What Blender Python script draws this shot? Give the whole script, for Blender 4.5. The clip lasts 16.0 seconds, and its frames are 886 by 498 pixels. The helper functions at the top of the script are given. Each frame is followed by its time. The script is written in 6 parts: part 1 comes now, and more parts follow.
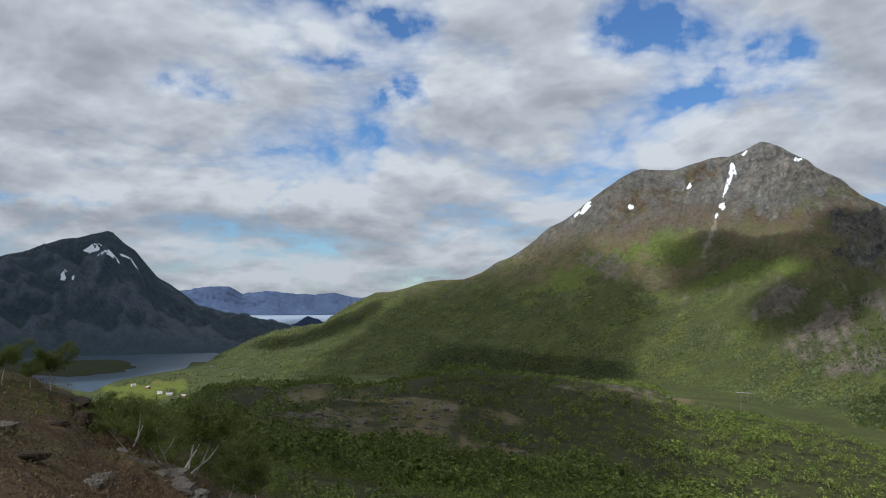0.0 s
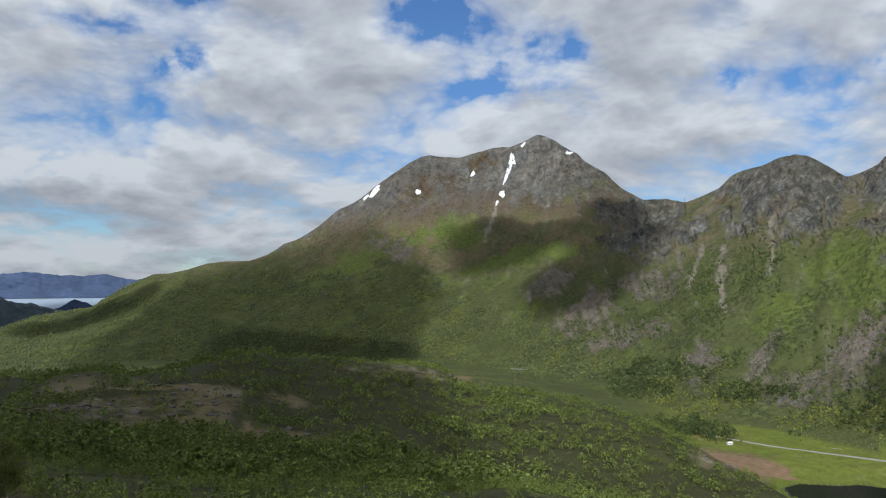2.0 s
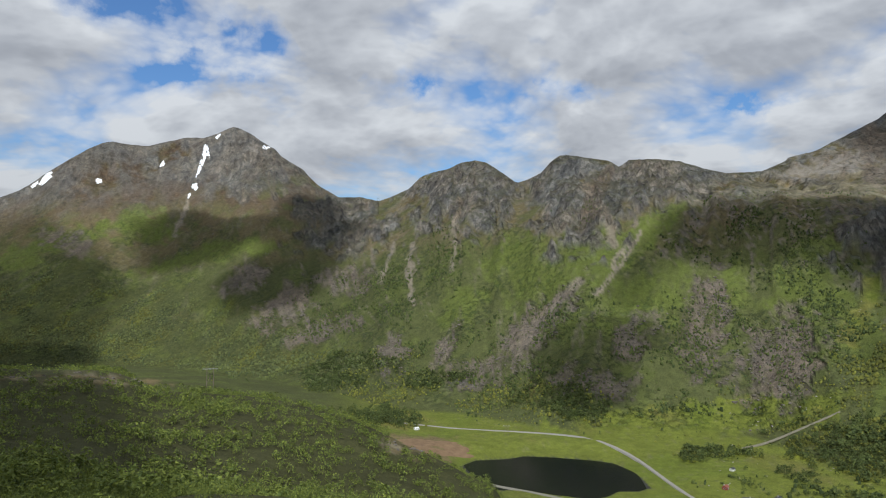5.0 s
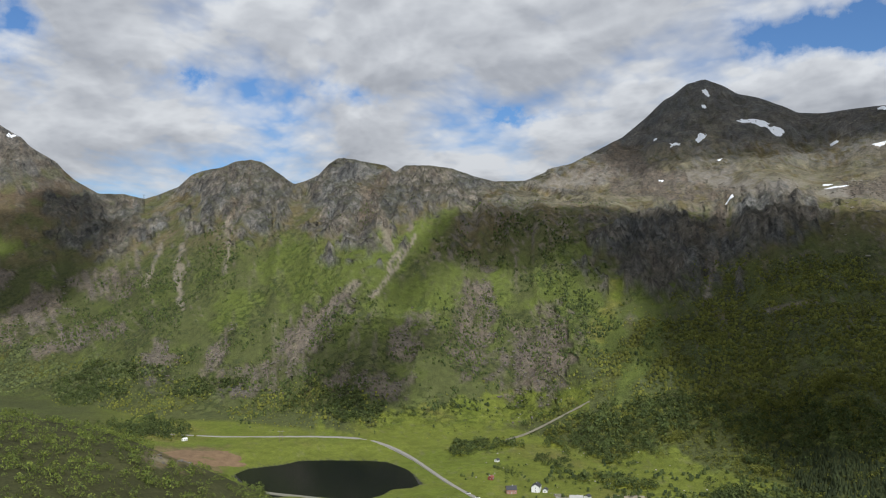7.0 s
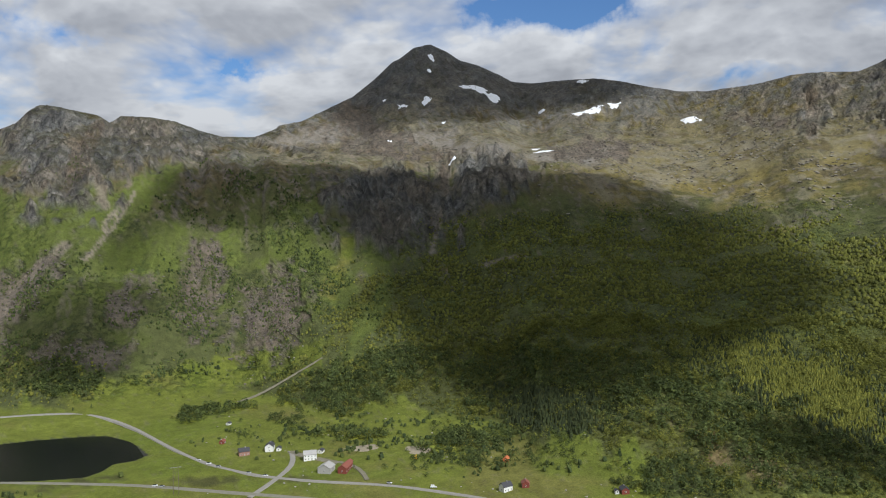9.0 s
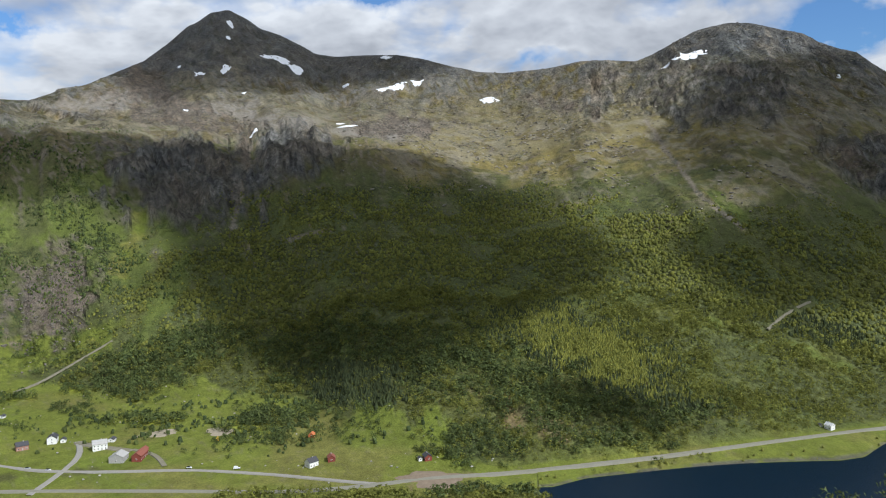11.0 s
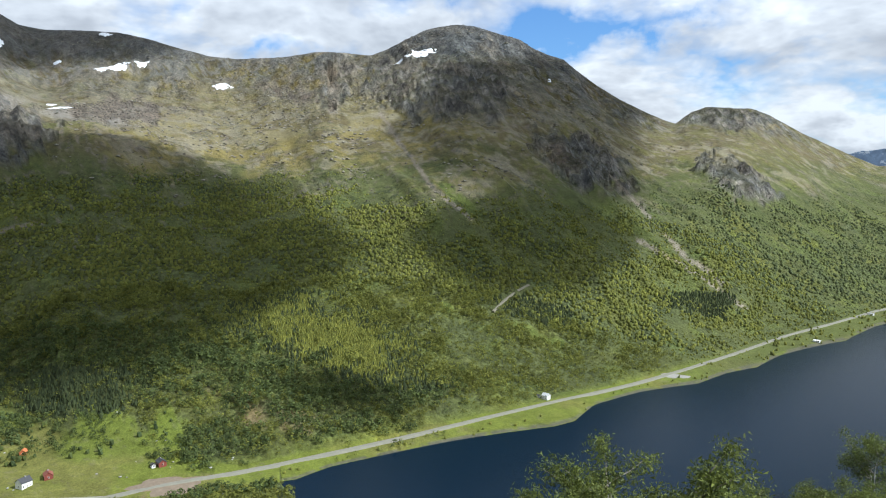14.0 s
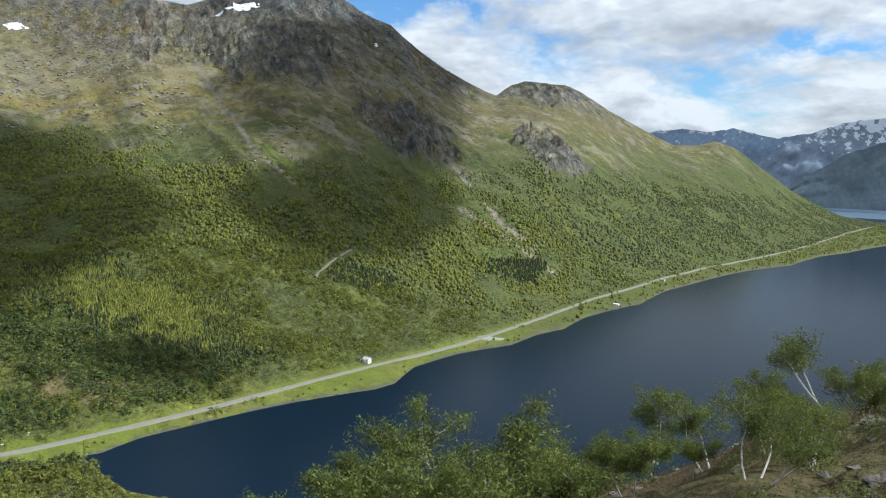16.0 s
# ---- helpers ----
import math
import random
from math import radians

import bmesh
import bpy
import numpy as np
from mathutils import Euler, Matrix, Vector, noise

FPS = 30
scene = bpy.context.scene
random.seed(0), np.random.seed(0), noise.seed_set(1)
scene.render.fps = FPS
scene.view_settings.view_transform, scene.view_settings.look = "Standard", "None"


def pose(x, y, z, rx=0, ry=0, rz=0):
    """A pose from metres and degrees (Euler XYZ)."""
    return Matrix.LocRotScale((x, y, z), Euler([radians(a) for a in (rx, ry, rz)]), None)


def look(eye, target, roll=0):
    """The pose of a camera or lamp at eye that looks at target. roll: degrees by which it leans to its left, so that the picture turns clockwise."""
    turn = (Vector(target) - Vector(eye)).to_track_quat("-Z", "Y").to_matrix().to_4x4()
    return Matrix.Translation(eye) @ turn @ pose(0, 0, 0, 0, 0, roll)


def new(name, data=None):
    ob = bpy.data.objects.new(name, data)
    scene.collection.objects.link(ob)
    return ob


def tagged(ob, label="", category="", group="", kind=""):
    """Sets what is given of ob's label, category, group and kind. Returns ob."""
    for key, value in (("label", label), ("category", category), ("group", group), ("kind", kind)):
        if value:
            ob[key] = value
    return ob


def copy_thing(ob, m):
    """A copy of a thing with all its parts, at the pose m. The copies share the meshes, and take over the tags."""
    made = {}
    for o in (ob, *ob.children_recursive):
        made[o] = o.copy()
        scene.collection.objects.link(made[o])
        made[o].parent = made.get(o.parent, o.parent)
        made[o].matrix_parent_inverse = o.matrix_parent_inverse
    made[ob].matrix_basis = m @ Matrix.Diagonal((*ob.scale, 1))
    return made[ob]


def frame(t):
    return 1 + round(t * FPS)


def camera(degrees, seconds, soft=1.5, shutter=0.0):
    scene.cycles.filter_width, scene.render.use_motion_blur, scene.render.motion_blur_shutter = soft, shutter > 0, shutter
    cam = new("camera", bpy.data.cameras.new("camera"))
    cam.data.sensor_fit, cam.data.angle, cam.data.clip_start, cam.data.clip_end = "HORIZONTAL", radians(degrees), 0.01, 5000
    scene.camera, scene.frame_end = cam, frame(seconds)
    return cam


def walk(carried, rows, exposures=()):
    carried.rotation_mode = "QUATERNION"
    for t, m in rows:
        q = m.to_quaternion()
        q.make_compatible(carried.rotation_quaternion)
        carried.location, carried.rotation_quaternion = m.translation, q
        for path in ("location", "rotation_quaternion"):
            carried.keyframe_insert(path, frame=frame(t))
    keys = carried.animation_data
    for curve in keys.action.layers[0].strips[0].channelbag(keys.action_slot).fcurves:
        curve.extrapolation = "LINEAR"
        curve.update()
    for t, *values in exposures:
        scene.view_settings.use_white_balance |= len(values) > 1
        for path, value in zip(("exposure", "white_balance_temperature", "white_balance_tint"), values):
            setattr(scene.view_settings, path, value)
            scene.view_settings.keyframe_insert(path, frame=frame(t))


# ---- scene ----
cam = camera(59.2, 16.0, soft=1.1)
# seconds, turn about x, y and z in degrees; the eye swings on a short arm
ROWS = [
    (0.0, 93.70, -0.00, 0.00),
    (0.5, 93.83, -0.25, -4.00),
    (1.0, 93.58, -0.10, -7.15),
    (1.5, 93.02, -0.27, -11.08),
    (2.0, 92.41, -0.08, -15.45),
    (2.5, 92.13, -0.10, -19.31),
    (3.0, 92.16, -0.29, -22.97),
    (3.5, 92.10, 0.13, -26.47),
    (4.0, 92.08, 0.29, -30.01),
    (6.5, 92.25, 0.34, -49.40),
    (7.0, 92.16, 0.40, -53.74),
    (7.5, 91.21, 0.45, -59.11),
    (8.0, 90.23, 0.79, -64.69),
    (8.5, 89.44, 0.94, -69.17),
    (9.0, 88.86, 1.03, -73.23),
    (9.5, 88.34, 1.00, -77.15),
    (10.0, 87.66, 0.77, -80.87),
    (12.5, 86.32, 0.44, -96.96),
    (13.0, 86.19, 0.02, -100.46),
    (13.5, 86.03, 0.42, -103.93),
    (14.0, 85.94, 0.50, -106.49),
    (14.5, 85.56, -0.53, -109.57),
    (15.0, 85.14, -0.60, -112.65),
    (15.5, 84.33, -1.35, -115.74),
    (16.0, 83.50, -1.66, -119.27),
]

EYE = 220.0
ARM = 0.35
EXPOSURES = [(0.0, -0.22, 5750, 9), (4.0, -0.21, 5850, 9), (7.0, -0.15, 6000, 10), (10.0, -0.19, 5900, 10), (12.5, 0.54, 5680, 8), (16.0, 0.38, 5650, 6)]
walk(cam, [(t, pose(ARM * math.sin(radians(-c)), ARM * math.cos(radians(-c)), EYE, a, b, c)) for t, a, b, c in ROWS], EXPOSURES)

# ---- world, sun, light ----
SUN_BEARING, SUN_RISE = 216.0, 43.0
SUN_WAY = Vector((math.sin(radians(SUN_BEARING)) * math.cos(radians(SUN_RISE)), math.cos(radians(SUN_BEARING)) * math.cos(radians(SUN_RISE)), math.sin(radians(SUN_RISE))))


def nodes_of(tree):
    """Short-hands for a node tree: add a node, link two sockets."""
    def add(kind, **values):
        n = tree.nodes.new(kind)
        for key, value in values.items():
            if key in n.inputs:
                n.inputs[key].default_value = value
        return n

    def join(a, b):
        tree.links.new(a, b)
    return add, join


def maths(add, join, op, a, b=None, c=None, clamp=False):
    n = add("ShaderNodeMath")
    n.operation = op
    n.use_clamp = clamp
    for i, v in enumerate((a, b, c)):
        if v is None:
            continue
        if isinstance(v, (int, float)):
            n.inputs[i].default_value = v
        else:
            join(v, n.inputs[i])
    return n.outputs[0]


def mixed(add, join, fac, a, b, how="MIX"):
    n = add("ShaderNodeMix")
    n.data_type = "RGBA"
    n.blend_type = how
    for sock, v in ((n.inputs[0], fac), (n.inputs[6], a), (n.inputs[7], b)):
        if isinstance(v, (int, float)):
            sock.default_value = v
        elif isinstance(v, tuple):
            sock.default_value = (*v, 1)
        else:
            join(v, sock)
    return n.outputs[2]


def ramp(add, join, fac, *stops):
    n = add("ShaderNodeValToRGB")
    while len(n.color_ramp.elements) < len(stops):
        n.color_ramp.elements.new(0.5)
    for e, (at, col) in zip(n.color_ramp.elements, stops):
        e.position, e.color = at, (*col, 1) if isinstance(col, tuple) else (col, col, col, 1)
    join(fac, n.inputs[0])
    return n.outputs[0]


def make_world():
    world = bpy.data.worlds.new("sky")
    scene.world = world
    world.use_nodes = True
    tree = world.node_tree
    tree.nodes.clear()
    add, join = nodes_of(tree)
    sky = add("ShaderNodeTexSky")
    sky.sky_type = "NISHITA"
    sky.sun_disc = False
    sky.sun_elevation, sky.sun_rotation = radians(SUN_RISE), radians(SUN_BEARING)
    sky.air_density, sky.dust_density, sky.ozone_density = 1.2, 0.0, 4.0
    co = add("ShaderNodeTexCoord")
    sep = add("ShaderNodeSeparateXYZ")
    join(co.outputs["Generated"], sep.inputs[0])
    x, y, z = sep.outputs
    # broken stratocumulus on a level deck, seen in perspective; bright rims, grey undersides
    def deck(lift, scale, detail, rough, twist, shift=0.0, puffs=0.0):
        h = maths(add, join, "ADD", maths(add, join, "MAXIMUM", z, 0.0), 0.30 + lift)
        v = add("ShaderNodeCombineXYZ")
        join(maths(add, join, "DIVIDE", x, h), v.inputs[0])
        join(maths(add, join, "DIVIDE", y, h), v.inputs[1])
        v.inputs[2].default_value = shift
        n = add("ShaderNodeTexNoise", Scale=scale, Detail=detail, Roughness=rough, Distortion=twist)
        join(v.outputs[0], n.inputs["Vector"])
        if not puffs:
            return n.outputs[0]
        c = add("ShaderNodeTexVoronoi", Scale=puffs, Detail=3.0, Roughness=0.55, Lacunarity=2.3)
        c.feature = "SMOOTH_F1"
        c.inputs["Smoothness"].default_value = 0.35
        sway = add("ShaderNodeVectorMath")
        sway.operation = "MULTIPLY_ADD"
        sway.inputs[1].default_value = (0.35, 0.35, 0.35)
        join(n.outputs["Color"], sway.inputs[0])
        join(v.outputs[0], sway.inputs[2])
        join(sway.outputs[0], c.inputs["Vector"])
        return maths(add, join, "MULTIPLY_ADD", maths(add, join, "SUBTRACT", 0.42, c.outputs["Distance"]), 0.32, n.outputs[0])
    big, above = deck(0.0, 1.7, 7.0, 0.52, 0.15, 0.0, 3.2), deck(0.03, 1.7, 7.0, 0.52, 0.15, 0.0, 3.2)
    broad, fine = deck(0.0, 0.8, 2.0, 0.5, 0.0, 7.0), deck(0.0, 6.0, 5.0, 0.55, 0.3, 3.0)
    dens = maths(add, join, "ADD", big, 0.262)
    # clear gaps: bearing and rise of the middle, half-widths, all in degrees
    bend = add("ShaderNodeTexNoise", Scale=9.0, Detail=6.0, Roughness=0.62)
    join(co.outputs["Generated"], bend.inputs["Vector"])
    bent = add("ShaderNodeSeparateColor")
    join(bend.outputs["Color"], bent.inputs[0])
    az = maths(add, join, "MULTIPLY_ADD", maths(add, join, "ARCTAN2", x, y), 57.2958, maths(add, join, "MULTIPLY_ADD", bent.outputs[0], 14.0, -7.0))
    el = maths(add, join, "MULTIPLY_ADD", maths(add, join, "ARCSINE", z), 57.2958, maths(add, join, "MULTIPLY_ADD", bent.outputs[1], 7.0, -3.5))
    for a, e, w, h, gain in SKY_GAPS:
        da = maths(add, join, "MULTIPLY", maths(add, join, "SUBTRACT", az, a), 1 / w)
        de = maths(add, join, "MULTIPLY", maths(add, join, "SUBTRACT", el, e), 1 / h)
        q = maths(add, join, "ADD", maths(add, join, "MULTIPLY", da, da), maths(add, join, "MULTIPLY", de, de))
        dens = maths(add, join, "MULTIPLY_ADD", maths(add, join, "POWER", 2.718, maths(add, join, "MULTIPLY", q, -1.0)), -gain, dens)
    cover = ramp(add, join, dens, (0.34, 0.0), (0.45, 0.6), (0.58, 1.0))
    rim = maths(add, join, "MULTIPLY_ADD", maths(add, join, "SUBTRACT", big, above), 1.25, 0.56)
    body = maths(add, join, "MULTIPLY_ADD", maths(add, join, "SUBTRACT", dens, 0.69), -0.70, rim)
    body = maths(add, join, "MULTIPLY_ADD", maths(add, join, "SUBTRACT", broad, 0.5), -0.35, body)
    body = maths(add, join, "MULTIPLY_ADD", maths(add, join, "SUBTRACT", fine, 0.5), 0.12, body)
    shade = ramp(add, join, body, (0.20, (0.44, 0.45, 0.475)), (0.46, (0.655, 0.662, 0.68)), (0.62, (0.86, 0.86, 0.86)), (0.80, (1.14, 1.13, 1.10)))
    bright = mixed(add, join, 1.0, shade, (CLOUD_LIGHT, CLOUD_LIGHT, CLOUD_LIGHT), "MULTIPLY")
    low = ramp(add, join, z, (0.0, 0.80), (0.06, 0.84), (0.22, 1.0))
    bright = mixed(add, join, 1.0, bright, low, "MULTIPLY")
    skyc = mixed(add, join, 1.0, sky.outputs[0], (SKY_LIGHT * 0.8, SKY_LIGHT * 0.97, SKY_LIGHT * 1.2), "MULTIPLY")
    col = mixed(add, join, cover, skyc, bright)
    bg = add("ShaderNodeBackground", Strength=1.0)
    join(col, bg.inputs[0])
    end = add("ShaderNodeOutputWorld")
    join(bg.outputs[0], end.inputs[0])


SKY_LIGHT, CLOUD_LIGHT = 0.085, 0.71
SKY_GAPS = [(-9.8, 16.6, 4.6, 1.3, 0.22), (-4.4, 19.9, 3.0, 1.6, 0.20), (-18.5, 15.2, 1.8, 1.1, 0.22), (-2.6, 14.5, 1.6, 1.3, 0.24), (14.0, 18.6, 3.4, 1.8, 0.24), (21.0, 14.5, 2.4, 1.3, 0.22),
            (24.0, 16.7, 3.4, 1.6, 0.26), (-26.9, 6.9, 4.2, 0.6, 0.20), (-12.0, 6.9, 5.2, 0.45, 0.18), (47.4, 13.6, 2.6, 1.0, 0.22), (34.8, 14.4, 1.8, 0.8, 0.18), (79.5, 16.2, 4.6, 1.5, 0.26),
            (60.3, 11.7, 2.0, 0.5, 0.14), (85.0, 15.0, 4.2, 1.3, 0.24), (88.6, 12.5, 1.6, 1.0, 0.15), (95.0, 10.3, 3.4, 0.9, 0.22), (104.0, 13.3, 5.0, 1.4, 0.24), (117.5, 12.2, 6.0, 2.2, 0.28),
            (124.0, 11.2, 3.4, 1.0, 0.20), (143.2, 8.1, 5.0, 0.9, 0.20), (133.0, 3.4, 3.0, 0.8, 0.12)]
make_world()
sun = new("sun", bpy.data.lights.new("sun", "SUN"))
sun.data.energy, sun.data.angle, sun.data.color = 4.6, radians(0.55), (1.0, 0.965, 0.90)
sun.matrix_world = look(SUN_WAY * 1000, (0, 0, 0))

# ---- the lie of the land, fitted to the camera's view at assumed distances: bearing in degrees, distance and height in metres ----
LEFT_PEAK = [
    (-29.64, 4250, 421.3), (-28.21, 4250, 451.3), (-26.76, 4250, 501.3), (-26.1, 4250, 519.6), (-25.08, 4250, 525),
    (-24.23, 4250, 549.7), (-23.36, 4250, 563.3), (-23.01, 4250, 555.6), (-22.28, 4250, 505.8), (-21.55, 4250, 464.1),
    (-20.73, 4250, 387.5), (-20.06, 4250, 330.4), (-19.31, 4250, 299), (-18.18, 4250, 235.3), (-17.41, 4250, 185.6),
    (-15.5, 4250, 144), (-13.56, 4250, 113.6), (-11.58, 4250, 85.8), (-10.38, 4250, 70.3),
]
NORTH_RIDGE = [
    (-16.59, 3000, -6.5), (-15.46, 2995, 29.7), (-13.34, 2976, 78.9), (-11.97, 2963, 103.7), (-10.78, 2953, 116.1),
    (-8.78, 2934, 130.7), (-7.57, 2923, 174.6), (-6.35, 2912, 210.1), (-4.92, 2900, 245.5), (-3.89, 2900, 247.7),
    (-2.65, 2900, 262.4), (-1.41, 2900, 283.4), (-0.17, 2900, 291.8), (1.49, 2900, 293.9), (2.74, 2900, 316.9),
    (3.98, 2900, 356.6), (5.02, 2900, 377.4), (6.26, 2900, 419), (7.7, 2900, 481.2), (8.93, 2900, 511.8),
    (9.75, 2900, 542.5), (10.57, 2900, 577.2),
]
NORTH_PEAK = [
    (11.79, 2900, 623.6), (13, 2900, 663.3), (13.8, 2900, 684.7), (14.39, 2900, 691.8), (15.37, 2900, 685.5),
    (16.72, 2900, 682.4), (18.06, 2900, 703.4), (19.2, 2900, 720.4), (20.32, 2900, 720.9), (21.24, 2900, 737.8),
    (21.98, 2900, 757.1), (22.41, 2884, 764.4), (22.88, 2867, 755.4), (23.75, 2834, 728.5), (24.27, 2815, 704),
    (25.29, 2777, 669.4), (25.79, 2758, 640.7), (27.28, 2702, 591.5), (27.75, 2684, 563), (28.4, 2660, 532),
    (29.86, 2605, 487.1), (30.48, 2582, 484.5), (31.43, 2546, 482.2), (32.75, 2497, 463.8),
]
CRAGS = [
    (33.78, 2458, 475.4), (35.01, 2412, 494.1), (35.83, 2381, 526), (36.64, 2351, 536.4), (37.85, 2306, 538.9),
    (38.85, 2263, 552.8), (39.85, 2221, 553.1), (40.63, 2187, 542.2), (41.41, 2154, 519.4), (42.18, 2121, 492.8),
    (42.94, 2088, 469.9), (43.71, 2055, 475), (44.66, 2015, 485.3), (45.42, 1997, 512.1), (46.06, 1992, 526.8),
    (47.09, 1985, 523.5), (48.18, 1977, 514.7), (49.6, 1967, 506.1), (50.3, 1962, 489.3), (51, 1957, 505.4),
    (51.75, 1952, 504.4), (52.8, 1957, 503.5), (54.46, 1971, 496.5), (56.13, 1984, 479), (57.58, 1996, 466.8),
    (59.85, 2139, 484.4), (61.09, 2232, 515.9), (61.71, 2278, 537.9),
]
EAST_PEAK = [
    (63.14, 2395, 564.6), (64.77, 2531, 620), (66.78, 2698, 690.8), (68.38, 2808, 771.7), (69.76, 2835, 841.1),
    (70.35, 2847, 857.7), (71.32, 2866, 898.6), (72.53, 2891, 917.3), (73.75, 2889, 887.3), (74.66, 2876, 852.3),
    (75.92, 2858, 830.7), (77.68, 2833, 784.5), (78.54, 2821, 759.1), (78.42, 2823, 760), (79.85, 2802, 747.5),
    (82.29, 2731, 738.8), (84.29, 2671, 730), (86.26, 2612, 702.4), (88.21, 2554, 668.4), (90.11, 2497, 640.7),
    (91.99, 2450, 627), (93.82, 2404, 624.7), (95.62, 2360, 623.4), (97.36, 2316, 629.2), (98.39, 2302, 628.6),
    (100.39, 2313, 624.9),
]
SOUTH_PEAK = [
    (99.33, 2307, 629), (101.37, 2319, 623), (102.59, 2326, 642.6), (103.81, 2332, 670.2), (105.21, 2340, 699.1),
    (106.21, 2346, 710), (107.6, 2354, 718.9), (108.97, 2362, 714.6), (110.14, 2370, 698.9), (112.07, 2382, 677.3),
    (113.02, 2388, 651.8), (114.15, 2395, 630.8), (115.27, 2403, 616.4), (116.2, 2412, 583.2), (117.66, 2427, 538.2),
    (119.1, 2441, 499.5), (120.86, 2476, 463.8), (122.23, 2517, 438.7),
]
SOUTH_RIDGE = [
    (122.97, 2539, 429.3), (123.25, 2547, 437.4), (124.04, 2571, 465.4), (125.04, 2602, 481.9), (127.86, 2723, 483.1),
    (129.08, 2775, 464), (131.12, 2862, 407.9), (132.72, 2936, 369.6), (134.31, 3016, 329.6), (135.49, 3075, 301.5),
    (137.19, 3159, 303.7), (138.28, 3214, 323.7), (139.58, 3279, 301), (140.72, 3362, 253), (142.22, 3490, 187.6),
    (143.32, 3585, 134.9), (145.1, 3737, 70.5), (146.49, 3856, 20.8), (147.81, 3940, 4.2), (149, 4000, -8.9),
]
LAKE_FAR_SHORE = [
    (93.82, 599, 0), (95.41, 603, 0), (97.84, 627, 0), (101.98, 651, 0), (106.18, 680, 0),
    (110.41, 708, 0), (114.63, 736, 0), (116.09, 756, 0), (117.52, 817, 0), (120.79, 881, 0),
    (124.77, 939, 0), (126.69, 1005, 0), (128.58, 1052, 0), (130.05, 1140, 0), (132.21, 1225, 0),
    (133.96, 1293, 0), (135.64, 1446, 0), (137.29, 1551, 0), (140.87, 1824, 0), (143.68, 2003, 0),
    (145.35, 2272, 0), (146.99, 2445, 0), (149.1, 2774, 0),
]
ROAD_SHORE = [
    (43.23, 795, 4), (46.46, 761, 4), (49.88, 737, 4), (53.49, 706, 4), (58.82, 672, 4),
    (77.07, 593, 4), (83.71, 597, 4), (89.05, 610, 4), (93.25, 621, 4), (97.49, 646, 4),
    (101.98, 671, 4), (106.18, 707, 4), (110.4, 750, 4), (114.6, 801, 4), (118.74, 865, 4),
    (122.77, 950, 4), (126.66, 1074, 4), (130.37, 1258, 4), (132.17, 1341, 4), (135.6, 1570, 4),
    (137.25, 1677, 4), (137.54, 1719, 4), (140.11, 1906, 4), (143.62, 2285, 4), (145.29, 2621, 4),
    (146.9, 3059, 4), (148.17, 3413, 4),
]
ROAD_VALLEY = [
    (32.44, 1116, 8), (38.06, 1064, 8), (43.33, 1052, 8), (45.25, 1039, 8), (48.26, 1004, 8),
    (50.34, 969, 8), (51.4, 937, 8), (53.2, 855, 8), (55.04, 785, 8), (57.31, 739, 8),
    (60.04, 710, 8), (61.23, 698, 8), (65.27, 678, 8), (69.4, 663, 8), (73.56, 641, 8),
    (77.72, 622, 8), (77.11, 618, 8), (80.16, 601, 8), (82.51, 585, 8),
]
LANE = [
    (58.83, 662, 8), (60.42, 692, 8), (61.84, 721, 8), (62.38, 752, 8), (61.87, 778, 8),
]
POND = [
    (43.3, 948, 5), (45.22, 946, 5), (48.23, 936, 5), (49.62, 927, 5), (51.02, 890, 5),
    (51.91, 847, 5), (52.16, 828, 5), (51.35, 812, 5), (49.92, 807, 5), (49.21, 787, 5),
    (48.16, 775, 5), (45.15, 786, 5), (43.23, 801, 5), (40.95, 796, 5), (38.63, 895, 5),
    (39.78, 924, 5), (42.13, 933, 5),
]
BENCH = [
    (57.05, 1700, 392), (59.75, 1700, 383.1), (64.12, 1700, 372.3), (68.19, 1700, 364.1), (73.15, 1700, 355.9),
    (73.98, 1700, 356.7), (75.23, 1700, 376.8), (77.3, 1700, 379.1), (79.34, 1700, 361.6), (82.19, 1700, 356.7),
    (86.18, 1700, 334.8), (91.92, 1700, 307.5), (97.3, 1700, 284.5),
]
HILLOCK = [
    (-14.24, 273, 185.6), (-11.51, 275, 184.4), (-9.93, 276, 186.4), (-8.33, 277, 186.7), (-5.9, 279, 184.7),
    (-3.45, 295, 186.3), (-0.16, 328, 187.1), (2.72, 357, 186.8), (0.2, 332, 188.5), (3.62, 366, 183),
    (7.22, 386, 180), (10.98, 396, 177.2), (14.1, 404, 174.6), (15.68, 408, 170.9), (17.29, 413, 163.4),
    (20.94, 418, 158.6), (24.64, 411, 156.7), (27.94, 404, 152.2), (30.4, 399, 147.4), (32.44, 395, 142.7),
    (34.46, 391, 136.9), (36.86, 386, 130.3), (39.21, 382, 122.9), (41.14, 380, 117.5),
]
HEATH_S = [
    (130.97, 34, 204.9), (134.59, 34, 205.9), (137.31, 34, 206.8), (139.18, 34, 207.5), (141.01, 34, 208.2),
    (144.54, 34, 209.3), (147.86, 34, 210.3), (149.95, 34, 211.2),
]
VALLEY_FOOT = [
    (17.28, 1938, 16), (22.99, 1686, 16), (29.18, 1429, 16), (33.26, 1222, 16), (39.26, 1168, 16),
    (48.27, 997, 16), (53.63, 1017, 16), (58.6, 1073, 16), (63.75, 940, 16), (69.49, 865, 16),
    (76.98, 843, 16), (80.25, 724, 16), (85.9, 672, 16),
]


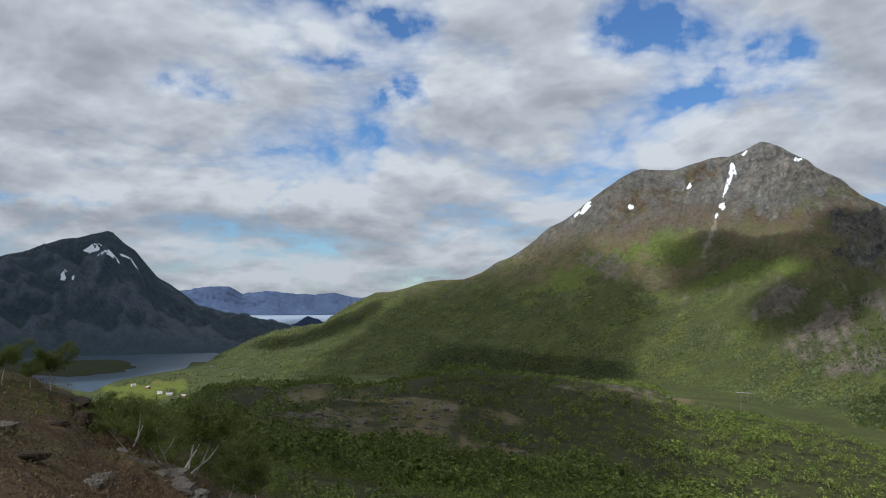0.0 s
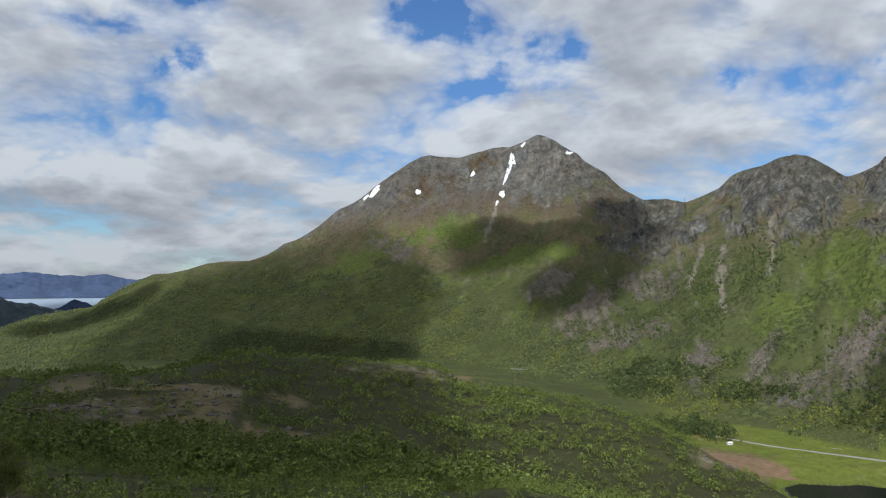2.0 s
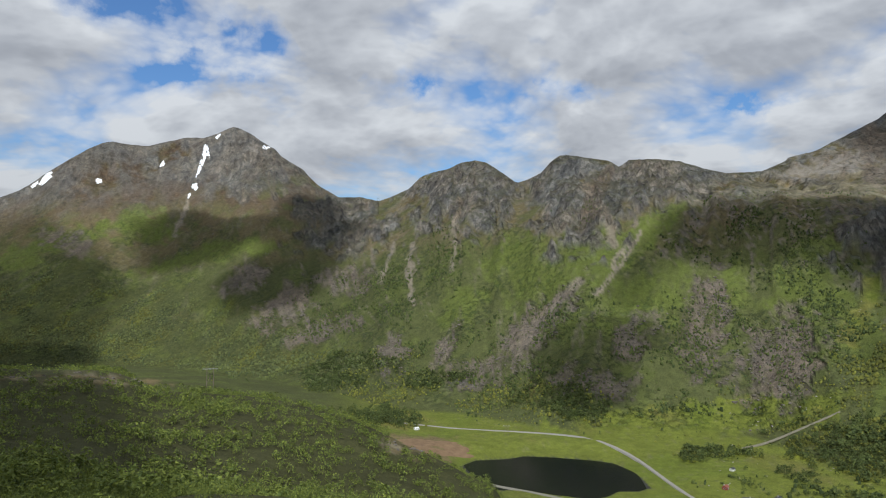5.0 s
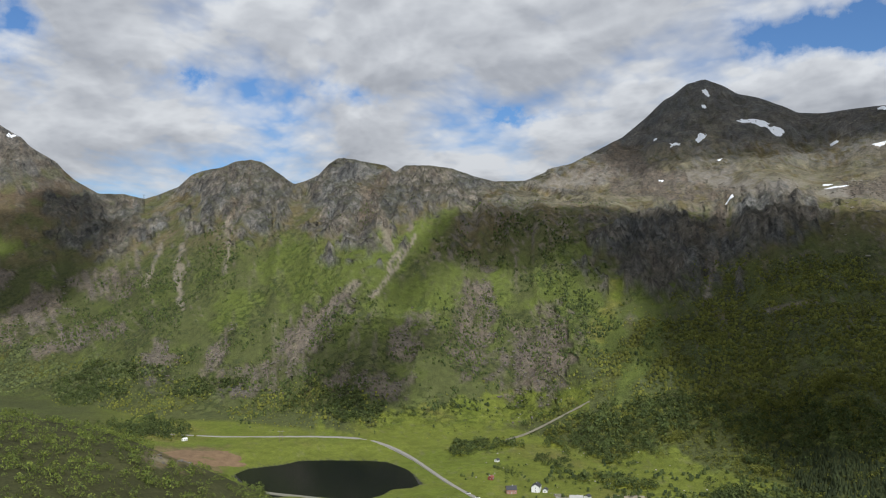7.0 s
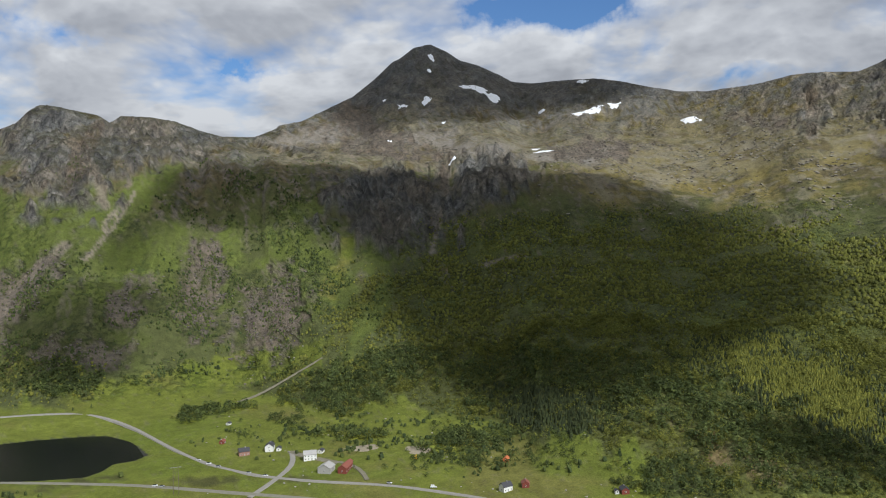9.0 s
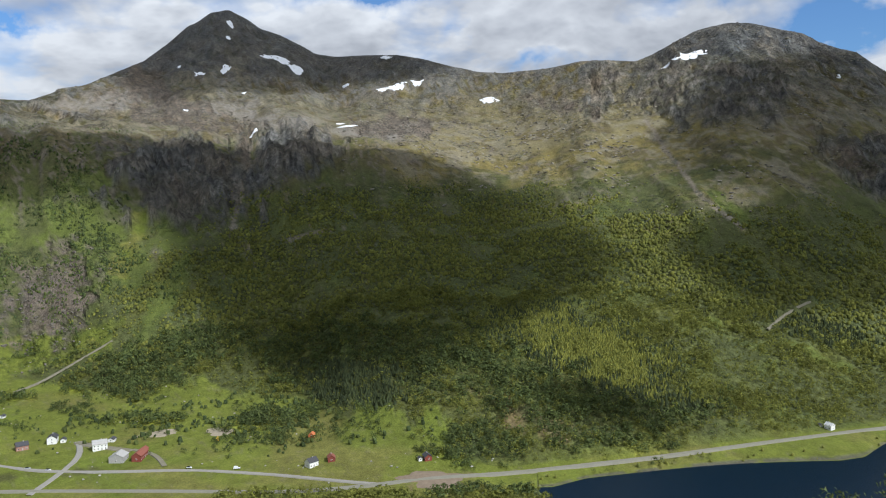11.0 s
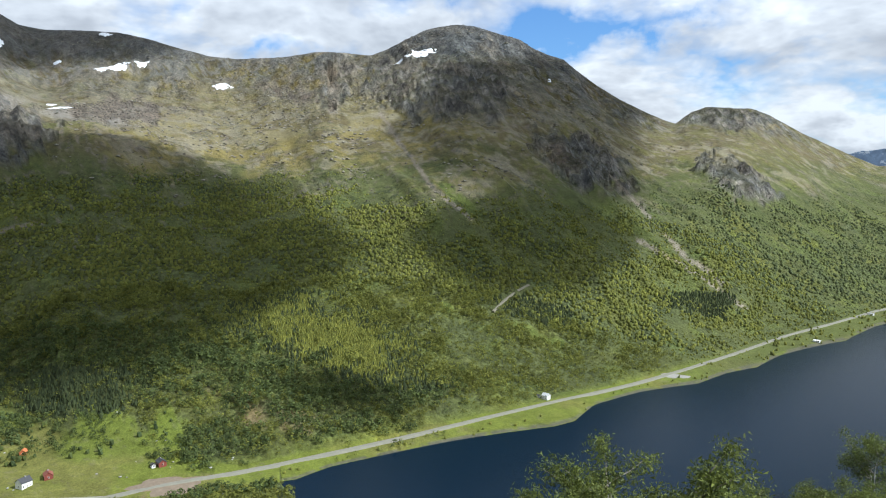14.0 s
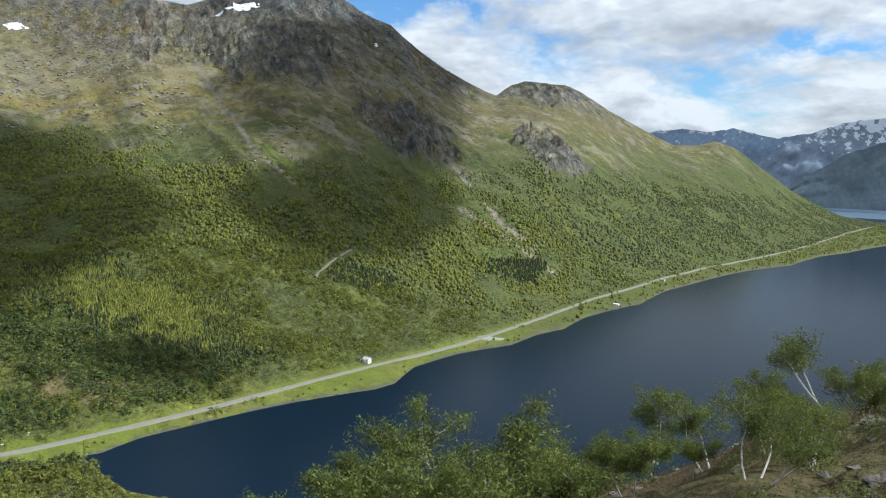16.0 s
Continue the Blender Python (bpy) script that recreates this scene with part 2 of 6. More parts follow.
# ---- noise ----
def lattice(ix, iy, seed):
    n = (ix * 374761393 + iy * 668265263 + seed * 974634777) & 0xFFFFFFFF
    n = ((n ^ (n >> 13)) * 1274126177) & 0xFFFFFFFF
    return ((n ^ (n >> 16)) & 0xFFFF) / 65535.0


def vnoise(x, y, seed=0):
    """Smooth noise from 0 to 1 at the places x, y."""
    ix, iy = np.floor(x).astype(np.int64), np.floor(y).astype(np.int64)
    fx, fy = x - ix, y - iy
    fx, fy = fx * fx * fx * (fx * (fx * 6 - 15) + 10), fy * fy * fy * (fy * (fy * 6 - 15) + 10)
    a, b, c, d = lattice(ix, iy, seed), lattice(ix + 1, iy, seed), lattice(ix, iy + 1, seed), lattice(ix + 1, iy + 1, seed)
    return (a * (1 - fx) + b * fx) * (1 - fy) + (c * (1 - fx) + d * fx) * fy


def fbm(x, y, seed=0, octaves=4, gain=0.5):
    total, amp, norm = 0.0, 1.0, 0.0
    for k in range(octaves):
        total = total + amp * vnoise(x * 2 ** k + 17.3 * k, y * 2 ** k - 9.1 * k, seed + k)
        norm += amp
        amp *= gain
    return total / norm


def ridged(x, y, seed=0, octaves=4):
    total, amp, norm = 0.0, 1.0, 0.0
    for k in range(octaves):
        total = total + amp * (1 - np.abs(2 * vnoise(x * 2 ** k + 5.7 * k, y * 2 ** k + 3.3 * k, seed + k) - 1))
        norm += amp
        amp *= 0.55
    return total / norm


def step(v, lo, hi):
    q = np.clip((v - lo) / (hi - lo), 0, 1)
    return q * q * (3 - 2 * q)


# ---- the ground: one sheet, from the eye's hill over the valley to the ridges ----
def line(az, *runs):
    pts = sorted(p for run in runs for p in run)
    b, r, z = (np.array(c, float) for c in zip(*pts))
    return np.interp(az, b, r), np.interp(az, b, z)


def table(az, *pairs):
    b, v = zip(*pairs)
    return np.interp(az, b, v)


HEATH_WEST = [(-30, 27, 217.75), (-27, 26, 217.6), (-25, 25, 217.2), (-23.5, 24, 216.6), (-22, 24, 216.1), (-20, 23, 215.6), (-18, 22.5, 215.2), (-16, 22, 214.7), (-14, 22, 214.0)]
AZ = np.concatenate([np.arange(-180, -32, 4.0), np.arange(-32, 152.01, 0.18), np.arange(155, 181, 4.0)])
SEGMENTS = [8, 34, 24, 26, 34, 14, 26, 26, 10, 55, 55, 40, 40, 6, 8, 40, 5]


def ground_knots(az):
    """Distance and height of the land's main lines along each bearing, from the eye outwards."""
    k = [(np.full_like(az, 0.004), np.full_like(az, EYE - 1.65))]
    k.append((np.full_like(az, 6.0), table(az, (-180, 219.5), (-60, 218.6), (-30, 218.4), (-20, 217.6), (0, 217.2), (60, 216.6), (120, 216.2), (150, 216.6), (180, 219.5))))
    hw, hs = line(az, HEATH_WEST), line(az, HEATH_S)
    west, south = step(-az, 14.5, 16.5), step(az, 127, 131)
    r2 = 24 + (hw[0] - 24) * west + (hs[0] - 24) * south
    z2 = table(az, (-15, 213.5), (0, 213.0), (20, 212.0), (35, 211.0), (60, 209.0), (130, 205.0))
    z2 = z2 * (1 - west) * (1 - south) + hw[1] * west + hs[1] * south
    behind = step(az, 150, 165) + step(-az, 32, 60)
    z2 = z2 + behind * 8
    k.append((r2, z2))
    k.append((np.full_like(az, 110.0), table(az, (-180, 245), (-70, 230), (-30, 203), (-20, 201), (-12, 197), (0, 192), (20, 189), (35, 185), (45, 172), (60, 168), (120, 165), (135, 165), (150, 172), (180, 245))))
    k.append((np.full_like(az, 240.0), table(az, (-180, 290), (-70, 235), (-30, 186), (-20, 185), (-14, 184), (0, 183), (10, 176), (20, 163), (35, 140), (45, 105), (60, 95), (150, 95), (180, 290))))
    hr, hz = line(az, HILLOCK)
    hz = np.where(az < -14.24, table(az, (-180, 330), (-70, 240), (-30, 176), (-20, 182), (-15.3, 185), (-14.24, 185.6)), hz)
    hz = np.where(az > 41, table(az, (41, 117.5), (47, 60), (60, 24), (90, 10), (150, 8), (180, 330)), hz)
    k.append((hr, hz))
    # valley floor or the lake's near shore
    lake = (az > 94.2) * (1 - step(az, 156, 170))
    k.append((table(az, (-180, 900), (-70, 900), (-30, 1300), (-15, 1200), (0, 800), (20, 800), (35, 640), (45, 560), (90, 560), (94.2, 594), (95.2, 560), (97, 515), (105, 452), (150, 440), (180, 900)),
              table(az, (-180, 330), (-70, 200), (-30, 4), (-15, 8), (-5, 60), (0, 90), (20, 70), (35, 20), (45, 3), (90, 2.5), (94, 0.6), (150, 0.4), (180, 330))))
    fr, fz = line(az, VALLEY_FOOT, [(-30, 2150, 0.4), (-28.7, 2192, 0.4), (-26.5, 2230, 0.4), (-25.5, 2065, 0.4), (-24.1, 1971, 0.4), (-22.6, 2230, 0.4), (-20.9, 2380, 0.4), (-17.9, 2600, 0.4), (-17, 2700, 0.6), (-15.5, 2600, 3), (-13, 2300, 6), (-5, 2150, 14), (8, 2100, 16)])
    sr, _ = line(az, LAKE_FAR_SHORE)
    rr, _ = line(az, ROAD_SHORE)
    rim = step(az, 84, 92)
    fr = fr * (1 - rim) + (rr + 14) * rim
    fz = fz * (1 - rim) + 5.5 * rim
    k.append((np.where(lake > 0.5, k[-1][0] + 0.8 * (sr - k[-1][0]), k[-1][0] + 0.45 * (fr - k[-1][0])), np.where(lake > 0.5, -np.clip(0.06 * (sr - k[-1][0]), 0.0, 3.0), k[-1][1] + 0.35 * (fz - k[-1][1]))))
    k.append((np.where(lake > 0.5, sr + 1, k[-1][0] + 0.6 * (fr - k[-1][0])), np.where(lake > 0.5, 0.5, k[-1][1] + 0.5 * (fz - k[-1][1]))))
    k.append((np.maximum(fr, k[-1][0] + 8), fz))
    cr, cz = line(az, NORTH_RIDGE, NORTH_PEAK, CRAGS, EAST_PEAK, SOUTH_PEAK, SOUTH_RIDGE)
    far = step(-az, 16.2, 17.4)
    cz = cz * (1 - far) - 6 * far
    cz = np.where(az > 149, np.minimum(cz, -8), cz)
    cr = np.maximum(cr, k[-1][0] + 200)
    tan_c = (cz - EYE) / cr
    wide = np.convolve(np.pad(cr, 25, "edge"), np.ones(51) / 51, "valid")
    q = step(az, 112, 116) * (1 - step(az, 136, 140))
    cr = cr * (1 - q) + wide * q
    cz = np.where(q > 0, EYE + cr * tan_c, cz)
    br, bz = line(az, BENCH)
    on = step(az, 53, 59) * (1 - step(az, 90, 99))
    er = k[-1][0] + 0.6 * (cr - k[-1][0])
    rise = table(az, (0, 0.50), (20, 0.50), (30, 0.60), (40, 0.66), (55, 0.7), (100, 0.55), (120, 0.62), (150, 0.6))
    broad = np.convolve(np.pad(cz, 14, "edge"), np.ones(29) / 29, "valid")
    ez = fz + rise * (broad - fz)
    er, ez = er * (1 - on) + br * on, ez * (1 - on) + bz * on
    k.append((fr + 0.5 * (er - fr), fz + (ez - fz) * table(az, (0, 0.42), (40, 0.40), (60, 0.40), (80, 0.42), (110, 0.46), (150, 0.5))))
    k.append((er, ez))
    k.append((er + 0.5 * (cr - er), ez + (0.5 * cz + 0.5 * broad - ez) * table(az, (0, 0.5), (30, 0.5), (55, 0.45), (62, 0.36), (80, 0.34), (95, 0.45), (110, 0.5), (150, 0.5))))
    k.append((cr, cz))
    k.append((cr + 120, np.where(far > 0.5, -6, cz - 0.25 * np.abs(cz) - 12)))
    lr, lz = line(az, LEFT_PEAK)
    left = step(-az, 8.5, 10.5) * (1 - step(-az, 60, 80))
    k.append((np.maximum(3392.0, cr + 240), np.where(left > 0.5, 1.0, -10.0)))
    k.append((np.maximum(lr, cr + 500), lz * left - 20 * (1 - left)))
    k.append((np.full_like(az, 4990.0), np.full_like(az, -25.0)))
    r = np.array([a for a, _ in k])
    z = np.array([b for _, b in k])
    for i in range(1, len(r)):
        r[i] = np.maximum(r[i], r[i - 1] + 2.0)
    return r, z


def monotone(r, z, seg):
    """Heights along each bearing, by monotone cubics through the knots, with seg rows in each stretch."""
    h = np.diff(r, axis=0)
    d = np.diff(z, axis=0) / h
    m = np.zeros_like(z)
    same = d[:-1] * d[1:] > 0
    w1, w2 = 2 * h[1:] + h[:-1], h[1:] + 2 * h[:-1]
    with np.errstate(divide="ignore", invalid="ignore"):
        hm = (w1 + w2) / (w1 / d[:-1] + w2 / d[1:])
    m[1:-1] = np.where(same, hm, 0.0)
    m[0], m[-1] = d[0], d[-1]
    rows_r, rows_z, rows_k = [], [], []
    for i, n in enumerate(seg):
        for j in range(n + (i == len(seg) - 1)):
            q = j / n
            rows_r.append(r[i] + q * h[i])
            rows_z.append((2 * q**3 - 3 * q**2 + 1) * z[i] + (q**3 - 2 * q**2 + q) * h[i] * m[i] + (-2 * q**3 + 3 * q**2) * z[i + 1] + (q**3 - q**2) * h[i] * m[i + 1])
            rows_k.append(i + q)
    return np.array(rows_r), np.array(rows_z), np.array(rows_k)


KR, KZ = ground_knots(AZ)
GR, GZ, GK = monotone(KR, KZ, SEGMENTS)
GA = np.broadcast_to(AZ, GR.shape)
GX, GY = GR * np.sin(np.radians(GA)), GR * np.cos(np.radians(GA))
KK = GK[:, None] * np.ones_like(GR)

# ---- cover: where the land is rock, scree, grass, heath; bearing and rise of the middle, half sizes in degrees, tilt ----
ROCKS = [(39.42, 5.90, 4.15, 2.91, 0), (47.04, 5.46, 4.15, 3.74, 20), (52.34, 6.53, 5.40, 2.08, 0), (30.06, 4.20, 3.74, 2.28, 0),
         (69.77, 2.00, 4.98, 3.11, 0), (76.47, 3.98, 3.32, 2.08, 0), (116.78, 2.06, 3.74, 1.66, 35), (127.04, 0.50, 2.49, 1.04, 30), (106.88, 7.83, 5.40, 2.28, 0), (98.82, 8.02, 1.25, 2.08, 0),
         (-27.64, 0.38, 1.25, 2.49, 0), (126.15, 5.00, 3.74, 0.91, 10), (7.11, 5.19, 5.40, 1.25, -30), (22.58, 8.33, 4.57, 2.49, 0)]
SCREES = [(25.89, -2.21, 2.49, 1.33, -35), (30.45, -0.15, 2.28, 0.91, 0), (28.78, -3.65, 3.11, 0.91, -20), (23.41, -0.13, 1.87, 0.75, -20), (11.89, 2.30, 1.87, 0.83, 20),
          (43.56, -4.31, 4.98, 1.33, -45), (40.85, -7.13, 3.32, 1.04, -10), (47.93, -7.62, 3.32, 1.04, 0), (56.03, -3.60, 3.74, 1.49, -75), (60.52, -6.05, 3.74, 2.49, -60), (51.48, -3.98, 2.08, 1.25, -40),
          (69.05, 6.39, 5.40, 0.91, 10), (67.43, 7.82, 2.49, 1.25, 40), (84.62, 5.61, 3.74, 0.83, 0), (95.30, 7.11, 2.91, 0.50, 10), (115.55, 2.29, 2.49, 0.66, 40), (48.63, 5.53, 0.66, 2.49, 25), (73.39, 4.09, 0.33, 1.25, 5), (33.69, -6.07, 1.66, 1.25, -60), (37.73, -5.21, 2.08, 0.58, -60)]
GRASSES = [(112.90, -9.98, 2.08, 0.37, 20), (106.56, -7.87, 0.75, 0.33, 30), (92.47, -10.95, 1.66, 0.29, -10), (57.29, -1.14, 2.08, 1.66, -60), (62.64, 1.09, 2.08, 0.66, -10), (68.56, -1.58, 1.25, 2.08, 30), (45.13, 0.61, 5.40, 2.28, 5), (38.94, -2.19, 2.49, 1.08, -40), (52.27, 2.62, 3.11, 1.04, -40), (51.51, -1.87, 4.57, 2.08, -10), (48.08, 1.94, 2.49, 1.25, -20),
           (10.92, 2.10, 5.40, 0.91, -25), (21.34, 1.73, 5.40, 0.66, -12), (64.98, -4.00, 1.87, 2.28, -50), (62.60, -1.98, 2.91, 2.49, 0), (16.44, 3.76, 2.49, 1.25, 0),
           (51.93, 2.84, 2.49, 0.66, -50), (67.55, -6.76, 0.83, 3.74, 30), (107.34, -0.69, 1.66, 0.58, 30)]
HEATHS = [(-4.5, -9.7, 6.0, 0.55, 0), (-12.0, -9.1, 2.6, 0.4, -8), (3.0, -10.6, 4.0, 0.4, 5), (91.67, -15.63, 2.49, 0.50, 15), (95.82, -16.77, 1.66, 0.33, 10), (101.46, -12.56, 1.25, 0.25, 20), (-9.73, -7.03, 2.49, 0.37, -12), (4.75, -8.30, 2.49, 0.37, 8), (-3.45, -7.40, 4.98, 0.29, 3), (-0.57, -8.72, 2.91, 0.58, 0), (13.55, -6.74, 4.98, 0.33, 5), (-5.07, -8.49, 4.98, 0.66, 0), (-1.07, -8.05, 3.32, 0.50, 0), (35.98, -12.10, 3.74, 0.83, 5), (93.31, -15.06, 3.74, 0.58, 15), (86.57, -19.63, 2.49, 0.50, -5)]
FIELDS = [(-20.2, -6.15, 2.6, 0.50, -8), (-15.6, -6.75, 2.2, 0.32, -6), (-22.4, -6.0, 0.9, 0.3, 0), (82.62, -15.53, 2.49, 1.25, 15), (70.13, -14.08, 3.74, 1.25, 0), (86.64, -16.18, 1.66, 1.16, 40), (69.50, -12.88, 2.49, 0.75, 0), (73.59, -16.51, 8.30, 1.25, 0), (53.66, -10.40, 10.79, 1.25, -8), (65.16, -3.41, 0.83, 2.91, 25)]


def blobs(az, el, spots, soft=0.35, seed=3):
    """How far inside one of the spots each place is, 0 to 1, with an uneven edge."""
    wob = (fbm(az * 1.3, el * 1.6, seed, 4) - 0.5) * 1.5
    best = np.zeros_like(az)
    for a, e, w, h, t in spots:
        c, s = math.cos(radians(-t)), math.sin(radians(-t))
        da, de = az - a, el - e
        q = np.sqrt(((c * da + s * de) / w) ** 2 + ((c * de - s * da) / h) ** 2)
        best = np.maximum(best, step(1.15 - q + wob, 0, soft))
    return best


RISE = np.degrees(np.arctan2(GZ - EYE, GR))
FRAC = np.clip((KK - 9) / 4, 0, 1)                       # foot 0, crest 1
MOUNT = step(KK, 8.8, 9.3) * (1 - step(KK, 13.2, 13.6)) * (1 - step(-GA, 16.0, 17.2))
U = GA * 30.0                                           # metres across, roughly
rock = blobs(GA, RISE, ROCKS, 0.5, 3) * MOUNT
scree = blobs(GA, RISE, SCREES, 0.45, 11) * MOUNT
grass = blobs(GA, RISE, GRASSES, 0.5, 19) * MOUNT
heath = blobs(GA, RISE, HEATHS, 0.5, 23)
field = blobs(GA, RISE, FIELDS, 0.4, 27)
patchy = fbm(GX / 130, GY / 130, 31, 5, 0.6)
high = step(GZ + 160 * (patchy - 0.5), table(AZ, (0, 330), (20, 400), (30, 400), (60, 330), (75, 390), (100, 380), (120, 330), (150, 260)), table(AZ, (0, 520), (20, 640), (60, 440), (75, 560), (100, 600), (120, 480), (150, 420))) * MOUNT
rocky = np.clip(np.maximum(rock * 0.95, high * 0.9), 0, 1)
speck = step(fbm(GX / 11, GY / 11, 33, 3, 0.6) + 0.25 * (patchy - 0.5), 0.60, 0.70)

# relief: gullies down the slopes, crags on the rock, hummocks on the heath
slant = table(AZ, (-15, -1.5), (10, -1.2), (20, -0.3), (28, 0.3), (40, 0.0), (47, -0.5), (55, -0.3), (62, 0.2), (80, 0.2), (95, 0.5), (105, 0.9), (150, 1.3))
RUN = GA + slant * RISE + 1.6 * (fbm(GX / 260, GY / 260, 5, 3) - 0.5)
gully = ridged(RUN * 0.42, RISE * 0.07, 41, 3)
streak = ridged(RUN * 1.5, RISE * 0.16, 43, 3)
fissure = ridged(RUN * 3.2, RISE * 0.7, 45, 3)
crag = ridged(GX / 95, GY / 95, 47, 5)
lumps = fbm(GX / 420, GY / 420, 53, 5, 0.52) - 0.5
keep = 1 - 0.9 * np.exp(-((KK - 13) / 0.22) ** 2)
body = np.sin(np.pi * np.clip(FRAC, 0, 1)) ** 0.6
GZ = GZ + MOUNT * keep * (body * (1 - 0.5 * step(FRAC, 0.45, 0.6)) * (26 * (gully - 0.6) + 6 * (streak - 0.5) + 56 * lumps) * (1 - 0.55 * step(GA, 84, 90) * (1 - step(GA, 101, 108))) + (fissure - 0.5) * 27 * rock + (crag - 0.5) * (7 + 36 * rocky) + (ridged(GX / 34, GY / 34, 59, 3) - 0.5) * (3 + 12 * rocky))
# heights cut at the sight line to the crest, to fit the camera's skyline
sight_over_crest = EYE + GR * ((KZ[13] - EYE) / KR[13])[None, :] - 1.2 * (13 - KK)
GZ = np.where((KK > 9.3) & (KK < 13.0), np.minimum(GZ, sight_over_crest), GZ)
leftm = step(KK, 15.05, 15.3) * step(-GA, 8, 10)
GZ = GZ + leftm * (1 - 0.8 * step(KK, 15.85, 16)) * ((crag - 0.5) * 40 + 60 * lumps + (ridged(GA * 0.55 + 0.2 * RISE, RISE * 0.1, 44, 4) - 0.5) * 110 * np.sin(np.pi * np.clip(KK - 15, 0, 1)))
near = 1 - step(KK, 5.2, 6.0)
tuft = np.clip((GR - 7) / 9, 0, 1) * (1 - step(GR, 60, 110))
GZ = GZ + near * tuft * ((fbm(GX / 2.2, GY / 2.2, 63, 3) - 0.5) * 0.6 + (ridged(GX / 5.5, GY / 5.5, 65, 3) - 0.55) * 0.55 + step(fbm(GX / 4.5, GY / 4.5, 69, 3), 0.5, 0.54) * 0.28)
GZ = GZ + near * ((fbm(GX / 9, GY / 9, 61, 4) - 0.5) * np.clip(GR / 14, 0.05, 1) * 0.8 + (fbm(GX / 45, GY / 45, 67, 3) - 0.5) * np.clip(GR / 90, 0, 1) * 7 * (1 - 0.8 * np.exp(-((KK - 5) / 0.15) ** 2)))
valley = step(KK, 6.2, 7) * (1 - step(KK, 8.6, 9)) * (1 - step(GA, 90, 93)) * step(GA, 30, 34)
GZ = GZ + valley * (fbm(GX / 60, GY / 60, 71, 3) - 0.5) * 3.0


def inside(px, py, poly):
    hit = np.zeros(px.shape, bool)
    for (x0, y0), (x1, y1) in zip(poly, poly[1:] + poly[:1]):
        cross = ((y0 > py) != (y1 > py)) & (px < (x1 - x0) * (py - y0) / (y1 - y0 + 1e-9) + x0)
        hit ^= cross
    return hit


def plan(a, r):
    return (r * math.sin(radians(a)), r * math.cos(radians(a)))


POND_SHAPE = [plan(a, r) for a, r, _ in POND]
POND_LEVEL = 5.0
low = (GA > 36) & (GA < 56) & (GR > 600) & (GR < 1100)
def gap_to(px, py, poly):
    """Distance to the outline, negative inside it."""
    best = np.full(px.shape, 1e9)
    for (x0, y0), (x1, y1) in zip(poly, poly[1:] + poly[:1]):
        dx, dy = x1 - x0, y1 - y0
        q = np.clip(((px - x0) * dx + (py - y0) * dy) / (dx * dx + dy * dy), 0, 1)
        best = np.minimum(best, np.hypot(px - x0 - q * dx, py - y0 - q * dy))
    return np.where(inside(px, py, poly), -best, best)


shore = np.full(GR.shape, 1e3)
shore[low] = gap_to(GX[low], GY[low], POND_SHAPE)
wet = shore < 0
bowl = POND_LEVEL + np.clip(shore * 0.12, -3.0, 1.4)
GZ = np.where(shore < 60, bowl + (np.maximum(GZ, POND_LEVEL + 1.4) - POND_LEVEL - 1.4) * step(shore, 10, 60), GZ)
SPIT_SHAPE = [plan(a, r) for a, r in ((-34, 3200), (-29.4, 3200), (-25.5, 3090), (-22.8, 3110), (-20.7, 2740), (-22.8, 2570), (-25.5, 2490), (-29.4, 2710), (-34, 2850))]
out = (GA < -18) & (GA > -36) & (GR > 2300) & (GR < 3300)
spit = np.full(GR.shape, 1e3)
spit[out] = gap_to(GX[out] + 90 * (fbm(GX[out] / 140, GY[out] / 140, 241, 3) - 0.5), GY[out] + 90 * (fbm(GX[out] / 140, GY[out] / 140, 243, 3) - 0.5), SPIT_SHAPE)
GZ = np.where(spit < 0, np.clip(-spit * 0.07, 0.3, 6.0) + 2.5 * fbm(GX / 40, GY / 40, 247, 3), GZ)
RISE = np.degrees(np.arctan2(GZ - EYE, GR))
TOP = np.maximum.accumulate(RISE, axis=0)


def on_ground(bearing, distance):
    """The point of the ground at that bearing and distance."""
    c = np.interp(bearing, AZ, np.arange(len(AZ)))
    i = min(int(c), len(AZ) - 2)
    f = c - i
    z = (1 - f) * np.interp(distance, GR[:, i], GZ[:, i]) + f * np.interp(distance, GR[:, i + 1], GZ[:, i + 1])
    return Vector((*plan(bearing, distance), z))


def in_sight(bearing, rise):
    """The first point of the ground along that bearing that lies at that rise above the eye's level."""
    i = int(np.argmin(np.abs(AZ - bearing)))
    j = int(np.searchsorted(TOP[:, i], rise))
    j = min(max(j, 1), len(GR) - 1)
    a, b = RISE[j - 1, i], RISE[j, i]
    q = min(max((rise - a) / (b - a), 0), 1) if abs(b - a) > 1e-9 else 0.5
    return on_ground(bearing, GR[j - 1, i] + q * (GR[j, i] - GR[j - 1, i]))


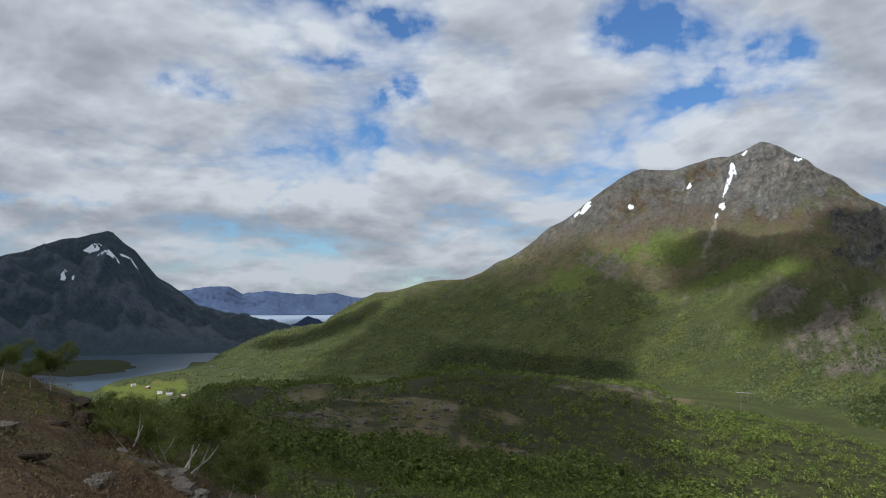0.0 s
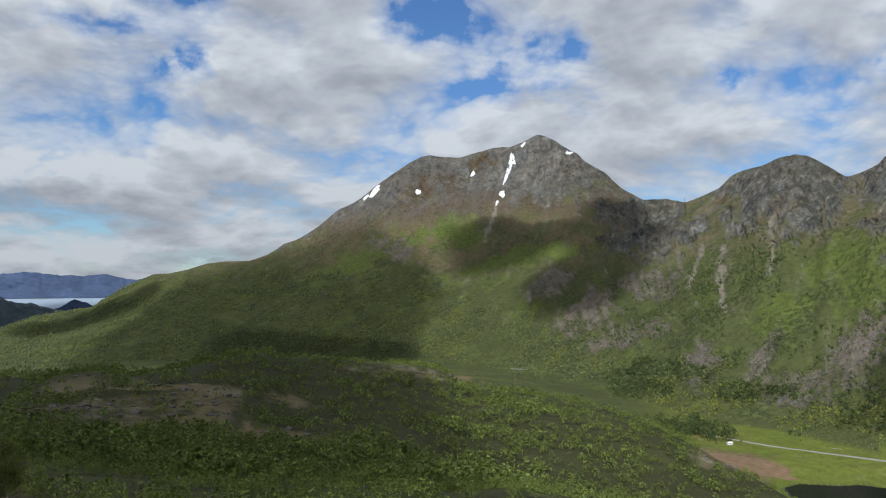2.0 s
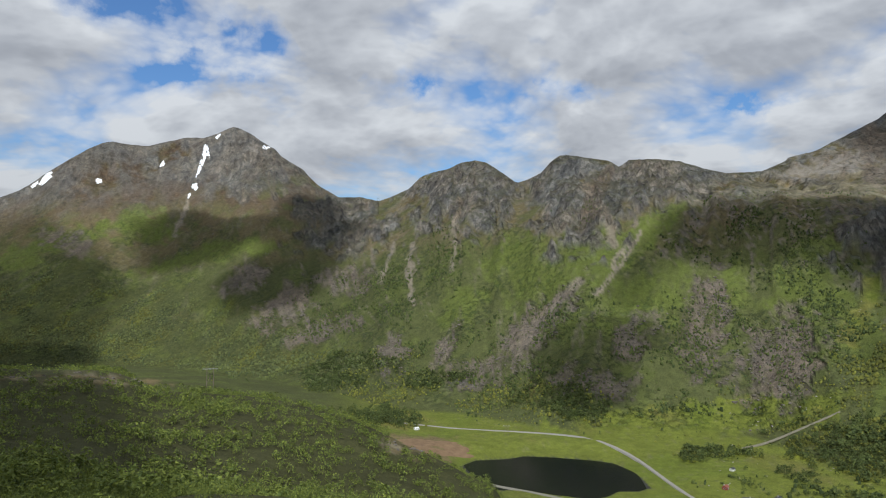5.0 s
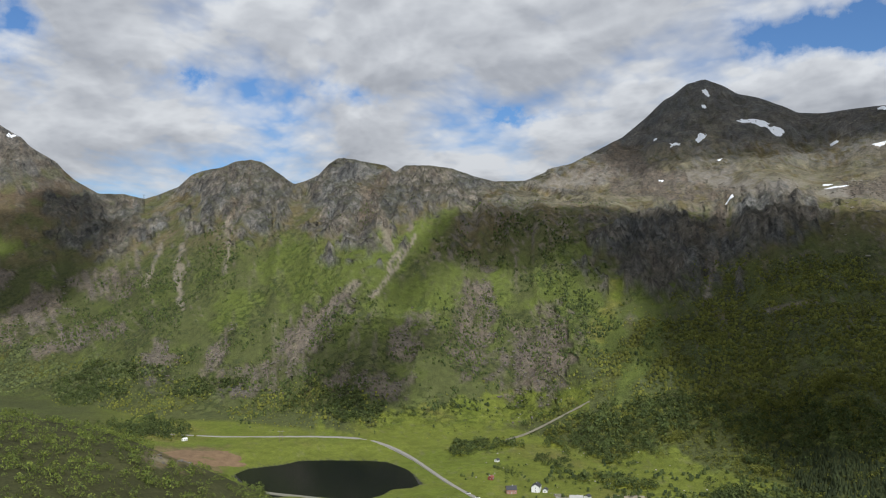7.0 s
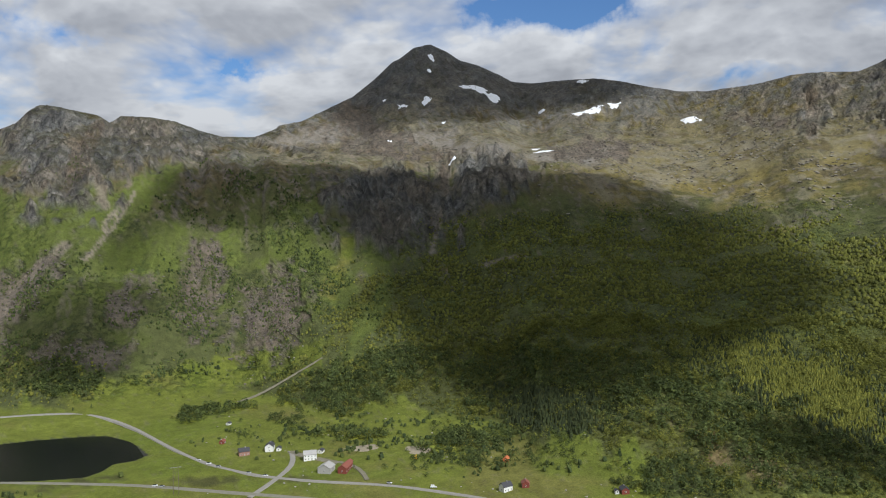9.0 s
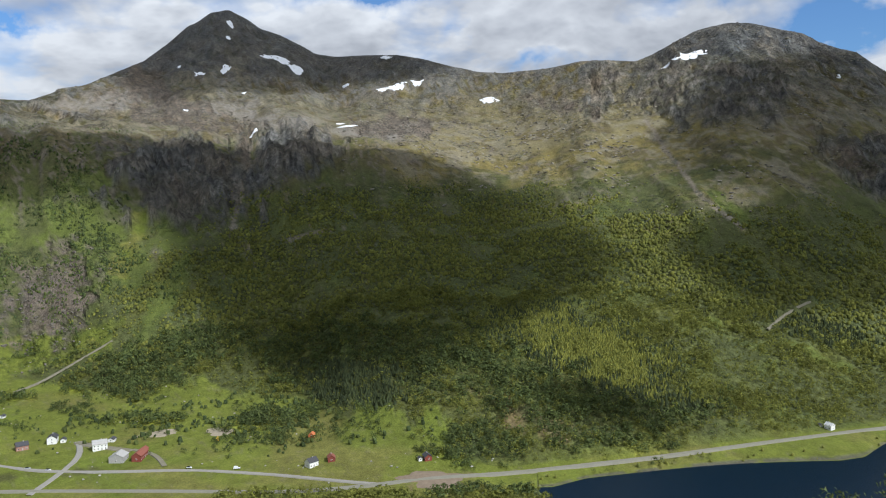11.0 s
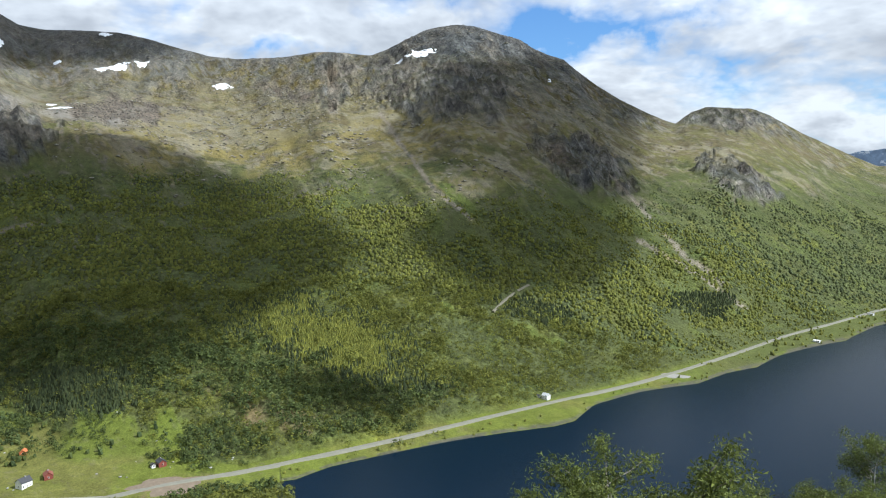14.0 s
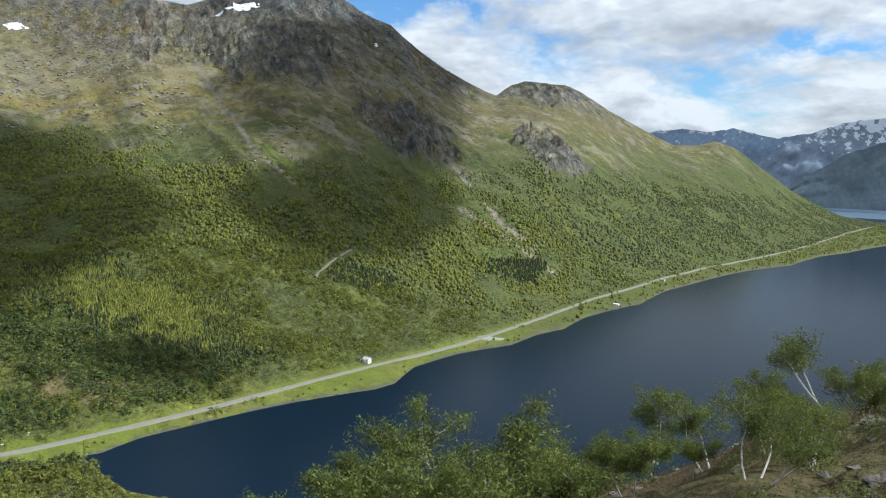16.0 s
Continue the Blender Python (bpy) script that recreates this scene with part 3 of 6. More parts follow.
# ---- materials ----
def material(name, colour, rough=0.85, metal=0.0, grain=0.0, scale=1.0, bump=0.0, bump_scale=None, attribute="", transmit=0.0, spread=0.0):
    """A surface with grain at two scales, relief, and a spread of tint from piece to piece."""
    mat = bpy.data.materials.new(name)
    mat.use_nodes = True
    tree = mat.node_tree
    add, join = nodes_of(tree)
    bsdf = tree.nodes["Principled BSDF"]
    bsdf.inputs["Roughness"].default_value, bsdf.inputs["Metallic"].default_value = rough, metal
    bsdf.inputs["Specular IOR Level"].default_value = 0.25
    geo = add("ShaderNodeNewGeometry")
    col = colour
    if attribute:
        at = add("ShaderNodeAttribute")
        at.attribute_name = attribute
        col = at.outputs["Color"]
    if grain:
        for k, (sc, amount) in enumerate(((scale, grain), (scale * 7.3, grain * 0.8))):
            n = add("ShaderNodeTexNoise", Scale=sc, Detail=5.0, Roughness=0.62)
            join(geo.outputs["Position"], n.inputs["Vector"])
            f = ramp(add, join, n.outputs[0], (0.25, 1 - amount), (0.75, 1 + amount))
            col = mixed(add, join, 1.0, col, f, "MULTIPLY")
    if spread:
        rnd = geo.outputs["Random Per Island"]
        col = mixed(add, join, 1.0, col, ramp(add, join, rnd, (0.0, (1 - spread, 1 - spread * 0.8, 1 - spread * 0.6)), (1.0, (1 + spread, 1 + spread * 0.9, 1 + spread * 0.2))), "MULTIPLY")
    if isinstance(col, tuple):
        bsdf.inputs["Base Color"].default_value = (*col, 1)
    else:
        join(col, bsdf.inputs["Base Color"])
    if bump:
        n = add("ShaderNodeTexNoise", Scale=bump_scale or scale, Detail=6.0, Roughness=0.65)
        join(geo.outputs["Position"], n.inputs["Vector"])
        b = add("ShaderNodeBump", Strength=1.0, Distance=bump)
        join(n.outputs[0], b.inputs["Height"])
        join(b.outputs[0], bsdf.inputs["Normal"])
    if transmit:
        tr = add("ShaderNodeBsdfTranslucent")
        if isinstance(col, tuple):
            tr.inputs[0].default_value = (*col, 1)
        else:
            join(col, tr.inputs[0])
        mx = add("ShaderNodeMixShader", Fac=transmit)
        join(bsdf.outputs[0], mx.inputs[1])
        join(tr.outputs[0], mx.inputs[2])
        join(mx.outputs[0], tree.nodes["Material Output"].inputs[0])
    return mat


def ground_material():
    """Cover colours with mottling at three scales; cracked and blotched where the land is rock."""
    mat = bpy.data.materials.new("ground_cover")
    mat.use_nodes = True
    add, join = nodes_of(mat.node_tree)
    b = mat.node_tree.nodes["Principled BSDF"]
    b.inputs["Roughness"].default_value, b.inputs["Specular IOR Level"].default_value = 0.95, 0.15
    geo, at, rk, rl = add("ShaderNodeNewGeometry"), add("ShaderNodeAttribute"), add("ShaderNodeAttribute"), add("ShaderNodeAttribute")
    at.attribute_name, rk.attribute_name, rl.attribute_name = "cover", "stone", "leafage"
    upland = add("ShaderNodeAttribute")
    upland.attribute_name = "upland"
    rl_turf = add("ShaderNodeAttribute")
    rl_turf.attribute_name = "turf"
    stone = rk.outputs["Fac"]
    col = at.outputs["Color"]
    pos = geo.outputs["Position"]
    heights = []
    for sc, plain, rough in ((0.022, 0.16, 0.35), (0.10, 0.28, 0.4), (0.6, 0.35, 0.4), (5.0, 0.35, 0.3)):
        n = add("ShaderNodeTexNoise", Scale=sc, Detail=5.0, Roughness=0.66)
        join(pos, n.inputs["Vector"])
        heights.append(n.outputs[0])
        amp = maths(add, join, "MULTIPLY_ADD", stone, rough - plain, plain)
        v = maths(add, join, "MULTIPLY_ADD", n.outputs[0], 4.0, -2.0)
        f = maths(add, join, "MAXIMUM", maths(add, join, "MULTIPLY_ADD", v, amp, 1.0), 0.25)
        cmb = add("ShaderNodeCombineColor")
        for k in range(3):
            join(f, cmb.inputs[k])
        col = mixed(add, join, 1.0, col, cmb.outputs[0], "MULTIPLY")
    def grey(f):
        cmb = add("ShaderNodeCombineColor")
        for k in range(3):
            join(f, cmb.inputs[k])
        return cmb.outputs[0]

    def veined(scale, z_scale, detail, rough, twist=0.0):
        squash = add("ShaderNodeVectorMath")
        squash.operation = "MULTIPLY"
        squash.inputs[1].default_value = (1, 1, z_scale)
        join(pos, squash.inputs[0])
        n = add("ShaderNodeTexNoise", Scale=scale, Detail=detail, Roughness=rough, Distortion=twist)
        join(squash.outputs[0], n.inputs["Vector"])
        return n.outputs[0]

    # crowns of the wood: each of its own tint, in stands of darker and lighter leaf
    leaf = rl.outputs["Fac"]
    vor = add("ShaderNodeTexVoronoi", Scale=0.2)
    join(pos, vor.inputs["Vector"])
    crown = add("ShaderNodeSeparateColor")
    join(vor.outputs["Color"], crown.inputs[0])
    tone = maths(add, join, "MULTIPLY_ADD", maths(add, join, "SUBTRACT", crown.outputs[0], 0.5), maths(add, join, "MULTIPLY", leaf, 0.75), 1.0)
    col = mixed(add, join, 1.0, col, grey(tone), "MULTIPLY")
    stand = veined(0.016, 1.0, 5.0, 0.6)
    tint = ramp(add, join, stand, (0.36, (0.84, 0.90, 1.06)), (0.50, (1.02, 1.02, 1.0)), (0.64, (1.34, 1.24, 0.84)))
    col = mixed(add, join, maths(add, join, "MULTIPLY", leaf, 0.9), col, mixed(add, join, 1.0, col, tint, "MULTIPLY"))
    # low shrubs and tussocks in the open grass
    open_land = maths(add, join, "MULTIPLY", maths(add, join, "SUBTRACT", 1.0, leaf, clamp=True), maths(add, join, "SUBTRACT", 1.0, stone, clamp=True))
    shrub = ramp(add, join, veined(0.09, 1.0, 7.0, 0.72), (0.50, 0.0), (0.58, 1.0))
    where = ramp(add, join, veined(0.011, 1.0, 4.0, 0.6), (0.42, 0.1), (0.58, 1.0))
    far_off = maths(add, join, "MULTIPLY", maths(add, join, "MULTIPLY", open_land, upland.outputs["Fac"]), maths(add, join, "MULTIPLY", maths(add, join, "MULTIPLY", shrub, where), 0.65))
    col = mixed(add, join, far_off, col, mixed(add, join, 1.0, col, (0.50, 0.60, 0.74), "MULTIPLY"))
    # rock: weathered faces, their hollows and steep joints painted darker as shade, warm and cold blotches; turf on its
    # ledges
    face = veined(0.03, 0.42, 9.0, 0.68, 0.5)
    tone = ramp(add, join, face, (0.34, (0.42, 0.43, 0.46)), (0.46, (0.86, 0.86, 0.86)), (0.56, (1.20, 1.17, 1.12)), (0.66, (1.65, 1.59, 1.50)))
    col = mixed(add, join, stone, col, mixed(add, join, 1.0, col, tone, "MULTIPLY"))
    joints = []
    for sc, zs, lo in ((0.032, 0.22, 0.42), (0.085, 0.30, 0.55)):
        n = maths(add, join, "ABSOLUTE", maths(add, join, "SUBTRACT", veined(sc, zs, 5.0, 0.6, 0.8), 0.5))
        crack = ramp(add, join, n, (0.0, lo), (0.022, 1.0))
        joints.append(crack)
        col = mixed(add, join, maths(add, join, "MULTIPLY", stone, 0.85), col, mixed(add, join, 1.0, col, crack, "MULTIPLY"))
    blotch = ramp(add, join, veined(0.009, 1.0, 5.0, 0.6), (0.40, (0.92, 0.98, 1.05)), (0.60, (1.08, 1.0, 0.90)))
    col = mixed(add, join, maths(add, join, "MULTIPLY", stone, 0.8), col, mixed(add, join, 1.0, col, blotch, "MULTIPLY"))
    up = add("ShaderNodeSeparateXYZ")
    join(geo.outputs["Normal"], up.inputs[0])
    ledge = maths(add, join, "MULTIPLY_ADD", maths(add, join, "SUBTRACT", veined(0.05, 1.0, 6.0, 0.65), 0.5), 0.9, up.outputs[2])
    turf = maths(add, join, "MULTIPLY", ramp(add, join, ledge, (0.74, 0.0), (0.86, 1.0)), maths(add, join, "MULTIPLY", stone, rl_turf.outputs["Fac"]))
    col = mixed(add, join, turf, col, mixed(add, join, ramp(add, join, stand, (0.42, 0.0), (0.6, 1.0)), (0.070, 0.074, 0.034), (0.105, 0.096, 0.046)))
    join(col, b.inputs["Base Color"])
    h = maths(add, join, "ADD", maths(add, join, "MULTIPLY", heights[1], maths(add, join, "MULTIPLY_ADD", stone, 3.0, 1.5)), maths(add, join, "MULTIPLY", heights[2], maths(add, join, "MULTIPLY_ADD", stone, 1.2, 0.5)))
    h = maths(add, join, "MULTIPLY_ADD", heights[3], 0.06, h)
    h = maths(add, join, "MULTIPLY_ADD", maths(add, join, "MULTIPLY", face, stone), 24.0, h)
    h = maths(add, join, "MULTIPLY_ADD", maths(add, join, "MULTIPLY", joints[0], stone), 3.5, h)
    h = maths(add, join, "MULTIPLY_ADD", maths(add, join, "MULTIPLY", joints[1], stone), 1.6, h)
    h = maths(add, join, "MULTIPLY_ADD", far_off, 1.6, h)
    h = maths(add, join, "MULTIPLY_ADD", maths(add, join, "SUBTRACT", 1.0, vor.outputs["Distance"]), maths(add, join, "MULTIPLY", leaf, 3.4), h)
    bp = add("ShaderNodeBump", Strength=1.0, Distance=1.0)
    join(h, bp.inputs["Height"])
    join(bp.outputs[0], b.inputs["Normal"])
    return mat


M_GROUND = ground_material()
M_LEAF = material("birch_leaf", (0.128, 0.150, 0.036), 0.6, grain=0.45, scale=0.35, transmit=0.4, spread=0.35)
M_SCRUB = material("scrub_leaf", (0.140, 0.170, 0.038), 0.7, grain=0.5, scale=0.09, transmit=0.2, spread=0.45)
M_WOOD = material("birch_wood_near", (0.182, 0.190, 0.044), 0.9, grain=0.4, scale=0.035, spread=0.28, transmit=0.4)
# far leaf is bluer than near leaf: air haze painted into its colour
M_FARWOOD = material("birch_wood_far_hazed", (0.082, 0.096, 0.036), 0.9, grain=0.4, scale=0.02, spread=0.3)
M_COPSE = material("copse_leaf", (0.092, 0.116, 0.040), 0.9, grain=0.4, scale=0.05, spread=0.4, transmit=0.3)
# spruce in two colours: golden with sunlight painted in, dark with shade
M_SPRUCE_LIT = material("sunlit_spruce_needles", (0.146, 0.150, 0.030), 0.9, grain=0.3, scale=0.1, spread=0.3)
M_SPRUCE_SHADED = material("shaded_spruce_needles", (0.042, 0.053, 0.021), 0.9, grain=0.3, scale=0.1, spread=0.3)
M_BARK = material("birch_bark", (0.36, 0.335, 0.29), 0.8, grain=0.5, scale=9.0)
M_SNOW = material("old_snow", (0.82, 0.84, 0.87), 0.6, grain=0.08, scale=0.2)
M_ROAD = material("road_gravel", (0.27, 0.255, 0.225), 0.9, grain=0.12, scale=0.3)


def water_material(name, colour, rough, wave, gloss=0.18):
    mat = bpy.data.materials.new(name)
    mat.use_nodes = True
    add, join = nodes_of(mat.node_tree)
    b = mat.node_tree.nodes["Principled BSDF"]
    b.inputs["Base Color"].default_value = (*colour, 1)
    b.inputs["Roughness"].default_value, b.inputs["IOR"].default_value = rough, 1.33
    b.inputs["Specular IOR Level"].default_value = gloss
    geo = add("ShaderNodeNewGeometry")
    n = add("ShaderNodeTexNoise", Scale=0.25, Detail=6.0, Roughness=0.7)
    join(geo.outputs["Position"], n.inputs["Vector"])
    bp = add("ShaderNodeBump", Strength=1.0, Distance=wave)
    join(n.outputs[0], bp.inputs["Height"])
    join(bp.outputs[0], b.inputs["Normal"])
    return mat


M_LAKE = water_material("lake_water", (0.0035, 0.0120, 0.0235), 0.15, 0.08, 0.06)
# the sky's reflection is painted into the fjord as a lighter base colour
M_FJORD = water_material("fjord_sky_tint", (0.07, 0.10, 0.135), 0.3, 0.03)
M_POND = water_material("pond_water", (0.008, 0.010, 0.010), 0.08, 0.1)


# ---- mesh helpers ----
def sheet(name, verts, quads, mat, smooth=True):
    """A mesh object out of arrays of places and faces."""
    me = bpy.data.meshes.new(name)
    verts, quads = np.asarray(verts, np.float32), np.asarray(quads, np.int32)
    me.vertices.add(len(verts))
    me.vertices.foreach_set("co", verts.ravel())
    n = quads.shape[1]
    me.loops.add(quads.size)
    me.loops.foreach_set("vertex_index", quads.ravel())
    me.polygons.add(len(quads))
    me.polygons.foreach_set("loop_start", np.arange(0, quads.size, n, dtype=np.int32))
    me.update(calc_edges=True)
    me.polygons.foreach_set("use_smooth", np.full(len(quads), smooth))
    me.materials.append(mat)
    me.validate()
    return new(name, me)


def part(name, bm, mat, parent, label=""):
    """Links a bmesh as one mesh object under a thing or a part."""
    me = bpy.data.meshes.new(name)
    bm.to_mesh(me)
    bm.free()
    me.materials.append(mat)
    ob = new(name, me)
    ob.parent = parent
    if label:
        ob["label"] = label
    return ob


def trace(az, el, runs, width):
    """Nearness to any of the lines, 1 on them to 0 a width away, with uneven edges."""
    best = np.full(az.shape, 1e9)
    wob = (fbm(az * 2.2, el * 2.2, 191, 3) - 0.5) * 0.45
    for run in runs:
        for (a0, e0), (a1, e1) in zip(run, run[1:]):
            da, de = a1 - a0, e1 - e0
            q = np.clip(((az + wob - a0) * da + (el - e0) * de) / (da * da + de * de), 0, 1)
            best = np.minimum(best, np.hypot(az + wob - a0 - q * da, el - e0 - q * de))
    return 1 - step(best, width * 0.45, width)


def pairs(*v):
    return list(zip(v[::2], v[1::2]))


# ---- woods: bearing and rise of the middle, half sizes in degrees, tilt ----
WOODS = [(29.59, -7.52, 2.70, 0.66, 0), (36.51, -7.51, 2.91, 0.75, 0), (33.26, -10.07, 2.91, 0.66, 5), (45.36, -8.95, 4.57, 1.33, 5), (63.79, -10.66, 2.49, 1.08, -20), (67.05, -11.20, 3.74, 1.16, 0), (70.39, -9.69, 3.74, 1.49, 0), (66.16, -14.25, 2.91, 0.42, 5), (56.25, -12.21, 2.91, 0.46, -5),
         (74.87, -15.36, 2.08, 1.08, 20), (82.77, -11.38, 10.79, 2.49, 5), (94.68, -13.57, 10.79, 3.32, 15), (89.03, -20.64, 3.74, 0.58, -5), (93.23, -20.58, 2.08, 0.50, -8), (73.55, -15.41, 2.08, 0.75, 0), (101.72, -15.49, 6.64, 1.25, -10), (64.48, -11.13, 3.74, 1.66, 10), (90.00, -17.41, 2.91, 1.66, 0), (27.12, -6.11, 8.30, 0.83, 0)]
SPRUCES = [(80.70, -13.31, 3.53, 1.16, 5), (98.0, -10.6, 6.9, 2.3, 18), (113.03, -8.72, 3.11, 0.75, 10), (124.84, -7.90, 2.49, 0.83, 5), (101.72, -13.70, 4.57, 0.66, 10), (81.13, -12.31, 4.15, 1.00, 5)]
BUSHES = [(37.78, 0.85, 4.57, 2.49, 0), (28.37, -2.83, 4.98, 2.08, -20), (58.57, 2.57, 5.40, 2.49, 0), (64.57, -5.21, 4.98, 3.32, 0), (52.70, -6.04, 4.98, 1.66, 0), (68.99, -8.88, 8.30, 4.15, 0), (61.55, -2.50, 3.74, 4.98, 20), (41.33, -4.62, 8.30, 2.08, -15), (33.73, -1.18, 2.49, 2.49, 0), (56.44, -4.43, 8.30, 3.32, 0), (45.02, -7.37, 10.38, 1.66, 0), (76.96, -14.59, 6.64, 2.08, 0), (75.36, -15.43, 10.79, 1.66, 0), (46.13, -8.34, 14.53, 1.66, 0), (46.45, -16.05, 6.23, 0.42, 0), (62.09, -14.10, 6.64, 0.58, 0)]


dn = fbm(GX / 55, GY / 55, 101, 4, 0.6)
treeline = table(AZ, (-16, 185), (0, 285), (10, 285), (22, 200), (32, 110), (38, 70), (60, 70), (66, 190), (72, 270), (80, 300), (95, 275), (105, 240), (118, 215), (126, 250), (135, 215), (150, 130))
slope_wood = step(treeline + 120 * (dn - 0.5) - GZ, 0, 110) * MOUNT
bare = np.clip(1 - 0.93 * np.clip(field, 0, 1), 0, 1) * (1 - 0.8 * np.clip(heath, 0, 1)) * (1 - 0.8 * scree) * (1 - 0.9 * rock) * (1 - 0.8 * grass)
wood = np.clip(slope_wood * (0.35 + 0.9 * step(dn, 0.3, 0.6)) * bare, 0, 1)
clump = blobs(GA, RISE, WOODS, 0.6, 107)
bushy = blobs(GA, RISE, BUSHES, 0.8, 109) * step(dn, 0.42, 0.62)
conif = blobs(GA, RISE, SPRUCES, 0.3, 113)
shorewood = ((KK > 4.4) & (KK < 6.3) & (GA > 70) & (GA < 113)) * 0.9
rr_s, rr_v = line(AZ, ROAD_SHORE)[0], line(AZ, ROAD_VALLEY[:16])[0]
verge = (np.abs(GR - rr_s) > 9) & ((np.abs(GR - rr_v) > 8) | (GA > 83))
dry = (GZ > 0.6) & ~wet & (KK > 6.1) & (KK < 13) & verge & (GA > -17) | (GA > -31) & (GA < -7) & (KK > 6.0) & (KK < 9) & (GZ > 1.0) | (shorewood > 0) & (GZ > 0.8)
strand = ((KK > 7.96) & (KK < 8.32 + 0.7 * (GA > 124)) & (GA > 94) & verge) * (0.15 + step(fbm(GX / 30, GY / 30, 119, 3), 0.42, 0.55)) * (1 + step(GA, 122, 128))
wood = np.maximum(wood, shorewood)
coast = ((GA > -31) & (GA < -7) & (KK > 6.0) & (KK < 9) & (GZ > 1.0)) * step(dn, 0.45, 0.57) * (1 - 0.97 * np.clip(field, 0, 1))
wood = np.maximum(wood, coast)
cleared = 1 - trace(GA, RISE, [pairs(110.11, -8.87, 110.73, -8.04, 112.19, -7.27, 112.81, -6.85), pairs(58.19, -11.74, 60.57, -10.88, 62.18, -10.10, 64.23, -9.08)], 0.4)
wood, clump, conif, bushy = wood * cleared, clump * cleared, conif * cleared, bushy * cleared
leafage = np.clip(np.maximum(wood, clump * (KK > 6)), 0, 1) * (1 - conif * 0.5)



# ---- the ground's colours by cover, some with haze, sunlight or shade painted in ----
# haze painted in: wood, alp and moss a little bluer, far much bluer
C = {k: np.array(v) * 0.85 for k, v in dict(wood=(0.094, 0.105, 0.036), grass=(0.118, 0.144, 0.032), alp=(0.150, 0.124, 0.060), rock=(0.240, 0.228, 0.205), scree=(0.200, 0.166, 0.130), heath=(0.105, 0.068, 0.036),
     field=(0.152, 0.176, 0.029), brown=(0.185, 0.145, 0.070), bed=(0.05, 0.05, 0.045), shore=(0.12, 0.15, 0.04), under=(0.058, 0.058, 0.022), strand=(0.13, 0.125, 0.08), dry=(0.172, 0.164, 0.044), lush=(0.135, 0.168, 0.025), pale=(0.245, 0.22, 0.15), scar=(0.27, 0.23, 0.175), umber=(0.115, 0.082, 0.052), apron=(0.25, 0.225, 0.185), slate=(0.108, 0.108, 0.105), sunlit_straw=(0.235, 0.190, 0.066), moss=(0.110, 0.112, 0.042), far=(0.055, 0.078, 0.094)).items()}


def blend(a, b, f):
    return a + (b - a) * f[..., None]


n1 = fbm(GX / 40, GY / 40, 83, 4, 0.6)
n2 = fbm(GX / 14, GY / 14, 89, 4, 0.6)
cover = np.zeros((*GR.shape, 3)) + C["wood"]
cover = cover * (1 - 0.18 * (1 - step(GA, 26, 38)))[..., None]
cover = blend(cover, C["grass"], step(n1, 0.5, 0.75) * 0.5)
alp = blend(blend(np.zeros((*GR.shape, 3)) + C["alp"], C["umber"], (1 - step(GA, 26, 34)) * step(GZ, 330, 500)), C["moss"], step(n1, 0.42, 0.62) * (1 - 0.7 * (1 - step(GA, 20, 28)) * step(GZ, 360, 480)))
cover = cover + (alp - cover) * (step(GZ + 140 * (patchy - 0.5), 230, 330) * MOUNT)[..., None]
cover = blend(cover, C["scree"], speck * MOUNT * step(GZ + 100 * (patchy - 0.5), 150, 300) * (0.2 + 0.6 * step(GA, 30, 55)))
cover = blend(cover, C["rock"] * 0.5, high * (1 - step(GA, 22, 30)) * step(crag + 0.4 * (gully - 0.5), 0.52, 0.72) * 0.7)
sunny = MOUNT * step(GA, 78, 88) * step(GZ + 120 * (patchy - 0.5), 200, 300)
# straw and pale tones, with the slope's sunlight painted in
cover = blend(cover, C["sunlit_straw"], sunny * step(n1 + 0.3 * patchy, 0.52, 0.78) * (0.9 - 0.5 * step(GA, 104, 112)))
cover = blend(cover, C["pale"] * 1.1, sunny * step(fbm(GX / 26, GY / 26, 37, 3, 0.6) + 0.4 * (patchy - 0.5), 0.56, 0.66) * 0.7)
cover = blend(cover, C["grass"], grass * (0.7 + 0.3 * step(n2, 0.35, 0.6)))
# crevice shade painted on the crags along the fissure lines
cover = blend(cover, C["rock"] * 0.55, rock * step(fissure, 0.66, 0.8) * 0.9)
cover = blend(cover, C["rock"], rocky * (1 - 0.6 * (1 - step(GA, 26, 34)) * (1 - 0.6 * rock)) * step(n2 + 0.5 * (crag - 0.5) + 0.55 * rock, 0.42, 0.60))
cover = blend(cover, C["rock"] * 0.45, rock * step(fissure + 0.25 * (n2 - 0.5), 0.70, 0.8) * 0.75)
cover = blend(cover, C["scree"], MOUNT * step(streak, 0.78, 0.88) * step(FRAC, 0.05, 0.3) * (0.25 + 0.5 * step(n1, 0.45, 0.6)) * (1 - 0.6 * grass) * (1 - 0.75 * step(GA, 78, 92)) * (0.35 + 0.65 * step(GA, 20, 28)))
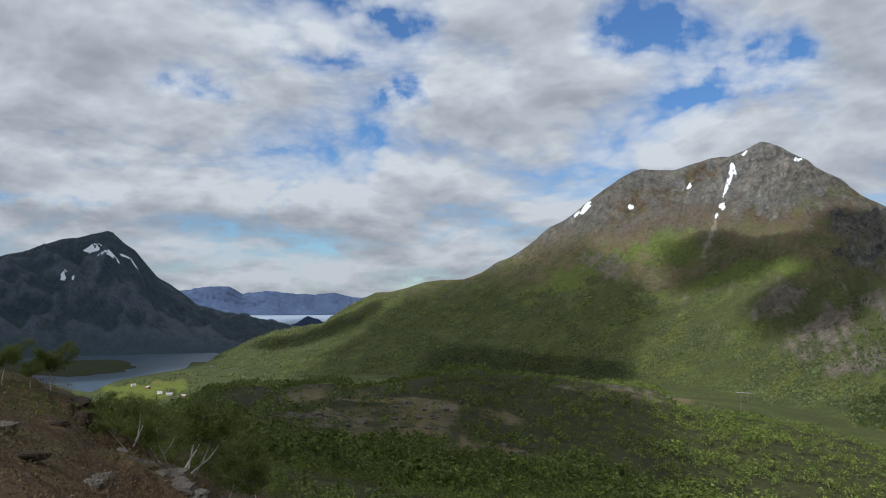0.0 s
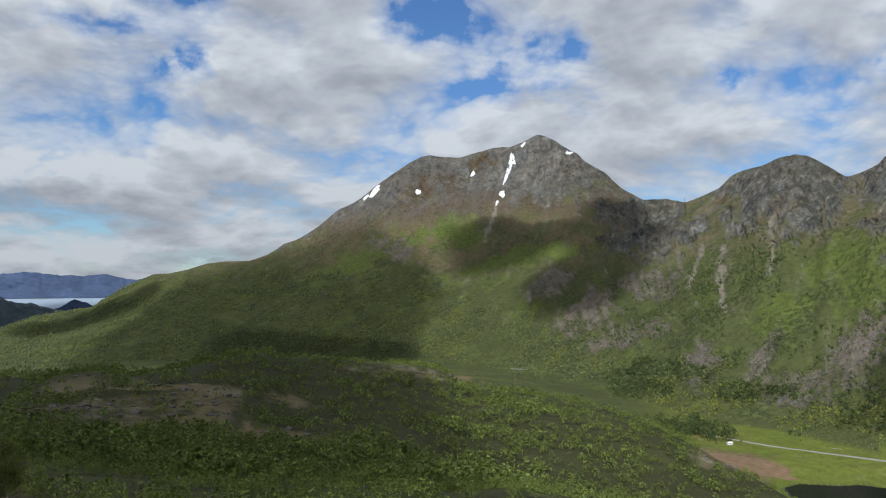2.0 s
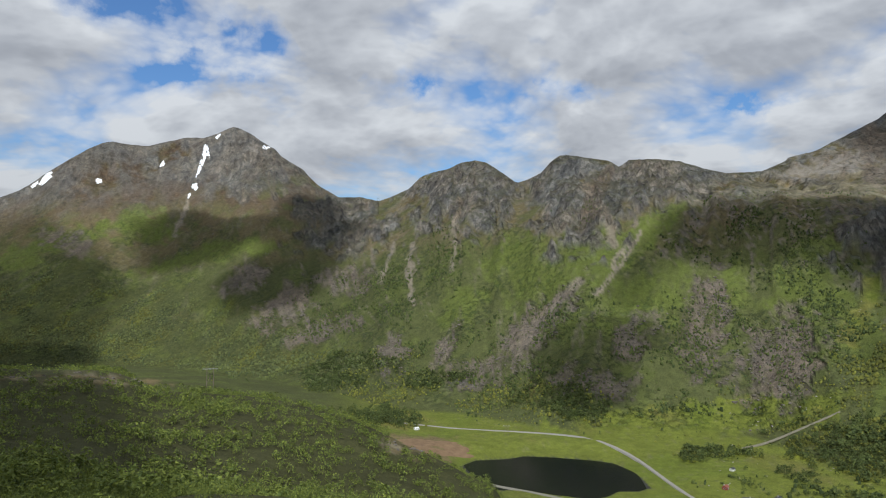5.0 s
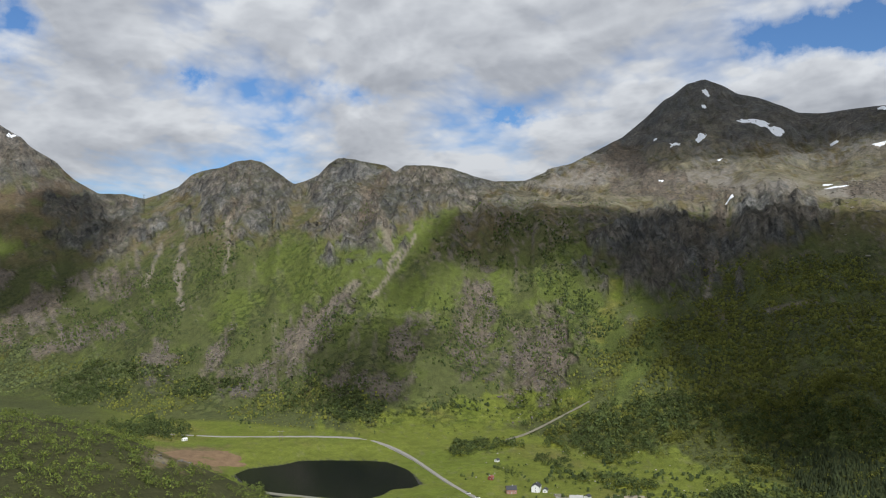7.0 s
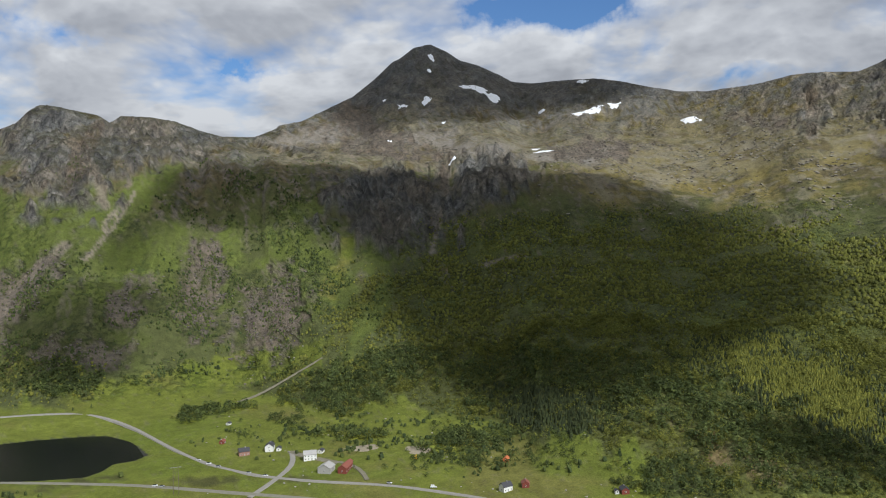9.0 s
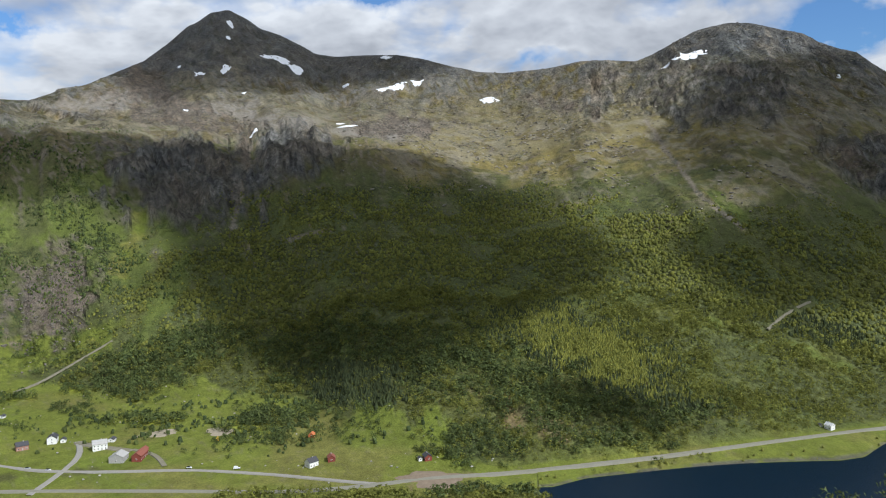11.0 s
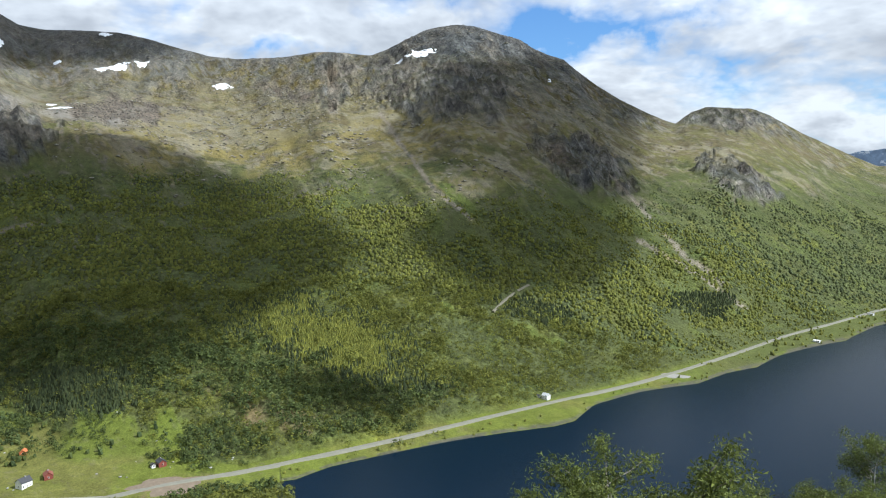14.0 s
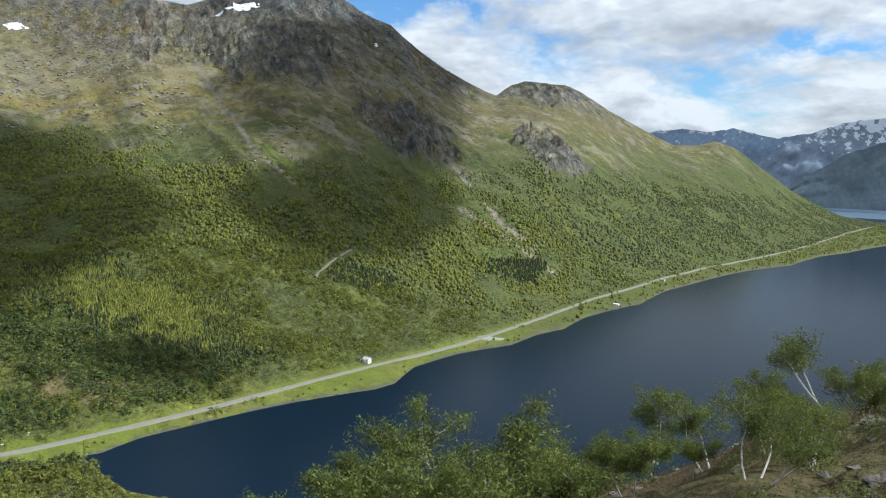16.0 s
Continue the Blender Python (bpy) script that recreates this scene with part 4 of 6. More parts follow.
SCARS = [pairs(50.90, 2.46, 50.01, 1.34, 49.55, 0.58), pairs(38.82, 5.51, 38.21, 3.70, 38.39, 1.66), pairs(35.38, 2.51, 34.76, 0.46, 35.35, -2.00), pairs(33.96, 2.52, 32.92, -0.36),
         pairs(35.24, 1.03, 35.10, -1.71), pairs(38.76, 5.64, 38.20, 0.63), pairs(73.85, 4.68, 73.53, 3.04, 72.87, 0.57, 72.41, -1.50), pairs(102.01, 5.75, 103.63, 3.36, 105.68, 0.53, 108.59, -1.92),
         pairs(118.41, 1.46, 120.88, -1.36, 123.73, -4.54, 126.50, -6.44), pairs(120.53, -3.41, 124.55, -5.72, 127.70, -7.97), pairs(51.79, 3.21, 50.31, 0.92, 48.52, -1.32), pairs(19.48, 5.84, 18.47, 2.96), pairs(79.24, -1.62, 75.93, -2.39)]
BIG_SCARS = [pairs(47.79, 6.51, 48.67, 5.58, 49.54, 4.21, 49.86, 2.30), pairs(47.32, -0.37, 45.08, -2.53, 42.79, -5.51), pairs(98.63, 8.79, 98.61, 6.06)]
scar = np.maximum(trace(GA, RISE, SCARS, 0.19) * 0.85, trace(GA, RISE, BIG_SCARS, 0.46) * 0.8) * MOUNT
cover = blend(cover, C["slate"], MOUNT * step(GZ + 90 * (n1 - 0.5), 560, 640) * step(GA, 58, 62) * (1 - step(GA, 92, 100)) * 0.75)
# pale stone patches on the bench, lightened in colour for the sun on them
cover = blend(cover, C["pale"], MOUNT * step(KK, 10.95, 11.15) * (1 - step(KK, 11.9, 12.6)) * step(GA, 56, 62) * (1 - step(GA, 98, 106)) * step(n1 + 0.5 * n2, 0.70, 0.80) * (0.9 - 0.45 * step(GA, 74, 84)))
apron = blobs(GA, RISE, [(64.74, 7.29, 4.98, 0.83, -8), (70.62, 6.83, 4.57, 0.75, 0), (84.62, 5.61, 3.74, 0.66, 0), (75.44, 6.14, 2.91, 0.75, 0), (82.11, 4.97, 3.74, 0.58, 5)], 0.7, 29) * MOUNT * step(KK, 10.9, 11.1)
dome = MOUNT * step(GA, 100, 103) * (1 - step(GA, 116, 119)) * step(GZ + 70 * (n1 - 0.5), 520, 600)
cover = blend(cover, C["slate"] * 1.25, dome * 0.9)
cover = blend(cover, C["apron"] * 0.8, dome * step(ridged(RUN * 0.5, RISE * 0.2, 57, 3), 0.70, 0.82) * 0.8)
cover = blend(cover, C["apron"], apron * (0.35 + 0.65 * step(n1 + 0.3 * (n2 - 0.5), 0.36, 0.5)))
cover = blend(cover, C["scar"], scar)
flow = ridged(RUN * 2.6, RISE * 0.3, 49, 3)
cover = blend(cover, C["scree"], scree * step(0.35 * n1 + 0.30 * n2 + 0.65 * flow, 0.50, 0.76))
floor = step(KK, 5.9, 6.4) * (1 - step(KK, 8.95, 9.05))
cover = blend(cover, C["field"], floor * step(GA, 28, 34))
cover = blend(cover, C["field"], field * step(KK, 6, 6.5))
meadow = np.clip(np.maximum(floor * step(GA, 28, 34), field * step(KK, 6, 6.5)), 0, 1)
cover = blend(cover, C["dry"], meadow * step(patchy + 0.3 * (n1 - 0.5), 0.48, 0.66) * 0.8)
cover = blend(cover, C["lush"], meadow * step(fbm(GX / 90, GY / 90, 173, 3), 0.52, 0.66) * 0.8)
cover = blend(cover, C["scree"], meadow * step(fbm(GX / 6, GY / 6, 179, 3), 0.70, 0.78) * 0.25)
bog = blobs(GA, RISE, [(56.14, -16.71, 3.32, 0.33, 3), (47.13, -15.81, 3.74, 0.29, 0), (62.02, -17.08, 1.66, 0.25, 0)], 0.5, 33) * meadow
cover = blend(cover, C["under"] * 1.3, bog * step(n2, 0.3, 0.5) * 0.8)
nearland = 1 - step(KK, 2.6, 3.4)
# undergrowth on the hillock, its colour deepened for shade between the bushes
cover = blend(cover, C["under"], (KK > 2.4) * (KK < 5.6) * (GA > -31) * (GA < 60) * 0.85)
cover = blend(cover, C["strand"], (KK > 7.9) * (KK < 8.05) * (GA > 94.2) * step(n2, 0.3, 0.5))
cover = blend(cover, C["heath"], nearland * (0.75 + 0.25 * step(n2, 0.3, 0.6)) * ((GA < -12) | (GA > 110) | (KK < 1.7)))
cover = blend(cover, C["moss"], nearland * step(fbm(GX / 2.5, GY / 2.5, 97, 3), 0.52, 0.66) * 0.4)
cover = blend(cover, C["brown"], np.clip(heath, 0, 1) * step(0.5 * n1 + 0.5 * n2, 0.34, 0.54))
cover = blend(cover, C["pale"], np.clip(heath, 0, 1) * (KK < 6) * step(n2, 0.55, 0.68) * 0.6)
# spit's wood cover darkened in colour for the shade it lies in
cover = blend(cover, C["wood"] * 0.55, (spit < 0) * 1.0)
cover = blend(cover, C["wood"], (KK > 8.02) * (KK < 9.1) * step(GA, 122, 128) * 0.7)
# left mountain: bluish haze painted over its cover and its rock
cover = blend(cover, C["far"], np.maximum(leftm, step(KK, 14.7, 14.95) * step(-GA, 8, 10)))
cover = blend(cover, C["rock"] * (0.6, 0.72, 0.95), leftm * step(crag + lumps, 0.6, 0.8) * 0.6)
cover = blend(cover, C["bed"], ((GZ < 0) | wet) * 1.0)


def build_ground():
    nr, nc = GR.shape
    verts = np.stack([GX, GY, GZ], -1).reshape(-1, 3)
    i, j = np.meshgrid(np.arange(nr - 1), np.arange(nc), indexing="ij")
    j2 = (j + 1) % nc
    quads = np.stack([i * nc + j, i * nc + j2, (i + 1) * nc + j2, (i + 1) * nc + j], -1).reshape(-1, 4)[:, ::-1]
    ob = sheet("ground", verts, quads, M_GROUND)
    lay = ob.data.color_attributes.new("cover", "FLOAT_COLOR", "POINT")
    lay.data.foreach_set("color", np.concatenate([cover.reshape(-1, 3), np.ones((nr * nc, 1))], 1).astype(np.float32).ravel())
    lay = ob.data.attributes.new("stone", "FLOAT", "POINT")
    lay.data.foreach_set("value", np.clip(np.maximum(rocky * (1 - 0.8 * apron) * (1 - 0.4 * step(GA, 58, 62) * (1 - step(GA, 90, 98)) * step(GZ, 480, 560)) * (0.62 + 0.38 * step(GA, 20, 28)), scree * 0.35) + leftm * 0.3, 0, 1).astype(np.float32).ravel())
    lay = ob.data.attributes.new("upland", "FLOAT", "POINT")
    lay.data.foreach_set("value", MOUNT.astype(np.float32).ravel())
    lay = ob.data.attributes.new("turf", "FLOAT", "POINT")
    turf = 0.25 + 0.25 * step(GA, 28, 34) * (1 - step(GA, 58, 62)) + 0.3 * step(GA, 92, 99)
    lay.data.foreach_set("value", np.clip(turf * (1 - 0.85 * scar) * (1 - 0.8 * apron) * (1 - 0.95 * step(GZ, 540, 640)), 0, 1).astype(np.float32).ravel())
    lay = ob.data.attributes.new("leafage", "FLOAT", "POINT")
    lay.data.foreach_set("value", leafage.astype(np.float32).ravel())
    return tagged(ob, "hilly ground with grass, heath, scree and bare rock", "ground", kind="structure")


build_ground()


def fan(name, shape, z, mat):
    """A level surface inside an outline."""
    bm = bmesh.new()
    bm.faces.new([bm.verts.new((x, y, z)) for x, y in shape])
    bmesh.ops.triangulate(bm, faces=bm.faces[:])
    for f in bm.faces:
        if f.normal.z < 0:
            f.normal_flip()
    me = bpy.data.meshes.new(name)
    bm.to_mesh(me)
    bm.free()
    me.materials.append(mat)
    return new(name, me)


lake = fan("water_lake", [plan(a, r) for a, r in [(94.0, 560), (94.0, 630), (110, 1000), (130, 1500), (143, 3000), (146, 4960), (158, 4960), (158, 380), (110, 380), (97, 470)]], 0.0, M_LAKE)
tagged(lake, "wide dark blue lake below the mountain road", "lake", kind="structure")
fjord = fan("water_fjord", [plan(a, r) for a, r in [(-36, 1200), (-36, 3600), (-9, 3600), (-9, 1800), (-16, 1500)]], 0.0, M_FJORD)
tagged(fjord, "calm grey-blue fjord below a dark mountain", "fjord", kind="structure")
pond = fan("water_pond", [plan(a, r + (25 if r > 870 else -25)) for a, r, _ in POND], POND_LEVEL, M_POND)
tagged(pond, "small nearly black tarn in green meadows", "pond", kind="structure")


# ---- clouds overhead and behind the eye, which shade the slopes ----
def cloud_material():
    mat = bpy.data.materials.new("cloud_vapour")
    mat.use_nodes = True
    add, join = nodes_of(mat.node_tree)
    at = add("ShaderNodeAttribute")
    at.attribute_name = "thickness"
    clear = add("ShaderNodeBsdfTransparent")
    grey = add("ShaderNodeBsdfDiffuse")
    grey.inputs[0].default_value = (0.8, 0.81, 0.83, 1)
    mx = add("ShaderNodeMixShader")
    join(at.outputs["Fac"], mx.inputs[0])
    join(clear.outputs[0], mx.inputs[1])
    join(grey.outputs[0], mx.inputs[2])
    join(mx.outputs[0], mat.node_tree.nodes["Material Output"].inputs[0])
    return mat


M_VAPOUR = cloud_material()


def cloud(outline, seed, soft=70.0, strength=0.9, height=1500.0):
    """A lumpy cloud with thin edges on the sun's side of the stretch of ground that it shades."""
    pts = []
    for a, e in outline:
        g = Vector((*plan(a, e[0]), e[1])) if isinstance(e, tuple) else on_ground(a, -e) if e < -100 else in_sight(a, e)
        g = g + SUN_WAY * ((height - g.z) / SUN_WAY.z)
        pts.append((g.x, g.y))
    xs, ys = zip(*pts)
    x0, x1, y0, y1 = min(xs) - 2 * soft, max(xs) + 2 * soft, min(ys) - 2 * soft, max(ys) + 2 * soft
    n = 52
    gx, gy = np.meshgrid(np.linspace(x0, x1, n), np.linspace(y0, y1, n), indexing="ij")
    wx = gx + (fbm(gx / 120, gy / 120, seed, 3) - 0.5) * 1.6 * soft
    wy = gy + (fbm(gx / 120, gy / 120, seed + 9, 3) - 0.5) * 1.6 * soft
    m = inside(wx, wy, pts).astype(float)
    for axis, size in ((0, (x1 - x0) / n), (1, (y1 - y0) / n)):
        k = max(1, int(round(soft / size / 2)))
        for _ in range(2):
            m = sum(np.roll(m, d, axis) for d in range(-k, k + 1)) / (2 * k + 1)
    m = step(m + 0.35 * (fbm(gx / 90, gy / 90, seed + 3, 4) - 0.5), 0.15, 0.85)
    m[0], m[-1], m[:, 0], m[:, -1] = 0, 0, 0, 0
    puff = fbm(gx / 150, gy / 150, seed + 5, 4)
    verts = np.concatenate([np.stack([gx, gy, height + m * 120 * puff], -1).reshape(-1, 3), np.stack([gx, gy, height - m * 30 * puff - 0.5], -1).reshape(-1, 3)])
    i, j = np.meshgrid(np.arange(n - 1), np.arange(n - 1), indexing="ij")
    q = np.stack([i * n + j, (i + 1) * n + j, (i + 1) * n + j + 1, i * n + j + 1], -1).reshape(-1, 4)
    q = q[m.ravel()[q].max(1) > 0.02]
    ob = sheet("cloud", verts, np.concatenate([q, q[:, ::-1] + n * n]), M_VAPOUR)
    lay = ob.data.attributes.new("thickness", "FLOAT", "POINT")
    lay.data.foreach_set("value", np.concatenate([m.ravel(), m.ravel()]).astype(np.float32) * strength)
    return tagged(ob, "low grey-white cumulus cloud out of view, placed to shade the valley", "cloud", group="clouds over the valley", kind="stuff")


# ground to be shaded, softness, strength; the clouds themselves are set out of view
SHADES = [
    (pairs(66.30, 4.75, 68.66, 4.67, 73.97, 4.47, 78.11, 4.59, 82.19, 4.39, 87.35, 3.30, 91.15, 1.40, 92.99, -0.21, 97.26, -1.99, 100.30, -2.93,
           99.95, -4.78, 95.10, -7.16, 91.78, -9.38, 89.47, -12.60, 81.90, -14.40, 77.80, -13.40, 73.67, -11.00, 70.20, -8.08, 68.40, -4.94, 66.58, -1.60, 65.80, 1.60), 60, 0.85),
    (pairs(47.78, -2.10, 50.26, 0.56, 54.02, 3.86, 56.93, 4.99, 62.69, 4.98, 67.60, 4.80, 67.20, 1.40, 64.40, 0.20, 62.60, 1.90, 60.10, 0.60, 57.72, 1.20, 54.41, 0.95, 51.11, -2.76), 45, 0.62),
    (pairs(103.43, -1.96, 108.59, -1.59, 112.30, -0.23, 116.83, -0.60, 120.11, -2.60, 119.75, -4.65, 116.53, -6.37, 111.97, -6.86, 107.80, -6.90, 105.70, -4.84), 50, 0.72),
    (pairs(15.64, 2.53, 17.24, 4.39, 20.51, 4.62, 24.65, 3.80, 25.90, 2.76, 22.58, 1.94, 18.88, 0.90, 16.05, 0.50), 70, 0.72),
    (pairs(20.52, -0.33, 22.99, 0.90, 24.65, 2.56, 25.49, 5.46, 29.23, 6.07, 30.47, 3.78, 29.21, -0.35, 25.06, -1.59, 22.17, -2.40), 65, 0.66),
    (pairs(43.16, -6.28, 47.99, -3.83, 51.47, -4.11, 54.46, -3.65, 54.42, -5.46, 50.42, -5.64, 50.36, -8.96, 47.18, -9.53, 44.26, -8.17), 35, 0.5),
    (pairs(-1.78, -3.52, 7.20, -3.99, 11.74, -4.49, 14.09, -5.54, 10.98, -5.85, -1.76, -5.32), 60, 0.8),
    (pairs(-13.92, -3.38, -6.75, -1.06, -4.30, -0.07, -3.88, -0.81, -6.74, -2.44, -12.34, -3.80), 60, 0.7),
    ([(63, (2600, 640)), (66, (2950, 760)), (70, (3100, 900)), (73, (3120, 960)), (76, (3050, 880)), (82, (2900, 770)), (90, (2680, 670))] + pairs(86.25, 9.49, 82.26, 9.10, 76.11, 8.10, 69.90, 7.80, 64.99, 8.22), 60, 0.6),
    (pairs(106.12, 8.34, 113.19, 9.49, 118.07, 7.74, 119.78, 5.03, 121.35, 0.63, 119.57, -1.89, 115.44, -2.00, 109.20, -0.49, 105.60, 2.04, 103.90, 5.27), 60, 0.78),
    ([(-13, -1900), (-9, -2500), (-2, -2850), (10, -2750), (16, -2350), (12, -2000), (2, -1900)], 110, 0.45),
    ([(-36, -2300), (-36, -4700), (-6, -4700), (-10, -3200), (-17, -2900), (-20, -2500), (-26, -2300)], 100, 0.84, 2700.0),
    ([(-75, (15, 216)), (-70, -300), (-45, -330), (-14, -420), (2, -440), (14, -340), (6, -250), (9, -160), (6, -105), (-5, (50, 206)), (-20, (10, 216)), (-45, (8, 216))], 30, 0.72),
    (pairs(95.89, -12.42, 100.34, -12.57, 103.65, -14.25, 105.75, -15.07, 103.65, -15.84, 97.88, -14.48), 30, 0.75),
]
for i, (outline, soft, strength, *up) in enumerate(SHADES):
    cloud(outline, 10 + 7 * i, soft * 1.5, strength, *up)


# ---- far ranges beyond the water, with haze painted into their colours ----
def far_range(name, pts, base, depth, label, start=4650):
    """A far mountain range: a ridge with a foot in front of it and spurs between."""
    b, e = zip(*[(p[0], p[1]) for p in pts])
    az = np.arange(b[0], b[-1], 0.08)
    top = np.interp(az, b, e) + (fbm(az * 3, az * 0, 5, 3) - 0.5) * 0.12
    rows, n = [], 14
    for i in range(n + 1):
        q = i / n
        spur = (ridged(az * 0.3 + q * 1.6, az * 0 + q * 2.4, 77, 4) - 0.5) * 110 * math.sin(math.pi * q) ** 0.7
        r = start + depth * q + spur * min(1.0, depth / 250)
        el = base + (top - base) * (q ** 0.85)
        rows.append(np.stack([r * np.sin(np.radians(az)), r * np.cos(np.radians(az)), EYE + r * np.tan(np.radians(el))], -1))
    verts = np.array(rows).reshape(-1, 3)
    m = len(az)
    quads = [(i * m + k, i * m + k + 1, (i + 1) * m + k + 1, (i + 1) * m + k) for i in range(n) for k in range(m - 1)]
    ob = sheet(name, verts, np.array(quads)[:, ::-1], M_FAR)
    return tagged(ob, label, "mountains", kind="structure")


def far_material(name, colour, snow):
    mat = material(name, colour, 1.0, grain=0.3, scale=0.006)
    add, join = nodes_of(mat.node_tree)
    b = mat.node_tree.nodes["Principled BSDF"]
    old = b.inputs["Base Color"].links[0].from_socket
    geo = add("ShaderNodeNewGeometry")
    n = add("ShaderNodeTexNoise", Scale=0.022, Detail=7.0, Roughness=0.62)
    join(geo.outputs["Position"], n.inputs["Vector"])
    sep = add("ShaderNodeSeparateXYZ")
    join(geo.outputs["Position"], sep.inputs[0])
    f = maths(add, join, "MULTIPLY_ADD", sep.outputs[2], 1 / 900, maths(add, join, "ADD", n.outputs[0], snow), clamp=True)
    col = mixed(add, join, ramp(add, join, f, (0.90, 0.0), (0.915, 0.95)), old, (0.70, 0.75, 0.82))
    join(col, b.inputs["Base Color"])
    return mat


# sloping plates, raised and tilted to fit the camera's view, not level water
def far_water(name, b0, b1, r0, r1, e0, e1, label):
    shape = [(a, r, e) for r, e in ((r0, e0), (r1, e1)) for a in np.linspace(b0, b1, 12)]
    verts = np.array([(*plan(a, r), EYE + r * math.tan(radians(e))) for a, r, e in shape])
    quads = np.array([(k, k + 1, 13 + k, 12 + k) for k in range(11)])[:, ::-1]
    ob = sheet(name, verts, quads, M_FARWATER if "west" in name else material("far_lake_water", (0.10, 0.145, 0.20), 0.5, grain=0.05, scale=0.004))
    return tagged(ob, label, "water", kind="structure")


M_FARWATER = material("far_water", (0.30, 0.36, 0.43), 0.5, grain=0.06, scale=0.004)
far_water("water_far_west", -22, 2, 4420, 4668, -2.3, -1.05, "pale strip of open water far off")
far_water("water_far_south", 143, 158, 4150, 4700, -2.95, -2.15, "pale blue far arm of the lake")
M_FAR = far_material("far_mountain_haze_blue", (0.06, 0.085, 0.15), -0.20)
far_range("backdrop_west", [(-19.30, 0.48, 0.04, 0.04, 0), (-16.87, 0.88, 0.04, 0.04, 0), (-15.34, 0.93, 0.04, 0.04, 0), (-14.36, 0.41, 0.04, 0.04, 0), (-12.80, 0.62, 0.04, 0.04, 0), (-10.81, 0.42, 0.04, 0.04, 0), (-9.20, 0.34, 0.04, 0.04, 0), (-7.99, 0.50, 0.04, 0.04, 0), (-6.35, 0.13, 0.04, 0.04, 0), (-3.48, 0.18, 0.04, 0.04, 0)], -1.1, 250, "mountains far across the water, painted haze blue")
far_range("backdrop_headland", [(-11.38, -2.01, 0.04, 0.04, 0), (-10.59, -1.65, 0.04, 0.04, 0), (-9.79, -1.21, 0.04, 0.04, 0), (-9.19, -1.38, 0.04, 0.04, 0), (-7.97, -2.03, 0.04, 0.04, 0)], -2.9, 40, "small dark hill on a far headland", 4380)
# southern ranges: besides the haze, colours lightened against their own shade
M_FAR = far_material("far_south_haze_blue", (0.27, 0.35, 0.48), -0.12)
far_range("backdrop_south", [(130.46, 1.20, 0.04, 0.04, 0), (131.99, 1.99, 0.04, 0.04, 0), (134.29, 2.43, 0.04, 0.04, 0), (136.18, 2.66, 0.04, 0.04, 0), (137.69, 2.42, 0.04, 0.04, 0), (139.50, 2.71, 0.04, 0.04, 0), (140.96, 2.35, 0.04, 0.04, 0), (142.20, 2.11, 0.04, 0.04, 0), (143.74, 2.39, 0.04, 0.04, 0), (150.76, 2.57, 0.04, 0.04, 0)], -2.3, 60, "table mountains with snow beyond the lake, painted haze blue", 4860)
M_FAR = far_material("far_side_haze_grey", (0.235, 0.285, 0.36), -0.08)
far_range("backdrop_south_peak", [(140.76, -0.01, 0.04, 0.04, 0), (141.43, 0.66, 0.04, 0.04, 0), (142.74, 1.93, 0.04, 0.04, 0), (144.40, 2.51, 0.04, 0.04, 0), (146.02, 3.07, 0.04, 0.04, 0), (147.30, 3.33, 0.04, 0.04, 0), (148.46, 3.43, 0.04, 0.04, 0), (150.67, 3.60, 0.04, 0.04, 0)], -2.3, 180, "mountain painted haze grey-blue, with old snow on its top", 4600)
M_FAR = far_material("far_foothill_haze_blue", (0.155, 0.195, 0.225), -0.5)
far_range("backdrop_south_spur", [(143.13, -1.07, 0.04, 0.04, 0), (143.94, -0.36, 0.04, 0.04, 0), (145.24, 0.28, 0.04, 0.04, 0), (146.49, 1.19, 0.04, 0.04, 0), (147.59, 1.57, 0.04, 0.04, 0), (148.58, 1.95, 0.04, 0.04, 0), (150.77, 2.39, 0.04, 0.04, 0)], -2.4, 120, "spur painted dark haze blue above the far arm of the lake", 4420)


# ---- woods ----
AREA = np.gradient(GR, axis=0) * GR * np.radians(0.18) * ((GA > -31) & (GA < 151.5))


def scatter(weight, count, rng):
    """Random places on the ground, by weight and area: x, y, z and distance."""
    p = (weight * AREA).ravel()
    p = np.where(np.isfinite(p) & (p > 0), p, 0)
    idx = rng.choice(len(p), size=count, p=p / p.sum())
    i, j = np.unravel_index(idx, GR.shape)
    i, j = np.clip(i, 0, GR.shape[0] - 2), np.clip(j, 0, GR.shape[1] - 2)
    u, v = rng.random(count), rng.random(count)
    out = []
    for g in (GX, GY, GZ):
        out.append((g[i, j] * (1 - u) + g[i + 1, j] * u) * (1 - v) + (g[i, j + 1] * (1 - u) + g[i + 1, j + 1] * u) * v)
    return np.stack(out, -1), GR[i, j], i, j


def repeat_shape(places, sizes, heights, verts, tris, rng, jitter=0.25):
    """One array of many uneven copies of a small shape, each turned and scaled on its own."""
    n, m = len(places), len(verts)
    a = rng.random(n) * 2 * np.pi
    v = verts[None] * (1 + jitter * (rng.random((n, m, 1)) - 0.5) * 2)
    x = v[..., 0] * np.cos(a)[:, None] - v[..., 1] * np.sin(a)[:, None]
    y = v[..., 0] * np.sin(a)[:, None] + v[..., 1] * np.cos(a)[:, None]
    out = np.stack([x * sizes[:, None], y * sizes[:, None], v[..., 2] * heights[:, None]], -1) + places[:, None]
    f = tris[None] + (np.arange(n) * m)[:, None, None]
    return out.reshape(-1, 3), f.reshape(-1, tris.shape[1])


